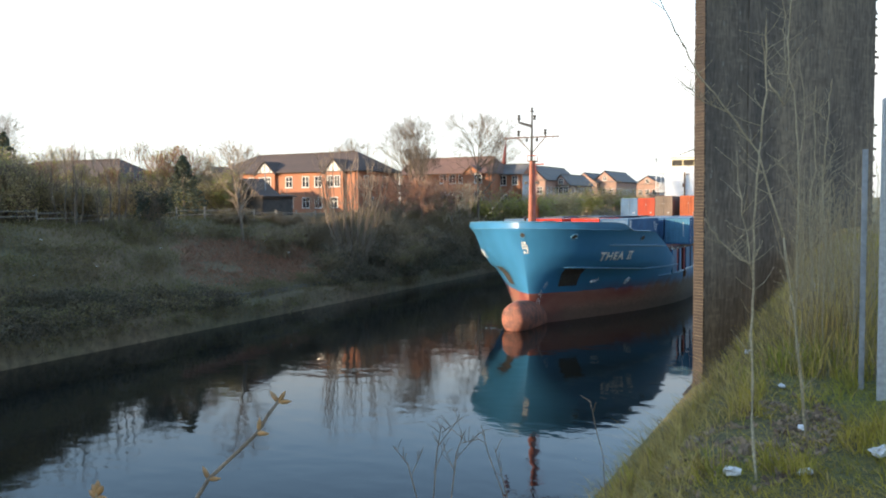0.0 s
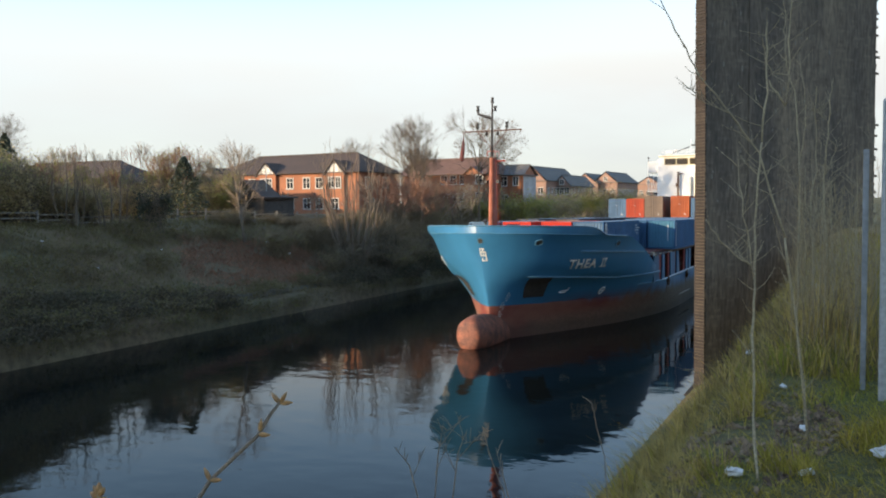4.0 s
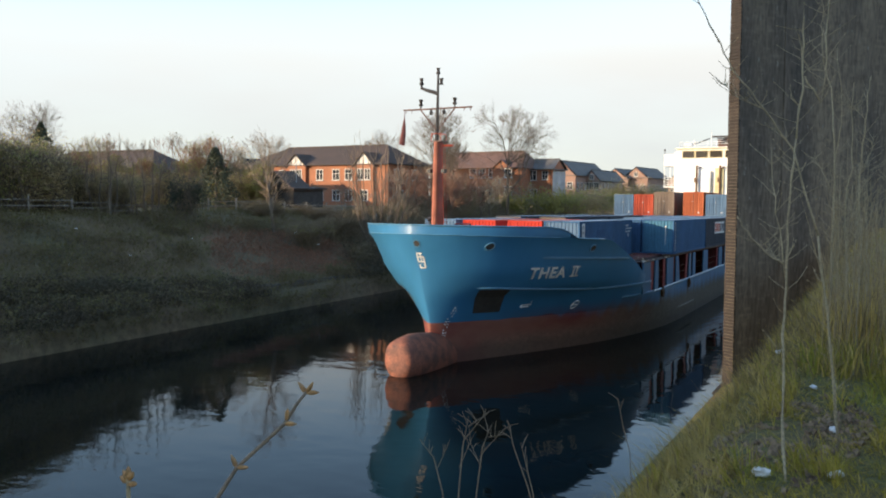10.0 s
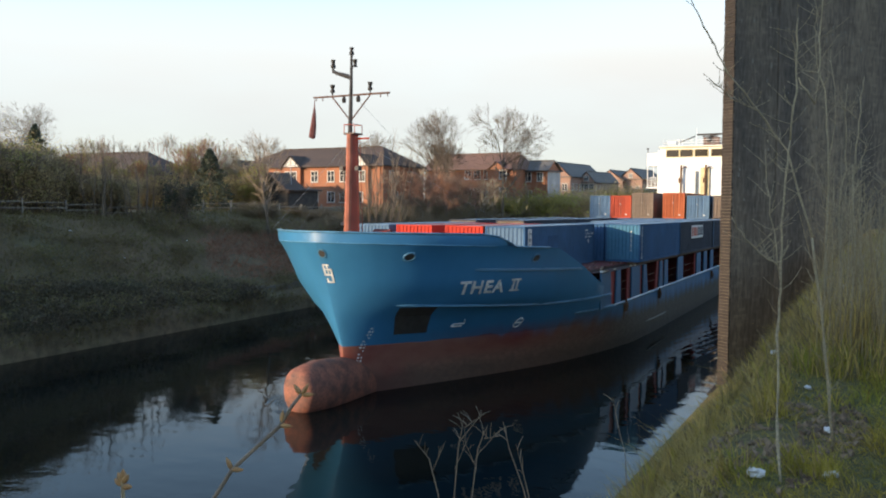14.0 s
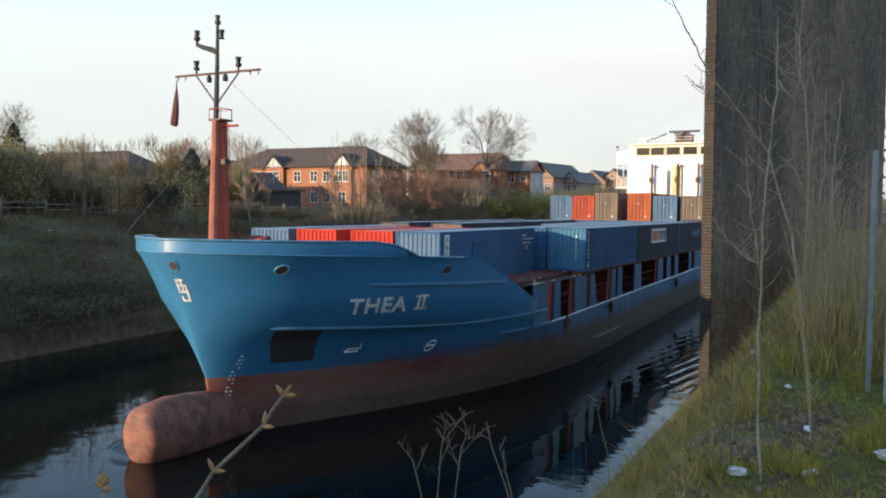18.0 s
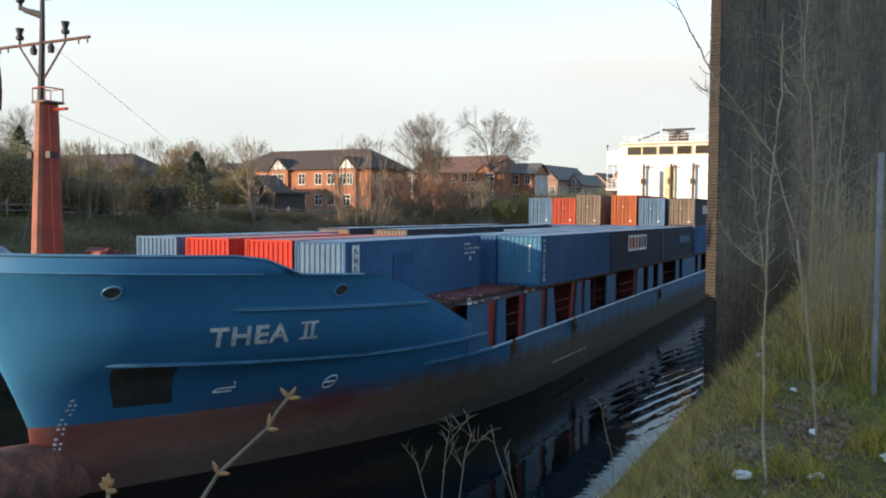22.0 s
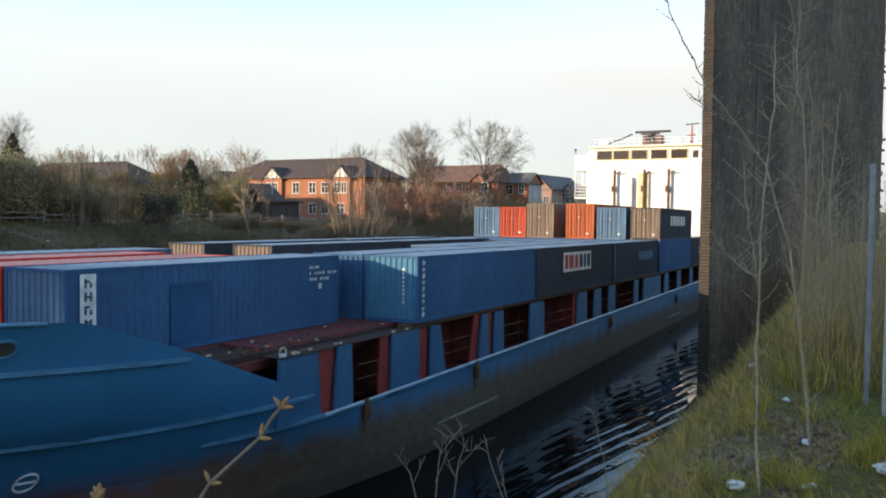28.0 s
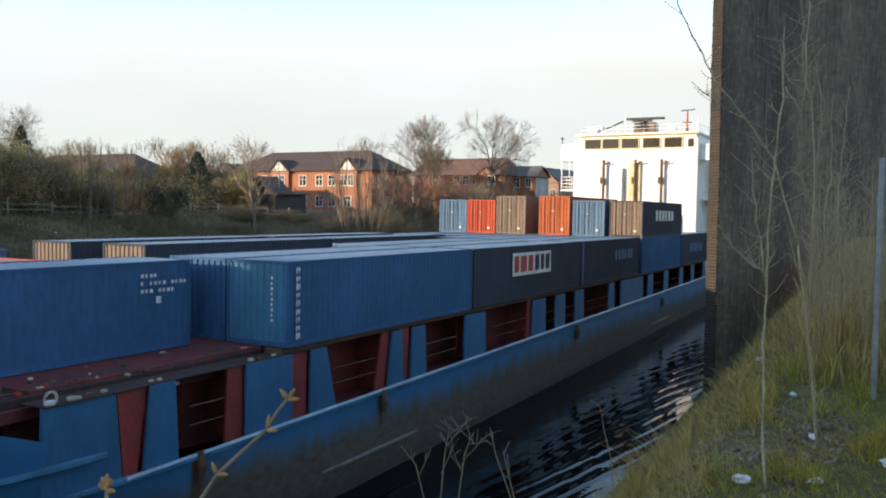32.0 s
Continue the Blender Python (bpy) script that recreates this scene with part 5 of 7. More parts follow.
SIDE_PANELS = [(4.66, 6.56, 4.6, 6.75, 0), (6.62, 7.50, 6.8, 7.2, 1), (7.52, 8.30, 7.3, 8.42, 0), (10.3, 10.88, 10.2, 10.9, 1), (10.9, 12.93, 10.9, 12.95, 0), (12.97, 13.8, 13.0, 13.7, 1),
               (13.84, 14.62, 13.8, 15.2, 0), (18.05, 18.55, 17.6, 18.2, 1), (18.6, 19.25, 18.3, 19.4, 0), (19.3, 19.95, 19.45, 19.8, 1), (20.0, 20.95, 19.9, 21.1, 0), (24.4, 26.3, 24.3, 26.4, 0),
               (31.4, 31.8, 31.2, 31.6, 1), (31.85, 33.5, 31.7, 33.6, 0), (35.0, 36.4, 34.9, 36.5, 0), (38.1, 39.5, 38.0, 39.6, 0), (44.4, 45.5, 44.3, 45.6, 0), (47.0, 52.4, 46.9, 52.5, 0), (53.8, 55.2, 53.7, 55.3, 0),
               (58.6, 60.0, 58.5, 60.1, 0), (63.9, 65.2, 63.8, 65.3, 0), (68.4, 69.6, 68.3, 69.7, 0), (73.4, 74.6, 73.3, 74.7, 0)]
build_ship()


# ---------------------------------------------------------------- containers
def corrugated(length, z0, z1, pitch=0.28, depth=0.024):
    """A corrugated sheet along x, looking to -y, from z0 to z1."""
    bm = bmesh.new()
    n = max(2, round(length / pitch))
    p = length / n
    pts = []
    for k in range(n):
        pts += [(k * p, 0), (k * p + 0.36 * p, 0), (k * p + 0.5 * p, depth), (k * p + 0.86 * p, depth)]
    pts.append((length, 0))
    lo = [bm.verts.new((x, y, z0)) for x, y in pts]
    hi = [bm.verts.new((x, y, z1)) for x, y in pts]
    for k in range(len(pts) - 1):
        bm.faces.new((lo[k], lo[k + 1], hi[k + 1], hi[k]))
    return bm


CONT_CACHE = {}


def container_meshes(length, height):
    key = (length, height)
    if key not in CONT_CACHE:
        W = 2.438
        fr = bmesh.new()
        for x in (0, W - 0.10):
            for y in (0, length - 0.10):
                add_box(fr, x, x + 0.10, y, y + 0.10, 0.118, height - 0.118)
            add_box(fr, x + 0.02, x + 0.08, 0.178, length - 0.178, 0, 0.14)
            add_box(fr, x + 0.02, x + 0.08, 0.178, length - 0.178, height - 0.07, height)
        for y in (0.02, length - 0.08):
            add_box(fr, 0.178, W - 0.178, y, y + 0.06, 0, 0.14)
            add_box(fr, 0.178, W - 0.178, y, y + 0.06, height - 0.09, height)
        cs = box(0, 0.178, 0, 0.178, 0, 0.118, 0.012)
        side = corrugated(length - 0.2, 0.13, height - 0.06)
        end = corrugated(W - 0.2, 0.13, height - 0.08, 0.25, 0.045)
        roof = bmesh.new()
        n = max(4, round(length / 0.6))
        pr = []
        for k in range(n):
            p = (length - 0.2) / n
            pr += [(0.1 + k * p, 0), (0.1 + k * p + 0.6 * p, 0), (0.1 + k * p + 0.7 * p, -0.02), (0.1 + k * p + 0.9 * p, -0.02)]
        pr.append((length - 0.1, 0))
        a = [roof.verts.new((0.07, y, height - 0.012 + z)) for y, z in pr]
        b = [roof.verts.new((W - 0.07, y, height - 0.012 + z)) for y, z in pr]
        for k in range(len(pr) - 1):
            roof.faces.new((a[k], b[k], b[k + 1], a[k + 1]))
        CONT_CACHE[key] = [mesh_of(nm, bm) for nm, bm in (("frame", fr), ("corner_fitting", cs), ("side_wall", side), ("end_wall", end), ("roof", roof))]
    return CONT_CACHE[key]


def painted(me, m):
    """The mesh in a paint of its own, made once."""
    key = (me.name, m.name)
    if key not in CONT_CACHE:
        c = me.copy()
        c.materials.clear()
        c.materials.append(m)
        CONT_CACHE[key] = c
    return CONT_CACHE[key]


RIDERS, AFLOAT = [], []
AFLOAT.append(thing("wake", "ripples of dark water along the ship's side", "wake", data=wake_mesh()))
AFLOAT.append(thing("bow_wave", "small curl of broken water at the bulb", "bow wave", data=splash_mesh()))


def container(x, y, z, length, paint, words, height=2.59, roof=None, gear=None, ends=None):
    """A freight container; x is its port edge, y its forward end."""
    W = 2.438
    fr, cs, sd, en, rf = container_meshes(length, height)
    box_ = thing("shipping_container", words, "shipping container", group="containers on deck")
    part("frame", painted(fr, paint), None, box_)
    for cx in (-0.003, W - 0.175):
        for cy in (-0.003, length - 0.175):
            for cz in (0, height - 0.118):
                part("corner_fitting", painted(cs, gear or paint), None, box_, at=Matrix.Translation((cx, cy, cz)))
    part("side_wall", painted(sd, paint), None, box_, at=Matrix.Translation((W - 0.03, 0.1, 0)) @ Matrix.Rotation(math.pi / 2, 4, "Z"))
    part("side_wall", painted(sd, paint), None, box_, at=Matrix.Translation((0.03, length - 0.1, 0)) @ Matrix.Rotation(-math.pi / 2, 4, "Z"))
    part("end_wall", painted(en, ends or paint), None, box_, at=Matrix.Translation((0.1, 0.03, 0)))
    part("end_wall", painted(en, paint), None, box_, at=Matrix.Translation((W - 0.1, length - 0.03, 0)) @ Matrix.Rotation(math.pi, 4, "Z"))
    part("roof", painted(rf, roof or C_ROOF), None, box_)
    RIDERS.append((box_, Matrix.Translation((x - W, y, z))))
    return box_


def door_gear(owner, paint, height):
    """Locking rods with handles and small plates on the forward doors."""
    for x in (0.42, 0.86, 1.58, 2.02):
        rod = part("locking_rod", tube([(x, -0.02, 0.10), (x, -0.02, height - 0.12)], 0.019, 6), paint, owner)
        part("rod_handle", box(x, x + 0.30, -0.05, -0.03, 1.05, 1.09), paint, rod)
        for z in (0.22, height * 0.5, height - 0.3):
            part("rod_bracket", box(x - 0.05, x + 0.05, -0.025, 0.02, z, z + 0.07), paint, rod)
    part("plate", box(1.78, 1.98, -0.012, -0.002, 0.34, 0.48), LETTER, owner, "white data plate")
    part("plate", box(1.10, 1.18, -0.012, -0.002, height * 0.6, height * 0.6 + 0.10), LETTER, owner, "white data plate")
    part("door_seam", box(1.20, 1.235, -0.006, 0.03, 0.13, height - 0.09), DARK, owner)


def sign(owner, y, z, w, h, bars, name="sign_bar"):
    """Flat bars on the port side of a container at y, z; bars as (dy, dz, w, h, material)."""
    for dy, dz, bw, bh, m in bars:
        part(name, box(2.438 + 0.012, 2.438 + 0.022, y + dy, y + dy + bw, z + dz, z + dz + bh), m, owner)


def frame_marks(n, step, w, h, m=None):
    """A row of plain blocks the size of letters, as bars for sign()."""
    return [(k * step, 0, w * (1.0 if k % 3 else 0.8), h, m or C_LBLUE) for k in range(n)]


# red paled to pink: the sky's reflection on the roof is in the colour
C_RED_ROOF = mat("sky_sheen_red_roof", (0.36, 0.13, 0.11), 0.5, 0, 0.2, 0.7, 7, 0.1, (0.26, 0.12, 0.105), 0.5)
C_PATCH = mat("repaint_blue", (0.025, 0.099, 0.220), 0.8, 0, 0.1, 0.5, 6, 0.05, spec=0.25)
Z1, Z2 = 5.16, 7.75
# forward end in a paler, greyer blue than the sides, as it looks sunlit
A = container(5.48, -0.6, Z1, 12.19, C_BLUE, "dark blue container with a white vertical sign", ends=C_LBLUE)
part("sign_board", box(2.445, 2.458, 0.45, 0.95, 0.55, 2.45), LETTER, A, "white vertical sign board")
for k in range(5):
    for dy, dz, bw, bh in ((0, 0, 0.07, 0.25), (0.17, 0, 0.07, 0.25 if k % 2 else 0.14), (0.07, 0.09 + 0.05 * (k % 3), 0.10, 0.06)):
        part("sign_mark", box(2.458, 2.462, 0.58 + dy, 0.58 + dy + bw, 0.64 + 0.36 * k + dz, 0.64 + 0.36 * k + dz + bh), C_NAVY, A)
sign(A, 10.3, 1.70, 0, 0, [(0.16 * j, 0.22 * r, 0.10 - 0.03 * ((j + r) % 2), 0.10, LETTER) for r in range(3) for j in range((8, 11, 5)[r]) if (j + 2 * r) % 5 != 3] + [(0.55, -0.32, 0.18, 0.2, LETTER)])
part("repair_panel", box(2.426, 2.4345, 3.6, 5.3, 0.14, 2.0), C_PATCH, A, "darker repainted panel")
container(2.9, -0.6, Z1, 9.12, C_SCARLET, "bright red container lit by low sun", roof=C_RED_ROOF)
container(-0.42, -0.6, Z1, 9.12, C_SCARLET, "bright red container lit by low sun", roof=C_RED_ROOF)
container(-3.4, -0.6, Z1, 12.19, C_LBLUE, "faded blue container in the front row")
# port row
# forward end lighter than the sides: sunlight put into its paint
B = container(8.37, 12.66, Z1, 12.19, C_BLUE, "blue container overhanging the side deck", ends=C_LIT_TEAL)
for k in range(9):
    for j, dy in enumerate((0.0, 0.11)):
        part("number_mark", box(2.45, 2.46, 0.36 + dy, 0.43 + dy - 0.02 * (k % 3), 0.22 + 0.25 * k + 0.03 * j, 0.42 + 0.25 * k - 0.04 * (k % 2)), LETTER, B)
    part("number_mark", box(2.45, 2.46, 0.36, 0.54, 0.32 + 0.25 * k, 0.355 + 0.25 * k), LETTER, B)
    part("number_mark", box(1.77, 1.86 - 0.03 * (k % 2), -0.012, -0.004, 0.75 + 0.16 * k, 0.84 + 0.16 * k), LETTER, B)
C = container(8.37, 25.05, Z1, 13.72, C_NAVY, "dark navy container with a white and red sign panel")
part("sign_board", box(2.452, 2.462, 4.0, 8.9, 1.15, 2.25), LETTER, C, "white sign panel with red and dark blocks")
for y, w, m in ((4.2, 0.55, C_RED), (4.95, 0.75, C_RED), (5.9, 0.6, C_RED), (6.75, 0.55, C_NAVY), (7.5, 0.45, C_NAVY), (8.15, 0.55, C_NAVY)):
    part("sign_block", box(2.462, 2.468, y, y + w, 1.32, 2.10), m, C)
D = container(8.37, 38.95, Z1, 12.19, C_NAVY, "dark navy container with a pale sign")
sign(D, 6.4, 1.25, 0, 0, frame_marks(6, 0.68, 0.5, 0.62))
part("pale_post", box(2.44, 2.47, 0.05, 0.2, 0.1, 2.5), C_LBLUE, D)
container(8.37, 51.78, Z1, 12.19, C_BLUE, "deep blue container below the upper tier")
F = container(8.37, 64.1, Z1, 12.19, C_NAVY, "dark navy container aft")
sign(F, 3.4, 1.0, 0, 0, frame_marks(6, 0.9, 0.62, 0.75))
# inner rows, of which the roofs show
rng_c = random.Random(11)
for bay, (y, ln) in enumerate(((12.72, 12.19), (25.1, 12.19), (39.0, 12.19), (51.8, 12.19), (64.1, 12.19))):
    for col, x in enumerate((5.80, 3.22, 0.64)):
        if bay == 0 and col or bay == 1 and col == 2:
            continue
        container(x, y + rng_c.uniform(-0.05, 0.1), Z1, ln, (C_BLUE, C_NAVY, C_LBLUE)[(bay + col) % 3], "container in the inner rows with pale roof")
container(-1.55, 16.1, Z1, 12.19, C_NAVY, "dark container with a tan corrugated end", height=2.69, ends=C_TAN)
container(-5.55, 15.8, Z1, 12.19, C_NAVY, "dark container with a tan corrugated end", height=2.69, ends=C_TAN)
for y, ln in ((28.5, 12.19),):
    for x in (-1.55, -5.55):
        container(x, y, Z1, ln, C_NAVY, "dark navy container in the inner rows", height=2.69)
for x in (-1.95, -4.75):
    for y in (40.9, 53.2, 65.5):
        container(x - 0.3, y, Z1, 12.19 if y < 65 else 9.12, C_BLUE, "container in the inner rows with pale roof")
# upper tier
for x, paint, words, hgt in ((-5.70, C_LBLUE, "light blue container on the upper tier", 2.59), (-3.20, C_RED, "red container on the upper tier", 2.59),
                             (-0.66, C_TAN, "grey-brown tall container on the upper tier", 2.896), (2.88, C_ORANGE, "orange tall container on the upper tier", 2.896),
                             (5.56, C_LBLUE, "light blue container on the upper tier", 2.59)):
    door_gear(container(x, 51.78, Z2, 12.19, paint, words, height=hgt), paint, hgt)
E_ = container(8.37, 51.78, Z2, 12.19, C_NAVY, "dark container with a brown end wall and pale sign", gear=C_TAN)
for ch in E_.children:
    if ch.name.startswith("end_wall"):
        ch.data = painted(container_meshes(12.19, 2.59)[3], C_TAN)
door_gear(E_, C_TAN, 2.59)
sign(E_, 3.6, 1.15, 0, 0, frame_marks(6, 0.95, 0.68, 0.8, LETTER))


# ---------------------------------------------------------------- plants of the far bank
class Sticks:
    """Gathers tapered sticks and leaf faces quickly, and makes one mesh of them."""

    def __init__(self):
        self.v, self.f = [], []

    def stick(self, a, b, ra, rb, sides=3):
        d = (b - a).normalized()
        u = d.cross(Vector((0.31, 0.2, 0.93)))
        u = u.normalized() if u.length > 1e-3 else Vector((1, 0, 0))
        w = d.cross(u)
        n = len(self.v)
        for p, r in ((a, ra), (b, rb)):
            for k in range(sides):
                t = 2 * math.pi * k / sides
                self.v.append(p + r * (math.cos(t) * u + math.sin(t) * w))
        for k in range(sides):
            j = (k + 1) % sides
            self.f.append((n + k, n + j, n + sides + j, n + sides + k))

    def leaf(self, p, size, rng):
        a = Vector((rng.gauss(0, 1), rng.gauss(0, 1), rng.gauss(0, 0.7))).normalized() * size
        b = a.cross(Vector((rng.gauss(0, 1), rng.gauss(0, 1), rng.gauss(0, 1)))).normalized() * size * 0.6
        n = len(self.v)
        self.v += [p - a, p + b * 0.8, p + a, p - b]
        self.f.append((n, n + 1, n + 2, n + 3))

    def blade(self, p, lean, h, w, rng):
        t = rng.uniform(0, math.tau)
        s = Vector((math.cos(t), math.sin(t), 0)) * w
        n = len(self.v)
        m = p + lean * 0.35 + Vector((0, 0, h * 0.6))
        self.v += [p - s, p + s, m + s * 0.7, m - s * 0.7, p + lean + Vector((0, 0, h))]
        self.f += [(n, n + 1, n + 2, n + 3), (n + 3, n + 2, n + 4)]

    def mesh(self, name, *mats):
        me = bpy.data.meshes.new(name)
        me.from_pydata([tuple(p) for p in self.v], [], self.f)
        for m in mats:
            me.materials.append(m)
        return me


def grow(S, p, d, length, r, level, rng, spread=0.7, lift=0.15, tips=None, thin=0.008):
    """A limb that forks into thinner limbs, down to twigs."""
    n = 3
    q = p
    for k in range(n):
        d = (d + Vector((rng.gauss(0, 0.13), rng.gauss(0, 0.13), rng.gauss(0, 0.06) + lift * 0.10))).normalized()
        q2 = q + d * (length / n)
        r2 = max(thin, r * 0.84)
        S.stick(q, q2, r, r2, 5 if r > 0.07 else 3)
        if level > 0 and (k or level > 2):
            a = rng.uniform(0, math.tau)
            side = d.cross(Vector((math.cos(a), math.sin(a), 0.3))).normalized()
            dd = (d + side * spread * rng.uniform(0.7, 1.3) + Vector((0, 0, lift))).normalized()
            grow(S, q2, dd, length * rng.uniform(0.55, 0.85), max(thin, r2 * 0.6), level - 1, rng, spread, lift, tips, thin)
        q, r = q2, r2
    if level > 0:
        for s in (-1, 1):
            a = rng.uniform(0, math.tau)
            side = d.cross(Vector((math.cos(a), math.sin(a), 0.3))).normalized() * s
            dd = (d + side * spread * rng.uniform(0.3, 0.8) + Vector((0, 0, lift))).normalized()
            grow(S, q, dd, length * rng.uniform(0.6, 0.8), max(thin, r * 0.75), level - 1, rng, spread, lift, tips, thin)
    elif tips is not None:
        tips.append(q)


def bare_tree(x, y, z, height, label, seed, spread=0.6, lift=0.25, mat_=None, leaves=0, trunk_r=None, levels=4, wide=1.0, thin=0.016):
    rng = random.Random(seed)
    t = thing("tree", label, "tree", Matrix.Translation((x, y, z)))
    r = trunk_r or height * 0.015
    T, S = Sticks(), Sticks()
    tips = []
    q, d = Vector((0, 0, -0.5)), Vector((0, 0, 1))
    seg = height * 0.42 / 4
    for k in range(4):
        d = (d + Vector((rng.gauss(0, 0.05), rng.gauss(0, 0.05), 0))).normalized()
        q2 = q + d * seg
        T.stick(q, q2, r * (1 - 0.12 * k), r * (0.88 - 0.12 * k), 8)
        if k > 0:
            for _ in range(2):
                a = rng.uniform(0, math.tau)
                dd = (Vector((math.cos(a), math.sin(a), 0)) * spread + Vector((0, 0, 0.6))).normalized()
                grow(S, q2, dd, height * 0.17, r * 0.40, levels - 2, rng, spread, lift, tips, thin)
        q = q2
    for j in range(4):
        a = j * 1.6 + rng.uniform(-0.4, 0.4)
        dd = (Vector((math.cos(a), math.sin(a), 0)) * spread * 0.55 + Vector((0, 0, 1))).normalized()
        grow(S, q, dd, height * 0.20, r * 0.5, levels - 1, rng, spread, lift, tips, thin)
    k = height / max(v.z for v in S.v)
    for arr in (S, T):
        arr.v = [Vector((v.x * k * wide, v.y * k * wide, v.z * k)) for v in arr.v]
    part("trunk", T.mesh("trunk", BARK), None, t)
    part("crown", S.mesh("crown", mat_ or BARK), None, t, "bare twiggy crown")
    if leaves:
        L = Sticks()
        for tip in tips:
            for _ in range(leaves):
                L.leaf(tip * k + Vector((rng.gauss(0, 0.25), rng.gauss(0, 0.25), rng.gauss(0, 0.25))), rng.uniform(0.05, 0.11), rng)
        part("foliage", L.mesh("foliage", LEAF), None, t, "sparse young spring leaves")
    return t


def fan_tree(x, y, z, height, half, label, seed, stems=12):
    """A coppiced tree: many straight stems that rise from one stool and fan out into fine twigs."""
    rng = random.Random(seed)
    t = thing("tree", label, "tree", Matrix.Translation((x, y, z)))
    T, S = Sticks(), Sticks()
    for k in range(stems):
        a = math.tau * k / stems + rng.uniform(-0.3, 0.3)
        r = half * math.sqrt(rng.uniform(0.05, 1.0))
        foot = Vector((0.5 * math.cos(a), 0.5 * math.sin(a), -0.5))
        tip = Vector((r * math.cos(a), r * math.sin(a), height * rng.uniform(0.80, 1.0) * (1 - 0.10 * (r / half) ** 2)))
        p, r0 = foot, rng.uniform(0.07, 0.11)
        for j in range(1, 7):
            u = j / 6
            q = foot.lerp(tip, u) + Vector((math.cos(a), math.sin(a), 0)) * 0.15 * half * math.sin(math.pi * u) + Vector((rng.gauss(0, 0.10), rng.gauss(0, 0.10), 0))
            T.stick(p, q, r0 * (1.06 - 0.15 * (j - 1)), r0 * (1.06 - 0.15 * j), 5)
            if j > 2:
                for _ in range(2):
                    b = a + rng.gauss(0, 1.2)
                    d = Vector((0.45 * math.cos(b), 0.45 * math.sin(b), 1)).normalized()
                    grow(S, p.lerp(q, rng.random()), d, height * rng.uniform(0.06, 0.11), 0.020, 1, rng, 0.7, 0.25, None, 0.008)
            p = q
    part("stem", T.mesh("stem", BARK_DARK), None, t, "fan of straight bare stems")["kind"] = "stuff"
    part("crown", S.mesh("crown", TWIG_GREY), None, t, "fine bare twigs")
    return t


def bush(x, y, z, w, h, label, seed, leaf=None, n_leaf=900, stem=None, stems=70, shape=1.0, leaf_size=0.13):
    """A shrub: many stems from the ground, forked, with leaves or buds in an uneven crown."""
    rng = random.Random(seed)
    b = thing("bush", label, "bush", Matrix.Translation((x, y, z)))
    S, L = Sticks(), Sticks()
    lumps = [(rng.uniform(-0.5, 0.5), rng.uniform(-0.5, 0.5), rng.uniform(0.7, 1.0)) for _ in range(7)]
    for _ in range(stems):
        a, rr = rng.uniform(0, math.tau), math.sqrt(rng.random())
        p = Vector((math.cos(a) * rr * w * 0.35, math.sin(a) * rr * w * 0.35, -0.4))
        lump = rng.choice(lumps)
        tip = Vector((lump[0] * w + rng.gauss(0, 0.12) * w, lump[1] * w + rng.gauss(0, 0.12) * w, h * lump[2] * rng.uniform(0.5, 1.08)))
        mid = p.lerp(tip, 0.5) + Vector((rng.gauss(0, 0.06) * w, rng.gauss(0, 0.06) * w, 0.08 * h))
        S.stick(p, mid, 0.045, 0.025)
        S.stick(mid, tip, 0.025, 0.008)
        for _ in range(7):
            t = rng.uniform(0.25, 1.0)
            s = (p.lerp(mid, t * 2) if t < 0.5 else mid.lerp(tip, t * 2 - 1))
            e = s + Vector((rng.gauss(0, 0.13) * w, rng.gauss(0, 0.13) * w, rng.uniform(0.0, 0.22) * h))
            S.stick(s, e, 0.017, 0.009)
            for _ in range(2):
                g = s.lerp(e, rng.uniform(0.3, 1))
                S.stick(g, g + Vector((rng.gauss(0, 0.07) * w, rng.gauss(0, 0.07) * w, rng.uniform(0, 0.1) * h)), 0.011, 0.008)
    part("tangle", S.mesh("tangle", stem or TWIG), None, b)["kind"] = "stuff"
    if leaf is not None:
        for _ in range(n_leaf):
            lump = rng.choice(lumps)
            rr = abs(rng.gauss(0, 0.20))
            a, e = rng.uniform(0, math.tau), rng.uniform(-1, 1)
            p = Vector((lump[0] * w * 0.9 + rr * w * math.cos(a), lump[1] * w * 0.9 + rr * w * math.sin(a), h * lump[2] * 0.66 + rr * h * 1.1 * e))
            if p.z > 0.1:
                L.leaf(p, leaf_size * rng.uniform(0.6, 1.3), rng)
        part("foliage", L.mesh("foliage", leaf), None, b)["kind"] = "stuff"
    return b


def conifer(x, y, z, w, h, label, seed, leaf=0.13):
    rng = random.Random(seed)
    t = thing("evergreen_tree", label, "tree", Matrix.Translation((x, y, z)))
    part("trunk", tube([(0, 0, -0.5), (0, 0, h * 0.9)], [0.14, 0.03], 6), BARK, t)
    S = Sticks()
    for _ in range(3600):
        u = rng.random() ** 0.9
        zz = h * (0.06 + 0.94 * u)
        R = w / 2 * (1 - u) ** 0.78 * (0.85 + 0.5 * noise.noise((zz * 1.3, seed, 0))) + 0.08
        a, rr = rng.uniform(0, math.tau), math.sqrt(rng.uniform(0.2, 1))
        S.leaf(Vector((math.cos(a) * rr * R, math.sin(a) * rr * R, zz)), leaf * rng.uniform(0.6, 1.4), rng)
    part("crown", S.mesh("crown", LEAF_DARK), None, t, "dense dark green crown")["kind"] = "stuff"
    return t


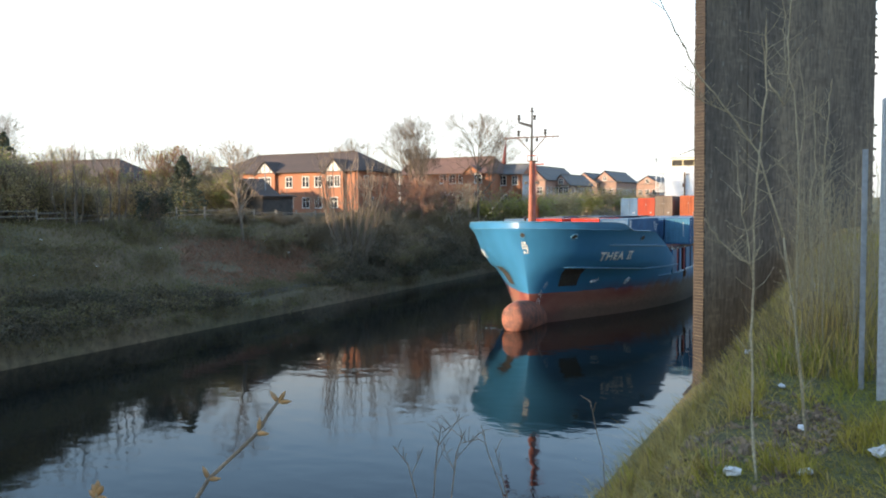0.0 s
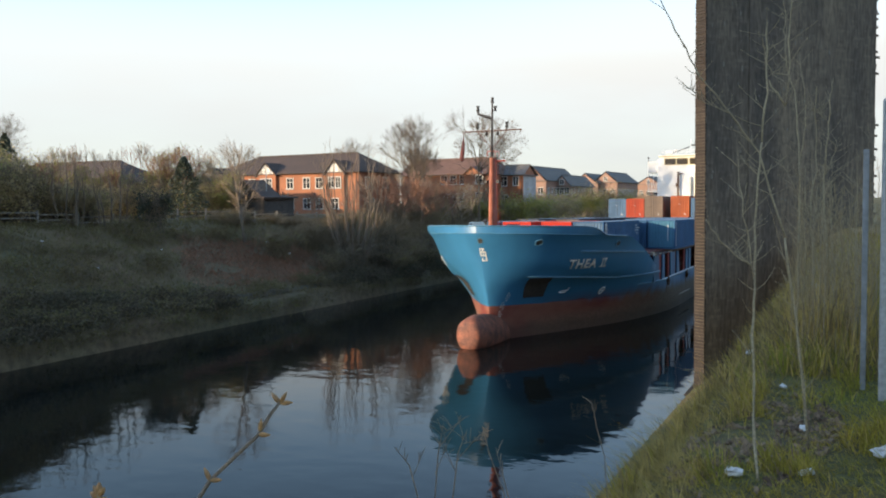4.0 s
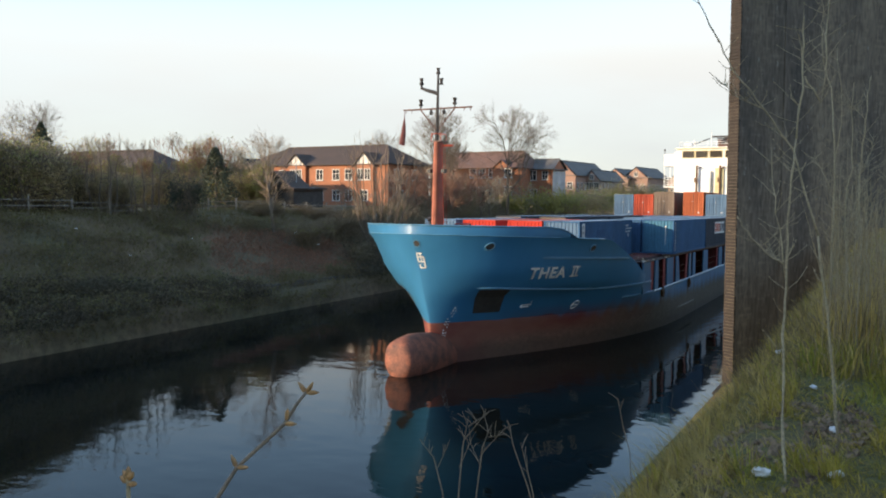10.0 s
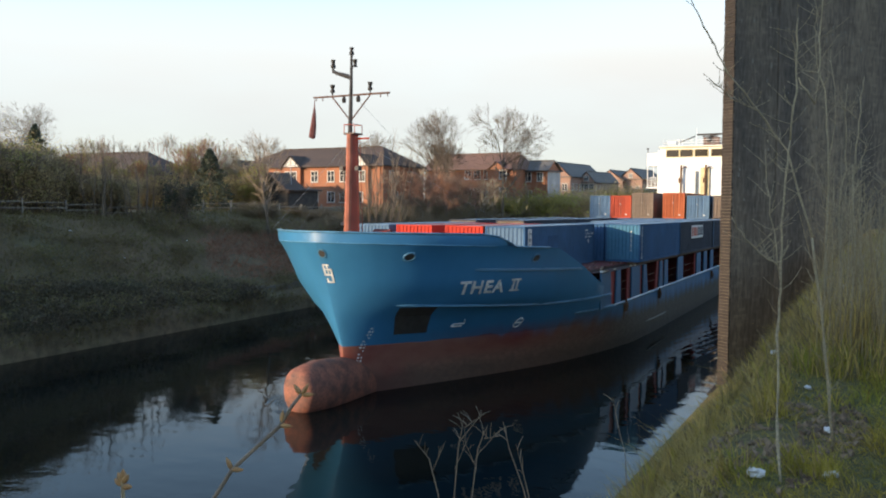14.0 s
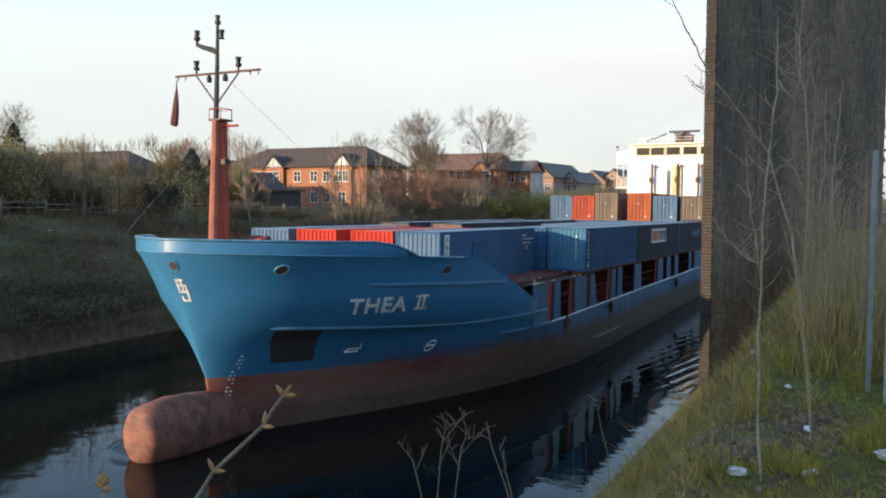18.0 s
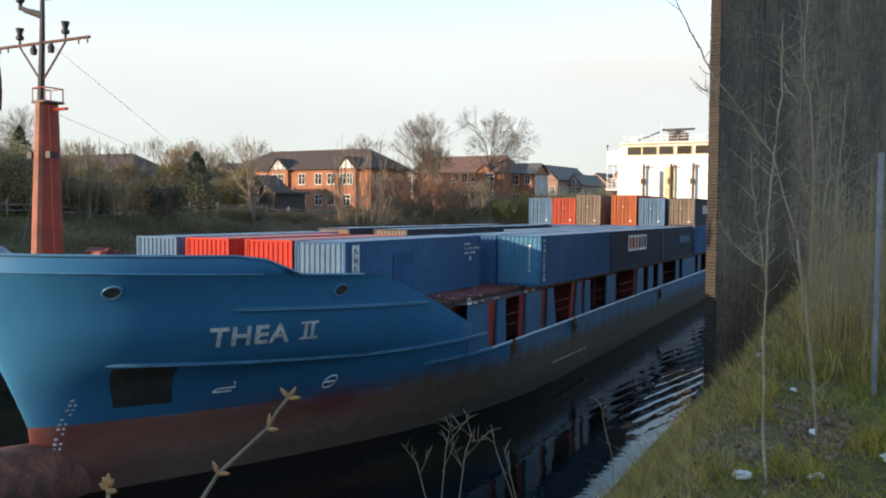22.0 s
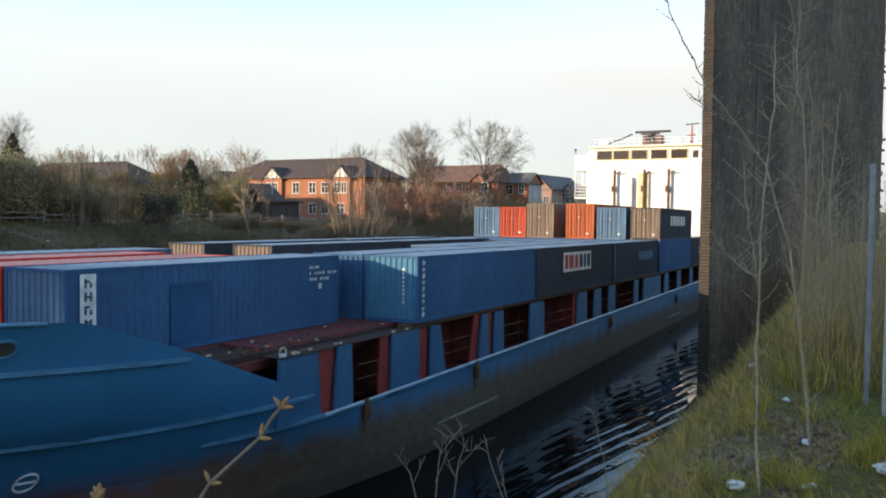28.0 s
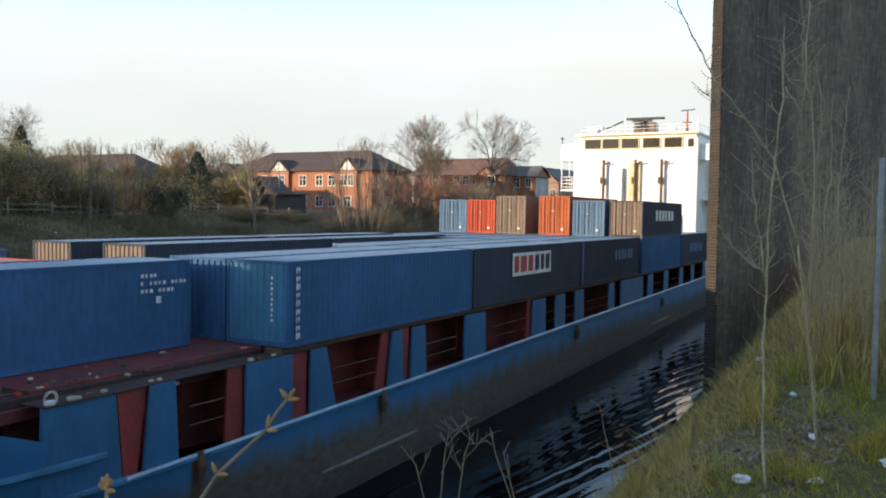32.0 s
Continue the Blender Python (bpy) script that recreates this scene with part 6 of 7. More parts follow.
def plant_far_bank():
    rng = random.Random(21)
    TOP = 8.2
    bare_tree(-53.2, 117.5, TOP - 1.5, 18.0, "tall bare tree before the brick terrace", 31, 0.95, 0.10, levels=5, wide=0.82, thin=0.013)
    bare_tree(-60.6, 108.5, TOP, 15.0, "tall bare tree beside the houses", 32, 0.8, 0.22, levels=5, wide=1.1, thin=0.010)
    bare_tree(-86.5, 62.0, TOP, 12.6, "bare rounded tree at the hedge", 33, 0.9, 0.15, levels=5, thin=0.008)
    bare_tree(-54.8, 64.5, 5.6, 10.9, "slender bare tree on the bank slope", 34, 0.6, 0.1, TWIG_GREY, thin=0.010)
    fan_tree(-48.6, 74.6, 2.4, 14.2, 4.8, "wide fan of bare stems on the canal bank", 35, 17)
    fan_tree(-51.8, 78.0, 4.0, 11.0, 3.6, "wide fan of bare stems on the canal bank", 36, 11)
    fan_tree(-60.2, 48.6, 7.2, 7.6, 1.7, "bare multi-stemmed tree at the fence", 37, 8)
    fan_tree(-58.4, 51.5, 6.6, 7.4, 1.5, "bare multi-stemmed tree at the fence", 38, 7)
    for k, (px, yy, hh) in enumerate(((-84.5, 130, 13.8), (-88, 130.5, 13.2), (-62.0, 112, 11.0), (-59.5, 109, 10.2), (-106, 125, 13.4), (-57.5, 107, 9.6))):
        bare_tree(px, yy, TOP, hh, "fan-shaped bare tree behind the house", 40 + k, 0.75, 0.15, levels=4, thin=0.014)
    for k in range(8):
        bare_tree(-52.6 + rng.uniform(-2.6, 2.4), 92 + 1.6 * k + rng.uniform(-1, 1), TOP - 1.6, rng.uniform(5.2, 7.6), "bare twiggy shrub tree beside the house", 50 + k, 0.8, 0.10, TWIG_RED, levels=4, thin=0.014)
    for k in range(10):
        bare_tree(-70.0 + 1.75 * k + rng.uniform(-0.7, 0.7), 92 + rng.uniform(-4, 3), TOP - 0.6, rng.uniform(2.6, 4.2) if k < 6 else rng.uniform(4.6, 6.4), "bare shrub tree before the house", 80 + k, 0.95, 0.02, (TWIG_RED, TWIG)[k % 2], levels=3, thin=0.014)
    for k in range(10):
        bare_tree(-51.5 + rng.uniform(-4, 0), 98 + 3.2 * k + rng.uniform(-1, 1), TOP - 3.0, rng.uniform(5.5, 9.0), "bare young tree on the canal bank", 70 + k, 0.75, 0.15, TWIG, levels=3)
    conifer(-82.2, 58.5, TOP, 6.6, 9.4, "small dark conifer at the hedge", 3)
    conifer(-64.2, 66.2, TOP - 0.2, 6.4, 6.8, "dark green conifer by the fence", 4)
    bush(-57.6, 55.4, 7.0, 3.0, 5.0, "low dark evergreen bush by the fence", 5, LEAF_DARK, 3200, BARK_DARK, 40, leaf_size=0.10)
    # unseen row of evergreens, added upstream to keep low sun off the near bank
    for j in range(12):
        conifer(-50.5 - 5.5 * (j % 2), -76 + 3.6 * j, TOP - 3.0 * (j % 2 == 0), 8.5, 22.5 + 2 * (j % 3), "unseen tall evergreen upstream, added to shade the near bank", 10 + j, 0.55)
    # hedge belt behind the fence
    def copies(kinds, rows):
        """Plant copies of a few bushes, turned and scaled; the first of each kind stands where it was built."""
        for j, (x, yy, z, w, h) in enumerate(rows):
            src, w0, h0 = kinds[j % len(kinds)]
            copy_thing(src, Matrix.Translation((x, yy, z)) @ Matrix.Rotation(rng.uniform(0, math.tau), 4, "Z") @ Matrix.Diagonal((w / w0, w / w0, h / h0, 1)))
    hedges = []
    for k in range(6):
        hedges.append((bush(-71 - 1.0 * k, 33 + 3 * k, TOP - 0.1, 5.0, 5.0, ("brown hawthorn hedge bush with opening buds", "olive green hedge bush in young leaf", "tangled brown hedge bush")[k % 3], 100 + k,
                            (LEAF_BROWN, LEAF_OLIVE, LEAF_BROWN)[k % 3], 9500, (BARK_DARK, TWIG_GREY)[k % 2], 90, leaf_size=0.095), 5.0, 5.0))
    rows = []
    for j in range(30):
        u = j / 29
        for row in range(2):
            x, yy = -63.2 - 2.2 * row + rng.uniform(-0.8, 0.8), 24 + 28.0 * u + rng.uniform(-0.8, 0.8)
            rows.append((x, yy, TOP - 0.1, rng.uniform(3.8, 5.2), (6.5 - 2.7 * smoothstep(0.55, 1.0, u)) * rng.uniform(0.80, 1.0)))
    for j in range(40):
        u = j / 39
        for row in range(2):
            x = -90 + 21.5 * u + rng.uniform(-0.8, 0.8)
            rows.append((x, 64 + 9.5 * u + 2.6 * row + rng.uniform(-0.8, 0.8), TOP - 0.2, rng.uniform(4.2, 5.6), rng.uniform(2.9, 4.2) + 0.5 * row))
    copies(hedges, rows)
    for j in range(34):
        u = rng.random()
        near = j % 4 == 0
        tall = j % 5 == 2
        x, yy = (-63.5 + rng.uniform(-2, 1), 26 + 27 * u) if near else (-88 + 22 * u, 67 + 9 * u + rng.uniform(-2, 2))
        bare_tree(x, yy, TOP - 0.2, rng.uniform(5.4, 7.0) if near else rng.uniform(8.0, 9.4) if tall else rng.uniform(4.6, 6.8), "thin hedge tree with yellow-green opening buds", 200 + j, 0.6, 0.3, (TWIG, TWIG_GREY, TWIG_RED)[j % 3], leaves=1 if tall else 1 + j % 2, levels=4, trunk_r=0.05 if near else 0.08, thin=0.012)
    for j in range(9):
        bare_tree(-87.5 + 2.1 * j + rng.uniform(-0.7, 0.7), 69.5 + 0.9 * j + rng.uniform(-1, 1), TOP - 0.2, rng.uniform(7.8, 9.8), "slender bare tree rising over the hedge", 260 + j, 0.5, 0.35, (TWIG_GREY, TWIG_RED, TWIG)[j % 3], levels=3, trunk_r=0.06, thin=0.012)
    for j, (x, yy, h) in enumerate(((-71.6, 79.5, 7.6), (-73.6, 78.0, 7.4), (-75.5, 77.0, 7.0), (-78.6, 76.0, 6.6))):
        bush(x, yy, TOP - 0.2, 4.6, h, "tall tan shrub in opening leaf", 150 + j, (LEAF_DULL, LEAF_BROWN)[j % 2], 1500, TWIG, 80, leaf_size=0.12)
    # green bushes further along
    for j, (x, yy, w, h) in enumerate(((-49.6, 126.5, 6, 5.2), (-49.0, 132.0, 6, 5.6), (-48.5, 138.0, 6, 5.4), (-52.0, 124.0, 7, 6.0), (-54.5, 121.5, 6, 5.2), (-53.4, 181, 9, 8.0), (-54.5, 176, 7, 6.0), (-52.6, 160, 7, 6.2), (-52.4, 150, 8, 6.0), (-50.5, 140, 6, 5.0), (-53, 200, 9, 7), (-53, 220, 9, 7))):
        bush(x, yy, 5.4, w, h, "spreading green bush in spring leaf", 300 + j, LEAF_OLIVE if j % 3 < 2 else LEAF_BROWN, 3200, TWIG, 50, leaf_size=0.20)
    # scrub on the slope
    scrubs = []
    for k in range(6):
        x, yy = -52.0 - k, 66.0 + 6 * k
        scrubs.append((bush(x, yy, ground_z(x, yy), 4.4, 3.0, "tangled brown scrub on the canal bank", 400 + k, BRAMBLE if k % 3 == 0 else None, 500, BRAMBLE_STEM, 75, leaf_size=0.10), 4.4, 3.0))
    rows = []
    for j in range(104):
        x, yy = -46.6 - 13.5 * rng.random(), 58 + 72 * rng.random()
        if (yy < 66 and rng.random() < 0.5) or math.hypot((x + 51.5) / 4.0, (yy - 64) / 11) < 1:
            continue
        rows.append((x, yy, ground_z(x, yy) - 0.15, rng.uniform(3.6, 5.6), rng.uniform(2.0, 3.6)))
    for j in range(26):
        x, yy = rng.uniform(-59, -50), rng.uniform(74, 84) if j % 2 else rng.uniform(84, 130)
        x = max(x, -57) if yy > 80 else x
        rows.append((x, yy, ground_z(x, yy) - 0.15, rng.uniform(4.0, 5.6), rng.uniform(1.8, 2.8) if yy < 84 else rng.uniform(2.4, 3.6)))
    for j in range(10):
        x, yy = rng.uniform(-54.5, -50.0), rng.uniform(85, 102)
        rows.append((x, yy, ground_z(x, yy) - 0.15, rng.uniform(3.6, 4.8), rng.uniform(2.6, 4.2)))
    S, L = Sticks(), Sticks()
    dark = []
    for j in range(80):
        yy = 17 + 34 * rng.random()
        x = -45.5 - (6.5 - 0.10 * (yy - 17)) * rng.random()
        dark.append((x, yy, ground_z(x, yy) - 0.15, rng.uniform(3.2, 4.8), rng.uniform(1.0, 1.7)))
    for j in range(46):
        x, yy = rng.uniform(-46.6, -45.3), 66 + 54 * rng.random()
        dark.append((x, yy, ground_z(x, yy) - 0.25, rng.uniform(3.0, 4.2), rng.uniform(1.2, 2.2)))
    for j in range(34):
        x, yy = rng.uniform(-50.0, -46.6), rng.uniform(69, 98)
        z = ground_z(x, yy) - 0.15
        dark.append((x, yy, z, rng.uniform(3.4, 4.8), max(1.5, 6.4 - z) * rng.uniform(0.85, 1.0)))
    for x, yy, z, w, h in dark:
        o = Vector((x, yy, z))
        for _ in range(26):
            p = Vector((rng.gauss(0, 0.2) * w, rng.gauss(0, 0.2) * w, -0.2))
            S.stick(o + p, o + p + Vector((rng.gauss(0, 0.15) * w, rng.gauss(0, 0.15) * w, h * rng.uniform(0.6, 1.05))), 0.016, 0.007)
        for _ in range(900):
            a, r = rng.uniform(0, math.tau), math.sqrt(rng.random())
            k = 0.8 + 0.5 * noise.noise((x + math.cos(a) * r, yy + math.sin(a) * r, 1.7))
            L.leaf(o + Vector((0.5 * w * r * math.cos(a), 0.5 * w * r * math.sin(a), h * k * math.sqrt(max(0.0, 1 - r * r)) * rng.uniform(0.15, 1.08))), rng.uniform(0.05, 0.12), rng)
    tagged(new("thicket_canes", S.mesh("thicket_canes", BARK_DARK)), "brown canes of the low thickets on the far bank", "bramble", kind="stuff")
    tagged(new("thicket_leaves", L.mesh("thicket_leaves", IVY)), "dull dark leaves of the low thickets on the far bank", "bramble", kind="stuff")
    copies(scrubs, [(x, yy, z, w, h * (0.5 if x < -54 and yy < 92 else 1.0)) for x, yy, z, w, h in rows])
    rows = []
    for j in range(130):
        x, yy = -46.0 - 14.5 * rng.random() ** 1.2, 20 + 46 * rng.random()
        if math.hypot((x + 51.5) / 4.0, (yy - 64) / 11) > 1:
            rows.append((x, yy, ground_z(x, yy) - 0.1, rng.uniform(2.6, 4.6), rng.uniform(0.6, 1.4)))
    y = 16.0
    while y < 112:
        rows.append((-45.35 + rng.uniform(-0.3, 0.25), y, 0.75 + rng.uniform(-0.2, 0.25), rng.uniform(2.0, 3.2), rng.uniform(0.7, 1.35)))
        y += rng.uniform(1.0, 2.3)
    S, L = Sticks(), Sticks()
    for x, yy, z, w, h in rows:
        o = Vector((x, yy, z))
        for _ in range(46):
            a = Vector((rng.gauss(0, 0.25) * w, rng.gauss(0, 0.25) * w, -0.2))
            m = a + Vector((rng.gauss(0, 0.14) * w, rng.gauss(0, 0.14) * w, h * rng.uniform(0.4, 1.0) + 0.2))
            e = m + Vector((rng.gauss(0, 0.20) * w, rng.gauss(0, 0.20) * w, h * rng.uniform(-0.6, 0.15)))
            S.stick(o + a, o + m, 0.013, 0.010)
            S.stick(o + m, o + e, 0.010, 0.006)
            for _ in range(9):
                q = (a if rng.random() < 0.3 else e).lerp(m, rng.random())
                L.leaf(o + q + Vector((rng.gauss(0, 0.10), rng.gauss(0, 0.10), rng.gauss(0, 0.08))), rng.uniform(0.05, 0.11), rng)
    tagged(new("bramble_canes", S.mesh("bramble_canes", BRAMBLE_STEM)), "arching brown bramble canes on the far bank", "bramble", kind="stuff")
    tagged(new("bramble_leaves", L.mesh("bramble_leaves", BRAMBLE)), "dull green and brown bramble leaves on the far bank", "bramble", kind="stuff")
    # rough grass and dead stems on the slope
    S, T = Sticks(), Sticks()
    for _ in range(36000):
        x, yy = rng.uniform(-62, -45.4), rng.uniform(24, 120) if rng.random() < 0.5 else rng.uniform(24, 78)
        c = noise.noise((x * 0.12, yy * 0.08, 5.0)) + 0.3 * noise.noise((x * 0.5, yy * 0.3, 6.0))
        dead = 1.2 - math.hypot((x + 51.5) / 4.5, (yy - 64) / 12)
        p = Vector((x, yy, ground_z(x, yy) - 0.03))
        lean = Vector((rng.gauss(0, 0.22), rng.gauss(0, 0.22), 0))
        (T if c + dead > 0.35 else S).blade(p, lean, rng.uniform(0.12, 0.5), rng.uniform(0.014, 0.034), rng)
    for _ in range(9000):
        a, r = rng.uniform(0, math.tau), rng.random() ** 0.6
        x, yy = -51.5 + 4.0 * r * math.cos(a), 64 + 11 * r * math.sin(a)
        if noise.noise((x * 0.35, yy * 0.2, 14.0)) > -0.15:
            T.blade(Vector((x, yy, ground_z(x, yy) - 0.02)), Vector((rng.gauss(0.1, 0.3), rng.gauss(0, 0.3), 0)), rng.uniform(0.08, 0.30), rng.uniform(0.02, 0.04), rng)
    tagged(new("bank_grass", S.mesh("bank_grass", GRASS_FAR)), "rough dull green grass on the far bank", "grass", kind="stuff")
    tagged(new("dead_bank_grass", T.mesh("dead_bank_grass", BRACKEN)), "flattened red-brown dead grass on the far bank", "grass", kind="stuff")
    # fence along the top
    fence = thing("fence", "weathered post and rail fence along the bank top", "fence")
    pm = mesh_of("post", box(-0.07, 0.07, -0.07, 0.07, -0.4, 1.35, 0.015), FENCE_WOOD)
    rm = mesh_of("rail", box(-0.02, 0.02, 0, 3.86, -0.035, 0.035, 0.008), FENCE_WOOD)
    y = 30.0
    while y < 92:
        part("post", pm, None, fence, at=pose(-60.4 + rng.uniform(-0.05, 0.05), y, ground_z(-60.4, y), rng.uniform(-2, 2), rng.uniform(-2, 2), 0))
        for h in (0.5, 0.95):
            part("rail", rm, None, fence, at=pose(-60.3, y, ground_z(-60.4, y) + h, rng.uniform(-0.6, 0.6), 0, 0))
        y += 3.9
    # litter caught on the slope
    for x, yy, z in ((-54.6, 76.9, 5.72), (-51.5, 67.2, 4.34), (-53.1, 66.9, 5.06), (-53.9, 66.9, 5.44), (-56.5, 43.0, 6.54), (-52.9, 45.1, 4.97), (-54.3, 53.0, 5.61), (-52.6, 39.4, 4.84), (-57.0, 79.2, 6.78)):
        crumple(x, yy, ground_z(x, yy) + (0.3 if yy > 60 else 0.14), rng.uniform(0.22, 0.34) if yy > 60 else rng.uniform(0.09, 0.14), rng, "piece of white litter caught on the bank")
    # street lamp before the house
    lamp = thing("street_lamp", "grey street lamp column before the house", "street lamp", Matrix.Translation((-63.2, 78.5, 7.8)))
    part("column", tube([(0, 0, -0.3), (0, 0, 5.6)], [0.09, 0.05], 8), STEEL, lamp)
    part("lantern", box(-0.15, 0.75, -0.12, 0.12, 5.55, 5.72, 0.03), STEEL, lamp)


def crumple(x, y, z, s, rng, label):
    bm = bmesh.new()
    bmesh.ops.create_icosphere(bm, subdivisions=2, radius=1.0)
    for v in bm.verts:
        k = 1 + 0.5 * noise.noise(v.co * 1.7 + Vector((x, y, z))) + 0.55 * noise.noise(v.co * 4.3 + Vector((y, x, z)))
        v.co = Vector((v.co.x * s * k, v.co.y * s * 0.7 * k, v.co.z * s * 0.45 * k))
    ob = thing("litter", label, "litter", pose(x, y, z + 0.1 * s, rng.uniform(-20, 20), rng.uniform(-20, 20), rng.uniform(0, 180)), data=mesh_of("litter", bm, LITTER))
    return ob


plant_far_bank()


# ---------------------------------------------------------------- near bank
def sapling(label, seed, limbs, twigs=6, z_min=8.0, twig_len=0.28):
    """A thin young tree from limbs: lists of points with a radius at either end."""
    rng = random.Random(seed)
    base = Vector(limbs[0][0][0])
    t = thing("sapling", label, "sapling", Matrix.Translation(base))
    for k, (pts, r0, r1) in enumerate(limbs):
        pts = [Vector(p) - base for p in pts]
        fine = []
        for a, b in zip(pts, pts[1:]):
            for j in range(4):
                fine.append(a.lerp(b, j / 4) + Vector((rng.gauss(0, 1), rng.gauss(0, 1), 0)) * 0.006)
        fine.append(pts[-1])
        n = len(fine)
        rad = [0.70 * (r0 + (r1 - r0) * i / (n - 1)) * (1.25 if i % 5 == 2 else 1.0) for i in range(n)]
        part("trunk" if k == 0 else "branch", tube(fine, rad, 7), PALE_TWIG, t, smooth=True)
        S = Sticks()
        for _ in range(twigs):
            i = rng.randrange(1, n - 1)
            p = fine[i]
            if p.z + base.z < z_min + 0.3:
                continue
            a = rng.uniform(0, math.tau)
            d = Vector((math.cos(a), math.sin(a), rng.uniform(0.2, 1.0))).normalized()
            q = p
            for j in range(3):
                d = (d + Vector((rng.gauss(0, 0.15), rng.gauss(0, 0.15), 0.1))).normalized()
                q2 = q + d * twig_len * rng.uniform(0.2, 0.5)
                S.stick(q, q2, 0.0024 - 0.0006 * j, 0.0019 - 0.0005 * j, 4)
                S.stick(q2, q2 + d * 0.014, 0.0036, 0.001, 4)
                q = q2
        if S.v:
            part("twig_spray", S.mesh("twig_spray", PALE_TWIG), None, t)["kind"] = "stuff"
    return t


def build_near_bank():
    rng = random.Random(77)
    sapling("slim bare sapling with pale bark and side branch", 1, [
        ([(-0.52, 5.05, 7.95), (-0.58, 5.36, 8.44), (-0.59, 5.39, 8.93), (-0.59, 5.41, 9.24), (-0.58, 5.44, 9.73), (-0.56, 5.48, 10.0)], 0.012, 0.008),
        ([(-0.59, 5.41, 9.24), (-0.68, 5.36, 9.29), (-0.78, 5.32, 9.40), (-0.86, 5.29, 9.53)], 0.009, 0.005),
        ([(-0.56, 5.48, 10.0), (-0.53, 5.50, 10.4), (-0.54, 5.52, 10.74)], 0.009, 0.006),
        ([(-0.53, 5.50, 10.38), (-0.43, 5.55, 10.22), (-0.41, 5.60, 10.75), (-0.42, 5.62, 11.2)], 0.007, 0.005),
        ([(-0.59, 5.41, 9.15), (-0.66, 5.45, 9.55), (-0.70, 5.47, 9.95)], 0.007, 0.003),
    ], 14, twig_len=0.15)
    sapling("bare sapling with a long leaning branch", 2, [
        ([(-0.30, 5.90, 8.0), (-0.36, 5.82, 8.8), (-0.44, 5.72, 9.40)], 0.013, 0.010),
        ([(-0.44, 5.72, 9.40), (-0.60, 5.68, 9.95), (-0.76, 5.61, 10.20), (-0.95, 5.53, 10.45), (-1.05, 5.49, 10.67), (-1.17, 5.45, 10.93), (-1.25, 5.43, 11.15)], 0.009, 0.004),
        ([(-0.76, 5.61, 10.20), (-0.92, 5.60, 10.28), (-1.02, 5.58, 10.38)], 0.006, 0.003),
    ], 18, twig_len=0.12)
    sapling("taller bare sapling with mossy trunk", 3, [
        ([(-0.60, 10.0, 7.83), (-0.64, 10.0, 8.34), (-0.62, 10.0, 9.03), (-0.62, 10.0, 9.66), (-0.63, 10.0, 10.28), (-0.69, 10.0, 10.84), (-0.78, 10.0, 11.15)], 0.020, 0.008),
        ([(-0.77, 10.0, 11.10), (-0.80, 10.0, 11.45), (-0.79, 10.0, 11.71), (-0.87, 10.0, 12.08), (-0.86, 10.0, 12.6)], 0.007, 0.004),
        ([(-0.76, 10.0, 11.02), (-0.90, 10.0, 11.05), (-0.99, 10.0, 11.20), (-1.02, 10.0, 11.42)], 0.009, 0.004),
        ([(-0.63, 10.0, 10.0), (-0.57, 10.0, 10.45), (-0.57, 10.0, 10.71), (-0.64, 10.0, 11.26)], 0.010, 0.004),
        ([(-0.62, 10.0, 9.66), (-0.75, 10.0, 9.95), (-0.86, 10.0, 10.10)], 0.006, 0.003),
    ], 16, twig_len=0.20)
    sapling("forked bare sapling in the thicket", 4, [
        ([(-0.50, 10.1, 7.95), (-0.47, 10.1, 8.91), (-0.51, 10.1, 9.23), (-0.51, 10.1, 9.66), (-0.46, 10.1, 9.95), (-0.48, 10.1, 10.58), (-0.47, 10.1, 10.89)], 0.018, 0.006),
        ([(-0.50, 10.1, 9.2), (-0.42, 10.1, 9.55), (-0.33, 10.1, 9.85)], 0.009, 0.004),
    ], 18, twig_len=0.22)
    sapling("slender bare sapling in the thicket", 5, [
        ([(-0.34, 10.0, 7.95), (-0.35, 10.0, 9.23), (-0.38, 10.0, 9.78), (-0.36, 10.0, 10.21), (-0.33, 10.0, 10.70), (-0.30, 10.0, 10.94)], 0.016, 0.006),
        ([(-0.37, 10.0, 9.9), (-0.28, 10.0, 10.15), (-0.24, 10.0, 10.30)], 0.007, 0.003),
        ([(-0.36, 10.0, 10.5), (-0.46, 10.0, 10.60), (-0.53, 10.0, 10.63)], 0.006, 0.003),
    ], 20, twig_len=0.20)
    for k in range(9):
        x, y = -0.66 + 0.075 * k + rng.uniform(-0.03, 0.03), 10.0 + rng.uniform(-0.5, 1.2)
        h = rng.uniform(1.5, 2.5) - 0.10 * k
        a = rng.gauss(0.03, 0.07)
        sapling("pale leaning stem of the bank thicket", 60 + k, [
            ([(x, y, ground_z(x, y) - 0.05), (x + 0.3 * a, y, 8.0 + h * 0.35), (x + a, y, 8.0 + h * 0.7), (x + 1.7 * a, y, 8.0 + h)], 0.012, 0.004)], 16, twig_len=0.24)
    for k in range(34):
        x, y = -0.05 + rng.uniform(-0.75, 0.45), rng.uniform(8.8, 17.5)
        x = min(x, 0.05 * y - 0.5)
        x = x * (0.8 + 0.02 * y)
        h = rng.uniform(0.9, 2.3)
        z = ground_z(x, y)
        a, b = rng.gauss(0, 0.10), rng.gauss(0, 0.10)
        sapling("thin dry sapling stem in the bank thicket", 30 + k, [
            ([(x, y, z - 0.05), (x + a * 0.3, y + b * 0.3, z + h * 0.35), (x + a * 0.9, y + b, z + h * 0.7), (x + a * 1.4, y + b * 1.6, z + h)], 0.008, 0.003)], 8, twig_len=0.28)
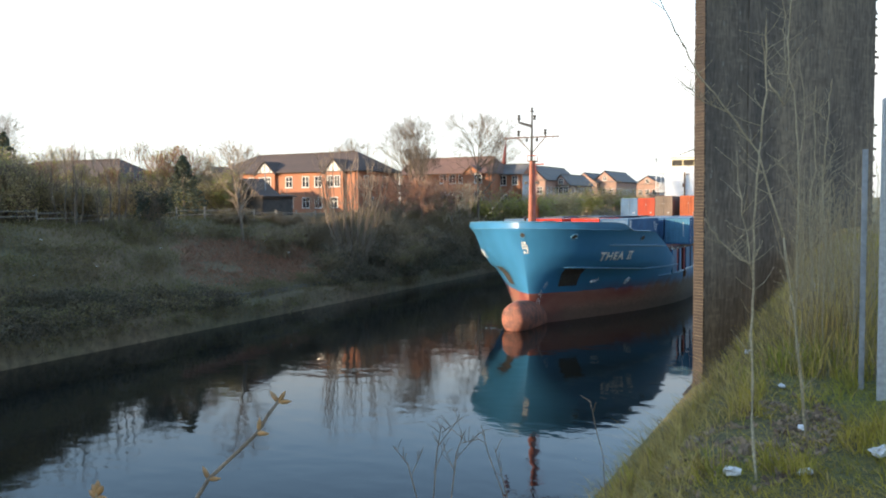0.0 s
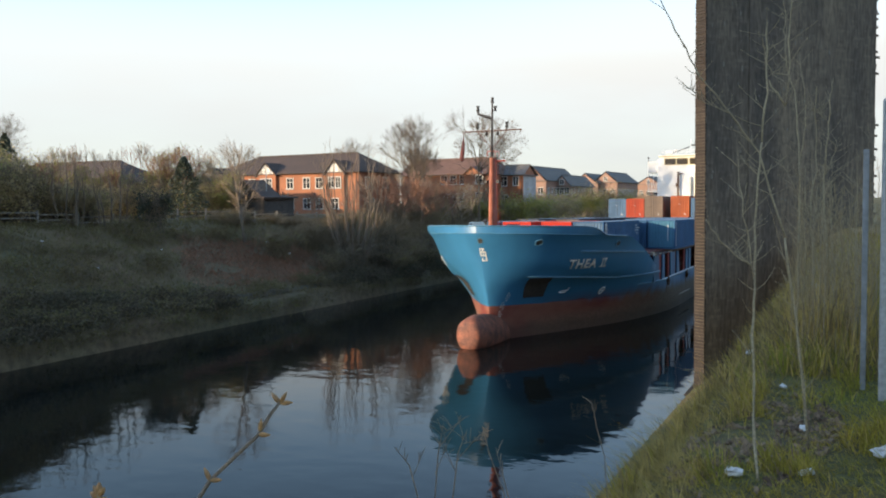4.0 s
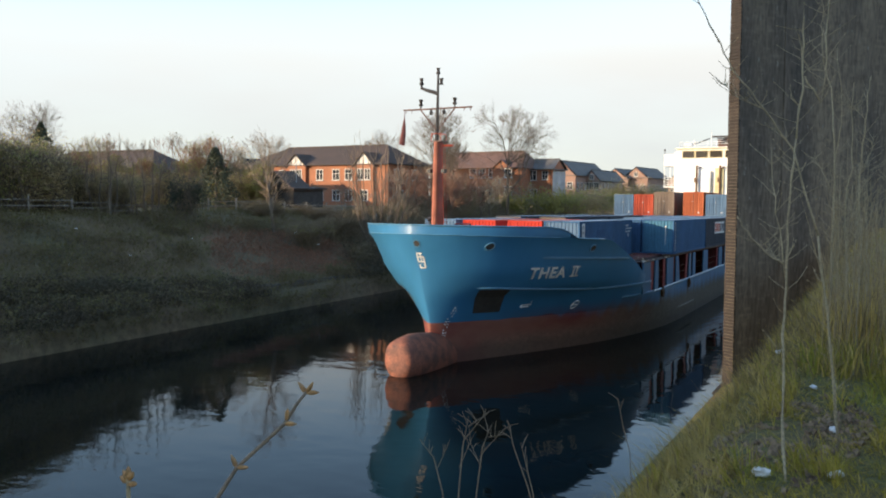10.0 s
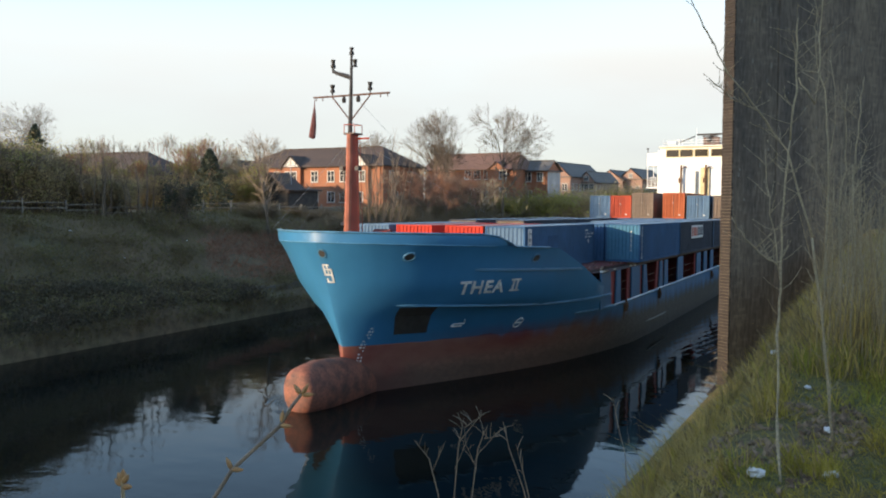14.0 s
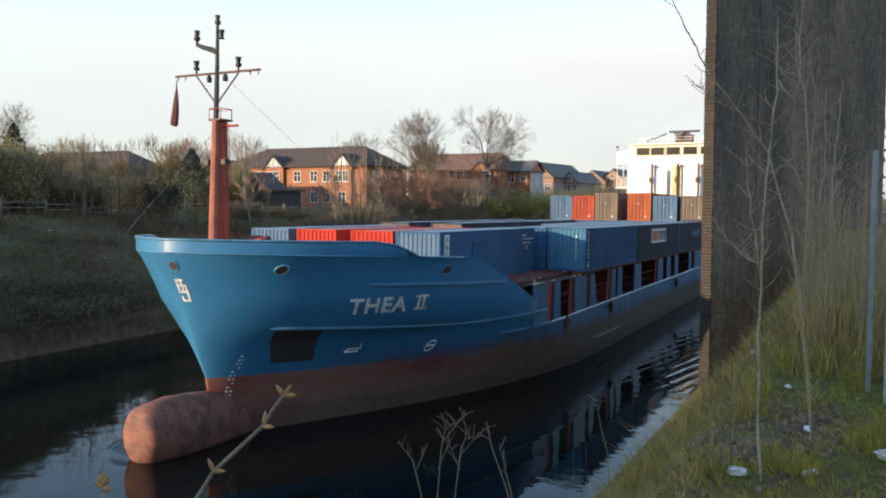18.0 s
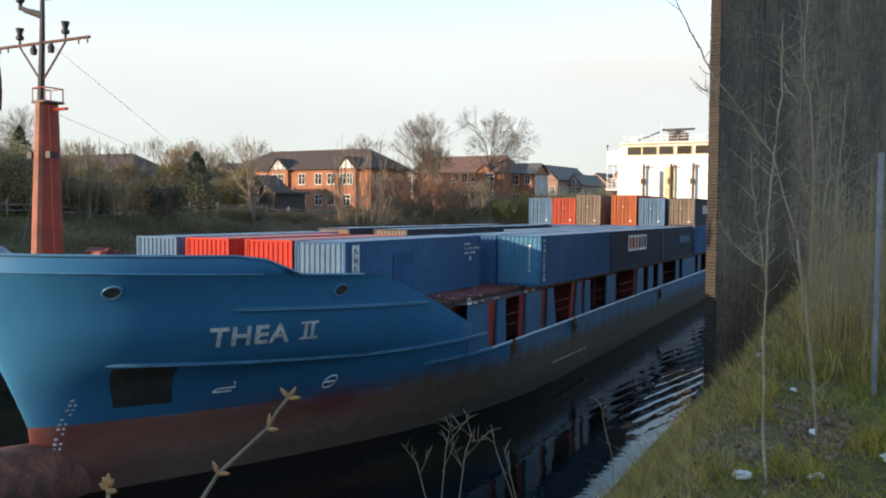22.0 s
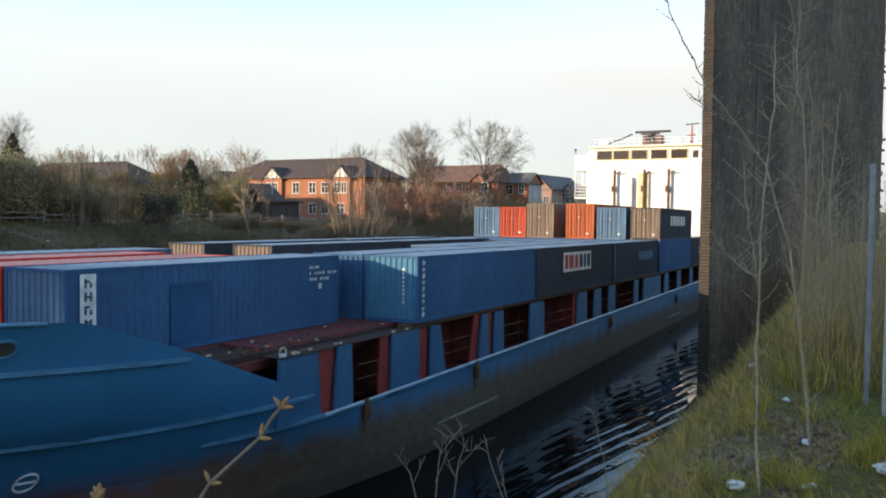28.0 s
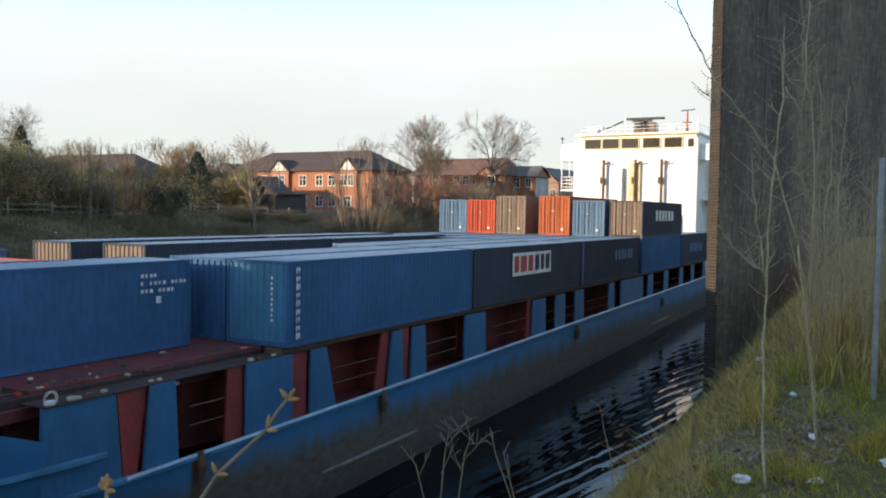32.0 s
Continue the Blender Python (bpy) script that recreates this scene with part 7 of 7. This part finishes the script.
    for k in range(22):
        y = rng.uniform(8.6, 13.5)
        x = y * rng.uniform(-0.035, 0.022)
        z, h = ground_z(x, y), rng.uniform(1.2, 2.6)
        a, b = rng.gauss(0, 0.10), rng.gauss(0, 0.10)
        sapling("slender pale sapling stem in the bank thicket", 90 + k, [
            ([(x, y, z - 0.05), (x + a * 0.3, y + b * 0.3, z + h * 0.35), (x + a * 0.9, y + b, z + h * 0.7), (x + a * 1.2, y + b * 1.4, z + h)], 0.007, 0.002)], 9, twig_len=0.22)
    # brushwood of thin stems among the saplings
    S = Sticks()
    for _ in range(150):
        y = 9.0 + 7.0 * rng.random() ** 1.4
        x = y * rng.uniform(-0.070, 0.015)
        h = rng.uniform(0.7, 1.9)
        p, d, r = Vector((x, y, ground_z(x, y) - 0.05)), Vector((rng.gauss(0, 0.10), rng.gauss(0, 0.10), 1)).normalized(), rng.uniform(0.004, 0.009)
        for j in range(5):
            d = (d + Vector((rng.gauss(0, 0.05), rng.gauss(0, 0.05), 0))).normalized()
            q = p + d * h / 5
            S.stick(p, q, r * (1 - 0.15 * j), r * (0.85 - 0.15 * j), 4)
            if j > 1:
                for _ in range(2):
                    a = rng.uniform(0, math.tau)
                    S.stick(q, q + Vector((0.6 * math.cos(a), 0.6 * math.sin(a), 0.9)) * rng.uniform(0.06, 0.20), 0.0026, 0.0014)
            p = q
    tagged(new("brushwood", S.mesh("brushwood", BRUSH)), "thin pale brown stems crowding the bank thicket", "brushwood", kind="stuff")
    # grass: short turf, straw-coloured tufts along the edge
    S, T, D, B = Sticks(), Sticks(), Sticks(), Sticks()
    for _ in range(76000):
        y = 3.2 + 36 * rng.random() ** 2.1
        x = rng.uniform(-1.45, 0.75 + 0.05 * y)
        if x > 0.45 and y < 7 and rng.random() < 0.4:
            continue
        bare = ((x + 0.60 - 0.12 * (y - 6)) / 0.34) ** 2 + ((y - 6.0) / 1.0) ** 2 + 1.3 * noise.noise((x * 3.0, y * 2.0, 12.0))
        if bare < 0.85 and rng.random() < 0.84:
            continue
        c = noise.noise((x * 1.3, y * 0.6, 2.0)) + 0.5 * noise.noise((x * 4.0, y * 2.0, 3.0))
        edge = smoothstep(-0.55, -1.0, x)
        tuft = smoothstep(0.05, 0.45, noise.noise((x * 3.2, y * 1.6, 8.0)))
        straw = edge * 0.85 + 0.16 - 0.15 * smoothstep(-0.2, 0.4, x) + 0.40 * c + 0.22 * smoothstep(7.5, 10.5, y)
        h = rng.uniform(0.04, 0.12) * (1 + 0.3 * edge + (0.5 if y > 8 and x > -1.0 else 0)) * (0.6 + 1.5 * tuft)
        lean = Vector((rng.gauss(-0.02, 0.05), rng.gauss(0, 0.05), 0)) * (1 + 1.2 * edge + tuft)
        p = Vector((x, y, ground_z(x, y) - 0.02))
        u = rng.random()
        g = T if u < straw else S
        if y > 7.5 and u < 0.6 * straw:
            g = B
        g.blade(p, lean, h, rng.uniform(0.002, 0.0045) * (1 + 0.05 * y), rng)
    for _ in range(26000):
        y = 3.0 + 39 * rng.random() ** 1.7
        x = -1.2 - 3.6 * rng.random() ** 1.6
        g = (T, T, B, T, S)[rng.randrange(5)]
        g.blade(Vector((x, y, ground_z(x, y) - 0.02)), Vector((rng.gauss(-0.05, 0.07), rng.gauss(0, 0.07), 0)), rng.uniform(0.08, 0.30), rng.uniform(0.003, 0.006) * (1 + 0.05 * y), rng)
    for _ in range(16000):
        x, y = rng.uniform(-1.4, 6.0), rng.uniform(-9, 8)
        if 3.2 < y and x < 0.75 + 0.05 * y:
            continue
        g = T if rng.random() < 0.15 + 0.3 * noise.noise((x, y * 0.7, 2.0)) else S
        g.blade(Vector((x, y, ground_z(x, y) - 0.02)), Vector((rng.gauss(0, 0.05), rng.gauss(0, 0.05), 0)), rng.uniform(0.04, 0.15), rng.uniform(0.003, 0.006), rng)
    for _ in range(5500):
        y = 8.0 + 24 * rng.random() ** 1.4
        x = rng.uniform(-1.15, 0.45 + 0.03 * y)
        lean = Vector((rng.gauss(0, 0.14), rng.gauss(0, 0.14), 0))
        tall = 0.35 + 0.65 * smoothstep(-0.9, -0.2, x)
        (D if rng.random() < 0.3 else B if rng.random() < 0.6 else S).blade(Vector((x, y, ground_z(x, y) - 0.02)), lean, rng.uniform(0.12, 0.55) * tall, rng.uniform(0.003, 0.007), rng)
    for _ in range(1500):
        y = 9.2 + 5.0 * rng.random() ** 1.5
        x = rng.uniform(-0.075 * y, 0.01 * y)
        lean = Vector((rng.gauss(0, 0.10), rng.gauss(0, 0.10), 0))
        (D if rng.random() < 0.65 else B).blade(Vector((x, y, ground_z(x, y) - 0.02)), lean, rng.uniform(0.25, 0.85) * (0.55 + 0.45 * smoothstep(-0.075 * y, -0.03 * y, x)), rng.uniform(0.003, 0.007), rng)
    for _ in range(900):
        y = 3.4 + 14 * rng.random()
        x = rng.uniform(-1.32, -0.85)
        if noise.noise((x * 2, y * 1.5, 21.0)) < -0.05:
            continue
        D.blade(Vector((x, y, ground_z(x, y) - 0.02)), Vector((rng.gauss(-0.08, 0.12), rng.gauss(0, 0.12), 0)), rng.uniform(0.12, 0.34), 0.003, rng)
    tagged(new("grass", S.mesh("grass", GRASS)), "green grass on the near bank", "grass", kind="stuff")
    tagged(new("dry_grass", T.mesh("dry_grass", STRAW)), "straw-coloured dry grass tufts on the near bank", "grass", kind="stuff")
    tagged(new("tall_dead_grass", D.mesh("tall_dead_grass", STRAW)), "tall dead grass stalks in the thicket", "grass", kind="stuff")
    tagged(new("brown_grass", B.mesh("brown_grass", STRAW_BROWN)), "brown withered grass among the saplings", "grass", kind="stuff")
    # rubble patch
    R = bmesh.new()
    for _ in range(1500):
        a, r = rng.uniform(0, math.tau), math.sqrt(rng.random())
        y = 6.0 + 1.35 * r * math.sin(a)
        x = -0.60 + 0.12 * (y - 6) + 0.46 * r * math.cos(a)
        if noise.noise((x * 4.0, y * 3.0, 30.0)) < -0.12:
            continue
        s = 0.008 + 0.036 * rng.random() ** 2.0
        m = Matrix.Translation((x, y, ground_z(x, y) + s * 0.25)) @ Euler((rng.uniform(0, 3), rng.uniform(0, 3), rng.uniform(0, 3))).to_matrix().to_4x4() @ Matrix.Diagonal((s, s * rng.uniform(0.5, 0.9), s * rng.uniform(0.4, 0.7), 1))
        vs = [R.verts.new(m @ Vector(p)) for p in ((1, 0, 0), (-1, 0, 0), (0, 1, 0), (0, -1, 0), (0, 0, 1), (0, 0, -1), (0.7, 0.7, 0.5), (-0.7, -0.6, 0.6))]
        bmesh.ops.convex_hull(R, input=vs)
    tagged(new("rubble", mesh_of("rubble", R, STONE)), "broken stones and brick bits on bare earth", "rubble", kind="stuff")
    for x, y, s in ((-0.35, 6.35, 0.045), (-0.66, 5.07, 0.075), (-0.27, 5.27, 0.060), (0.13, 5.64, 0.085), (-0.72, 16.06, 0.16), (-0.50, 16.3, 0.12), (-1.10, 9.75, 0.06), (-0.58, 7.56, 0.05)):
        crumple(x, y, ground_z(x, y) + 0.4 * s, s * 0.8, rng, "crumpled white plastic litter on the grass")
    # fence posts at the path
    f = thing("boundary_fence", "steel and concrete boundary fence posts on the near bank", "fence")
    part("steel_post", box(-0.022, 0.022, 7.70, 7.75, 7.9, 10.05, 0.004), STEEL, f, "slim galvanised post", at=pose(0.025, 0, 0))
    part("steel_post", box(-0.03, 0.04, 7.62, 7.68, 7.9, 10.17, 0.004), STEEL, f, "galvanised post", at=pose(0.180, 0, 0))
    part("concrete_post", box(0.0, 0.16, 7.30, 7.46, 7.8, 10.42, 0.012), CONCRETE, f, "pale concrete post", at=pose(0.135, 0, 0))
    part("panel", box(0.30, 3.2, 7.36, 7.40, 8.0, 10.2), STEEL, f)
    # budding twig close to the eye
    tw = thing("budding_twig", "bare twig with opening brown buds", "twig", Matrix.Translation((-0.95, 0.92, 8.9)))
    o = Vector((-0.95, 0.92, 8.9))
    P = lambda *a: Vector(a) - o
    part("stem", tube([P(-0.99, 0.90, 9.05), P(-0.93, 0.95, 9.17), P(-0.905, 0.97, 9.22), P(-0.84, 1.01, 9.29), P(-0.825, 1.02, 9.32), P(-0.812, 1.03, 9.34)], [0.0036, 0.0034, 0.0032, 0.0030, 0.0028, 0.0024], 8), TWIG_NEAR, tw, smooth=True)
    for c, d in (((-0.812, 1.03, 9.338), (0.5, 0.1, 0.8)), ((-0.812, 1.03, 9.338), (0.9, 0.2, 0.1)), ((-0.813, 1.03, 9.338), (-0.6, 0, 0.6)), ((-0.84, 1.01, 9.29), (0.9, 0.1, 0.05)),
                 ((-0.838, 1.012, 9.293), (0.1, 0, 1)), ((-0.905, 0.97, 9.22), (0.8, 0.1, 0.1)), ((-0.905, 0.97, 9.22), (-0.5, 0, 0.8))):
        d = Vector(d).normalized()
        part("bud", tube([P(*c), P(*c) + d * 0.006, P(*c) + d * 0.014, P(*c) + d * 0.022], [0.0018, 0.0040, 0.0034, 0.0006], 8), BUD, tw, smooth=True)
    b2 = thing("budding_twig", "short twig tip with a cluster of buds", "twig", Matrix.Translation((-1.06, 0.89, 9.0)))
    part("stem", tube([(0, 0, 0), (0.0, 0, 0.16), (0, 0, 0.20)], [0.004, 0.0035, 0.003], 7), PALE_TWIG, b2)
    for d in ((0.6, 0, 0.7), (-0.6, 0.1, 0.6), (0.1, 0, 1), (0.7, 0, 0.1), (-0.5, 0, 0.2)):
        d = Vector(d).normalized()
        c = Vector((0, 0, 0.19 + 0.01 * d.z))
        part("bud", tube([c, c + d * 0.006, c + d * 0.013, c + d * 0.02], [0.002, 0.0052, 0.0045, 0.001], 8), BUD, b2, smooth=True)
    # dead weed stalks on the slope edge
    for k, limbs in enumerate((
            [[(-1.50, 2.76, 8.0), (-1.46, 2.78, 8.46), (-1.45, 2.80, 8.68), (-1.43, 2.81, 8.80)], [(-1.45, 2.80, 8.70), (-1.39, 2.84, 8.79), (-1.36, 2.85, 8.82)], [(-1.46, 2.79, 8.6), (-1.42, 2.83, 8.72)], [(-1.43, 2.81, 8.76), (-1.38, 2.82, 8.80)]],
            [[(-1.42, 2.80, 8.0), (-1.40, 2.81, 8.46), (-1.38, 2.83, 8.68), (-1.355, 2.85, 8.76)], [(-1.38, 2.83, 8.66), (-1.30, 2.87, 8.76)], [(-1.385, 2.83, 8.60), (-1.43, 2.82, 8.70)], [(-1.36, 2.84, 8.72), (-1.31, 2.87, 8.73)]],
            [[(-1.51, 2.75, 8.1), (-1.51, 2.75, 8.50), (-1.545, 2.74, 8.64), (-1.60, 2.72, 8.71)], [(-1.53, 2.745, 8.60), (-1.49, 2.76, 8.70)]],
            [[(-1.16, 2.91, 8.1), (-1.20, 2.91, 8.50), (-1.25, 2.90, 8.70)]],
            [[(-1.17, 4.2, 8.0), (-1.19, 4.2, 8.31), (-1.23, 4.2, 8.45), (-1.26, 4.2, 8.60)]],
            [[(-1.30, 3.4, 7.9), (-1.43, 3.4, 8.34), (-1.50, 3.4, 8.51), (-1.53, 3.4, 8.63)]])):
        w = thing("weed_stalk", "pale dead weed stalk on the bank edge", "weed", Matrix.Translation(limbs[0][0]))
        o = Vector(limbs[0][0])
        for pts in list(limbs):
            for _ in range(4):
                a, b = Vector(pts[-2]), Vector(pts[-1])
                s = a.lerp(b, rng.uniform(0.1, 1.0))
                e = s + Vector((rng.gauss(0, 0.030), rng.gauss(0, 0.02), rng.uniform(0.015, 0.06)))
                limbs.append([tuple(s), tuple(s.lerp(e, 0.5) + Vector((0, 0, 0.005))), tuple(e)])
        for j, pts in enumerate(limbs):
            part("stalk" if j == 0 else "branch", tube([Vector(p) - o for p in pts], [0.0026 if j == 0 else 0.0018 if len(pts) > 3 or j < 4 else 0.0012] * (len(pts) - 1) + [0.0010], 5), TWIG_NEAR, w)


build_near_bank()


# ---------------------------------------------------------------- what moves
def motions():
    times = (0, 4, 8, 12, 16, 20, 24, 28, 32)
    walk(bpy.data.objects["container_ship"], [(t, ship_pose(t)) for t in times])
    for ob in AFLOAT:
        walk(ob, [(t, Matrix.Translation((*ship_pose(t).translation.xy, 0)) @ Matrix.Rotation(ship_pose(t).to_euler().z, 4, "Z")) for t in times])
    for ob, local in RIDERS:
        walk(ob, [(t, ship_pose(t) @ local) for t in times])


motions()
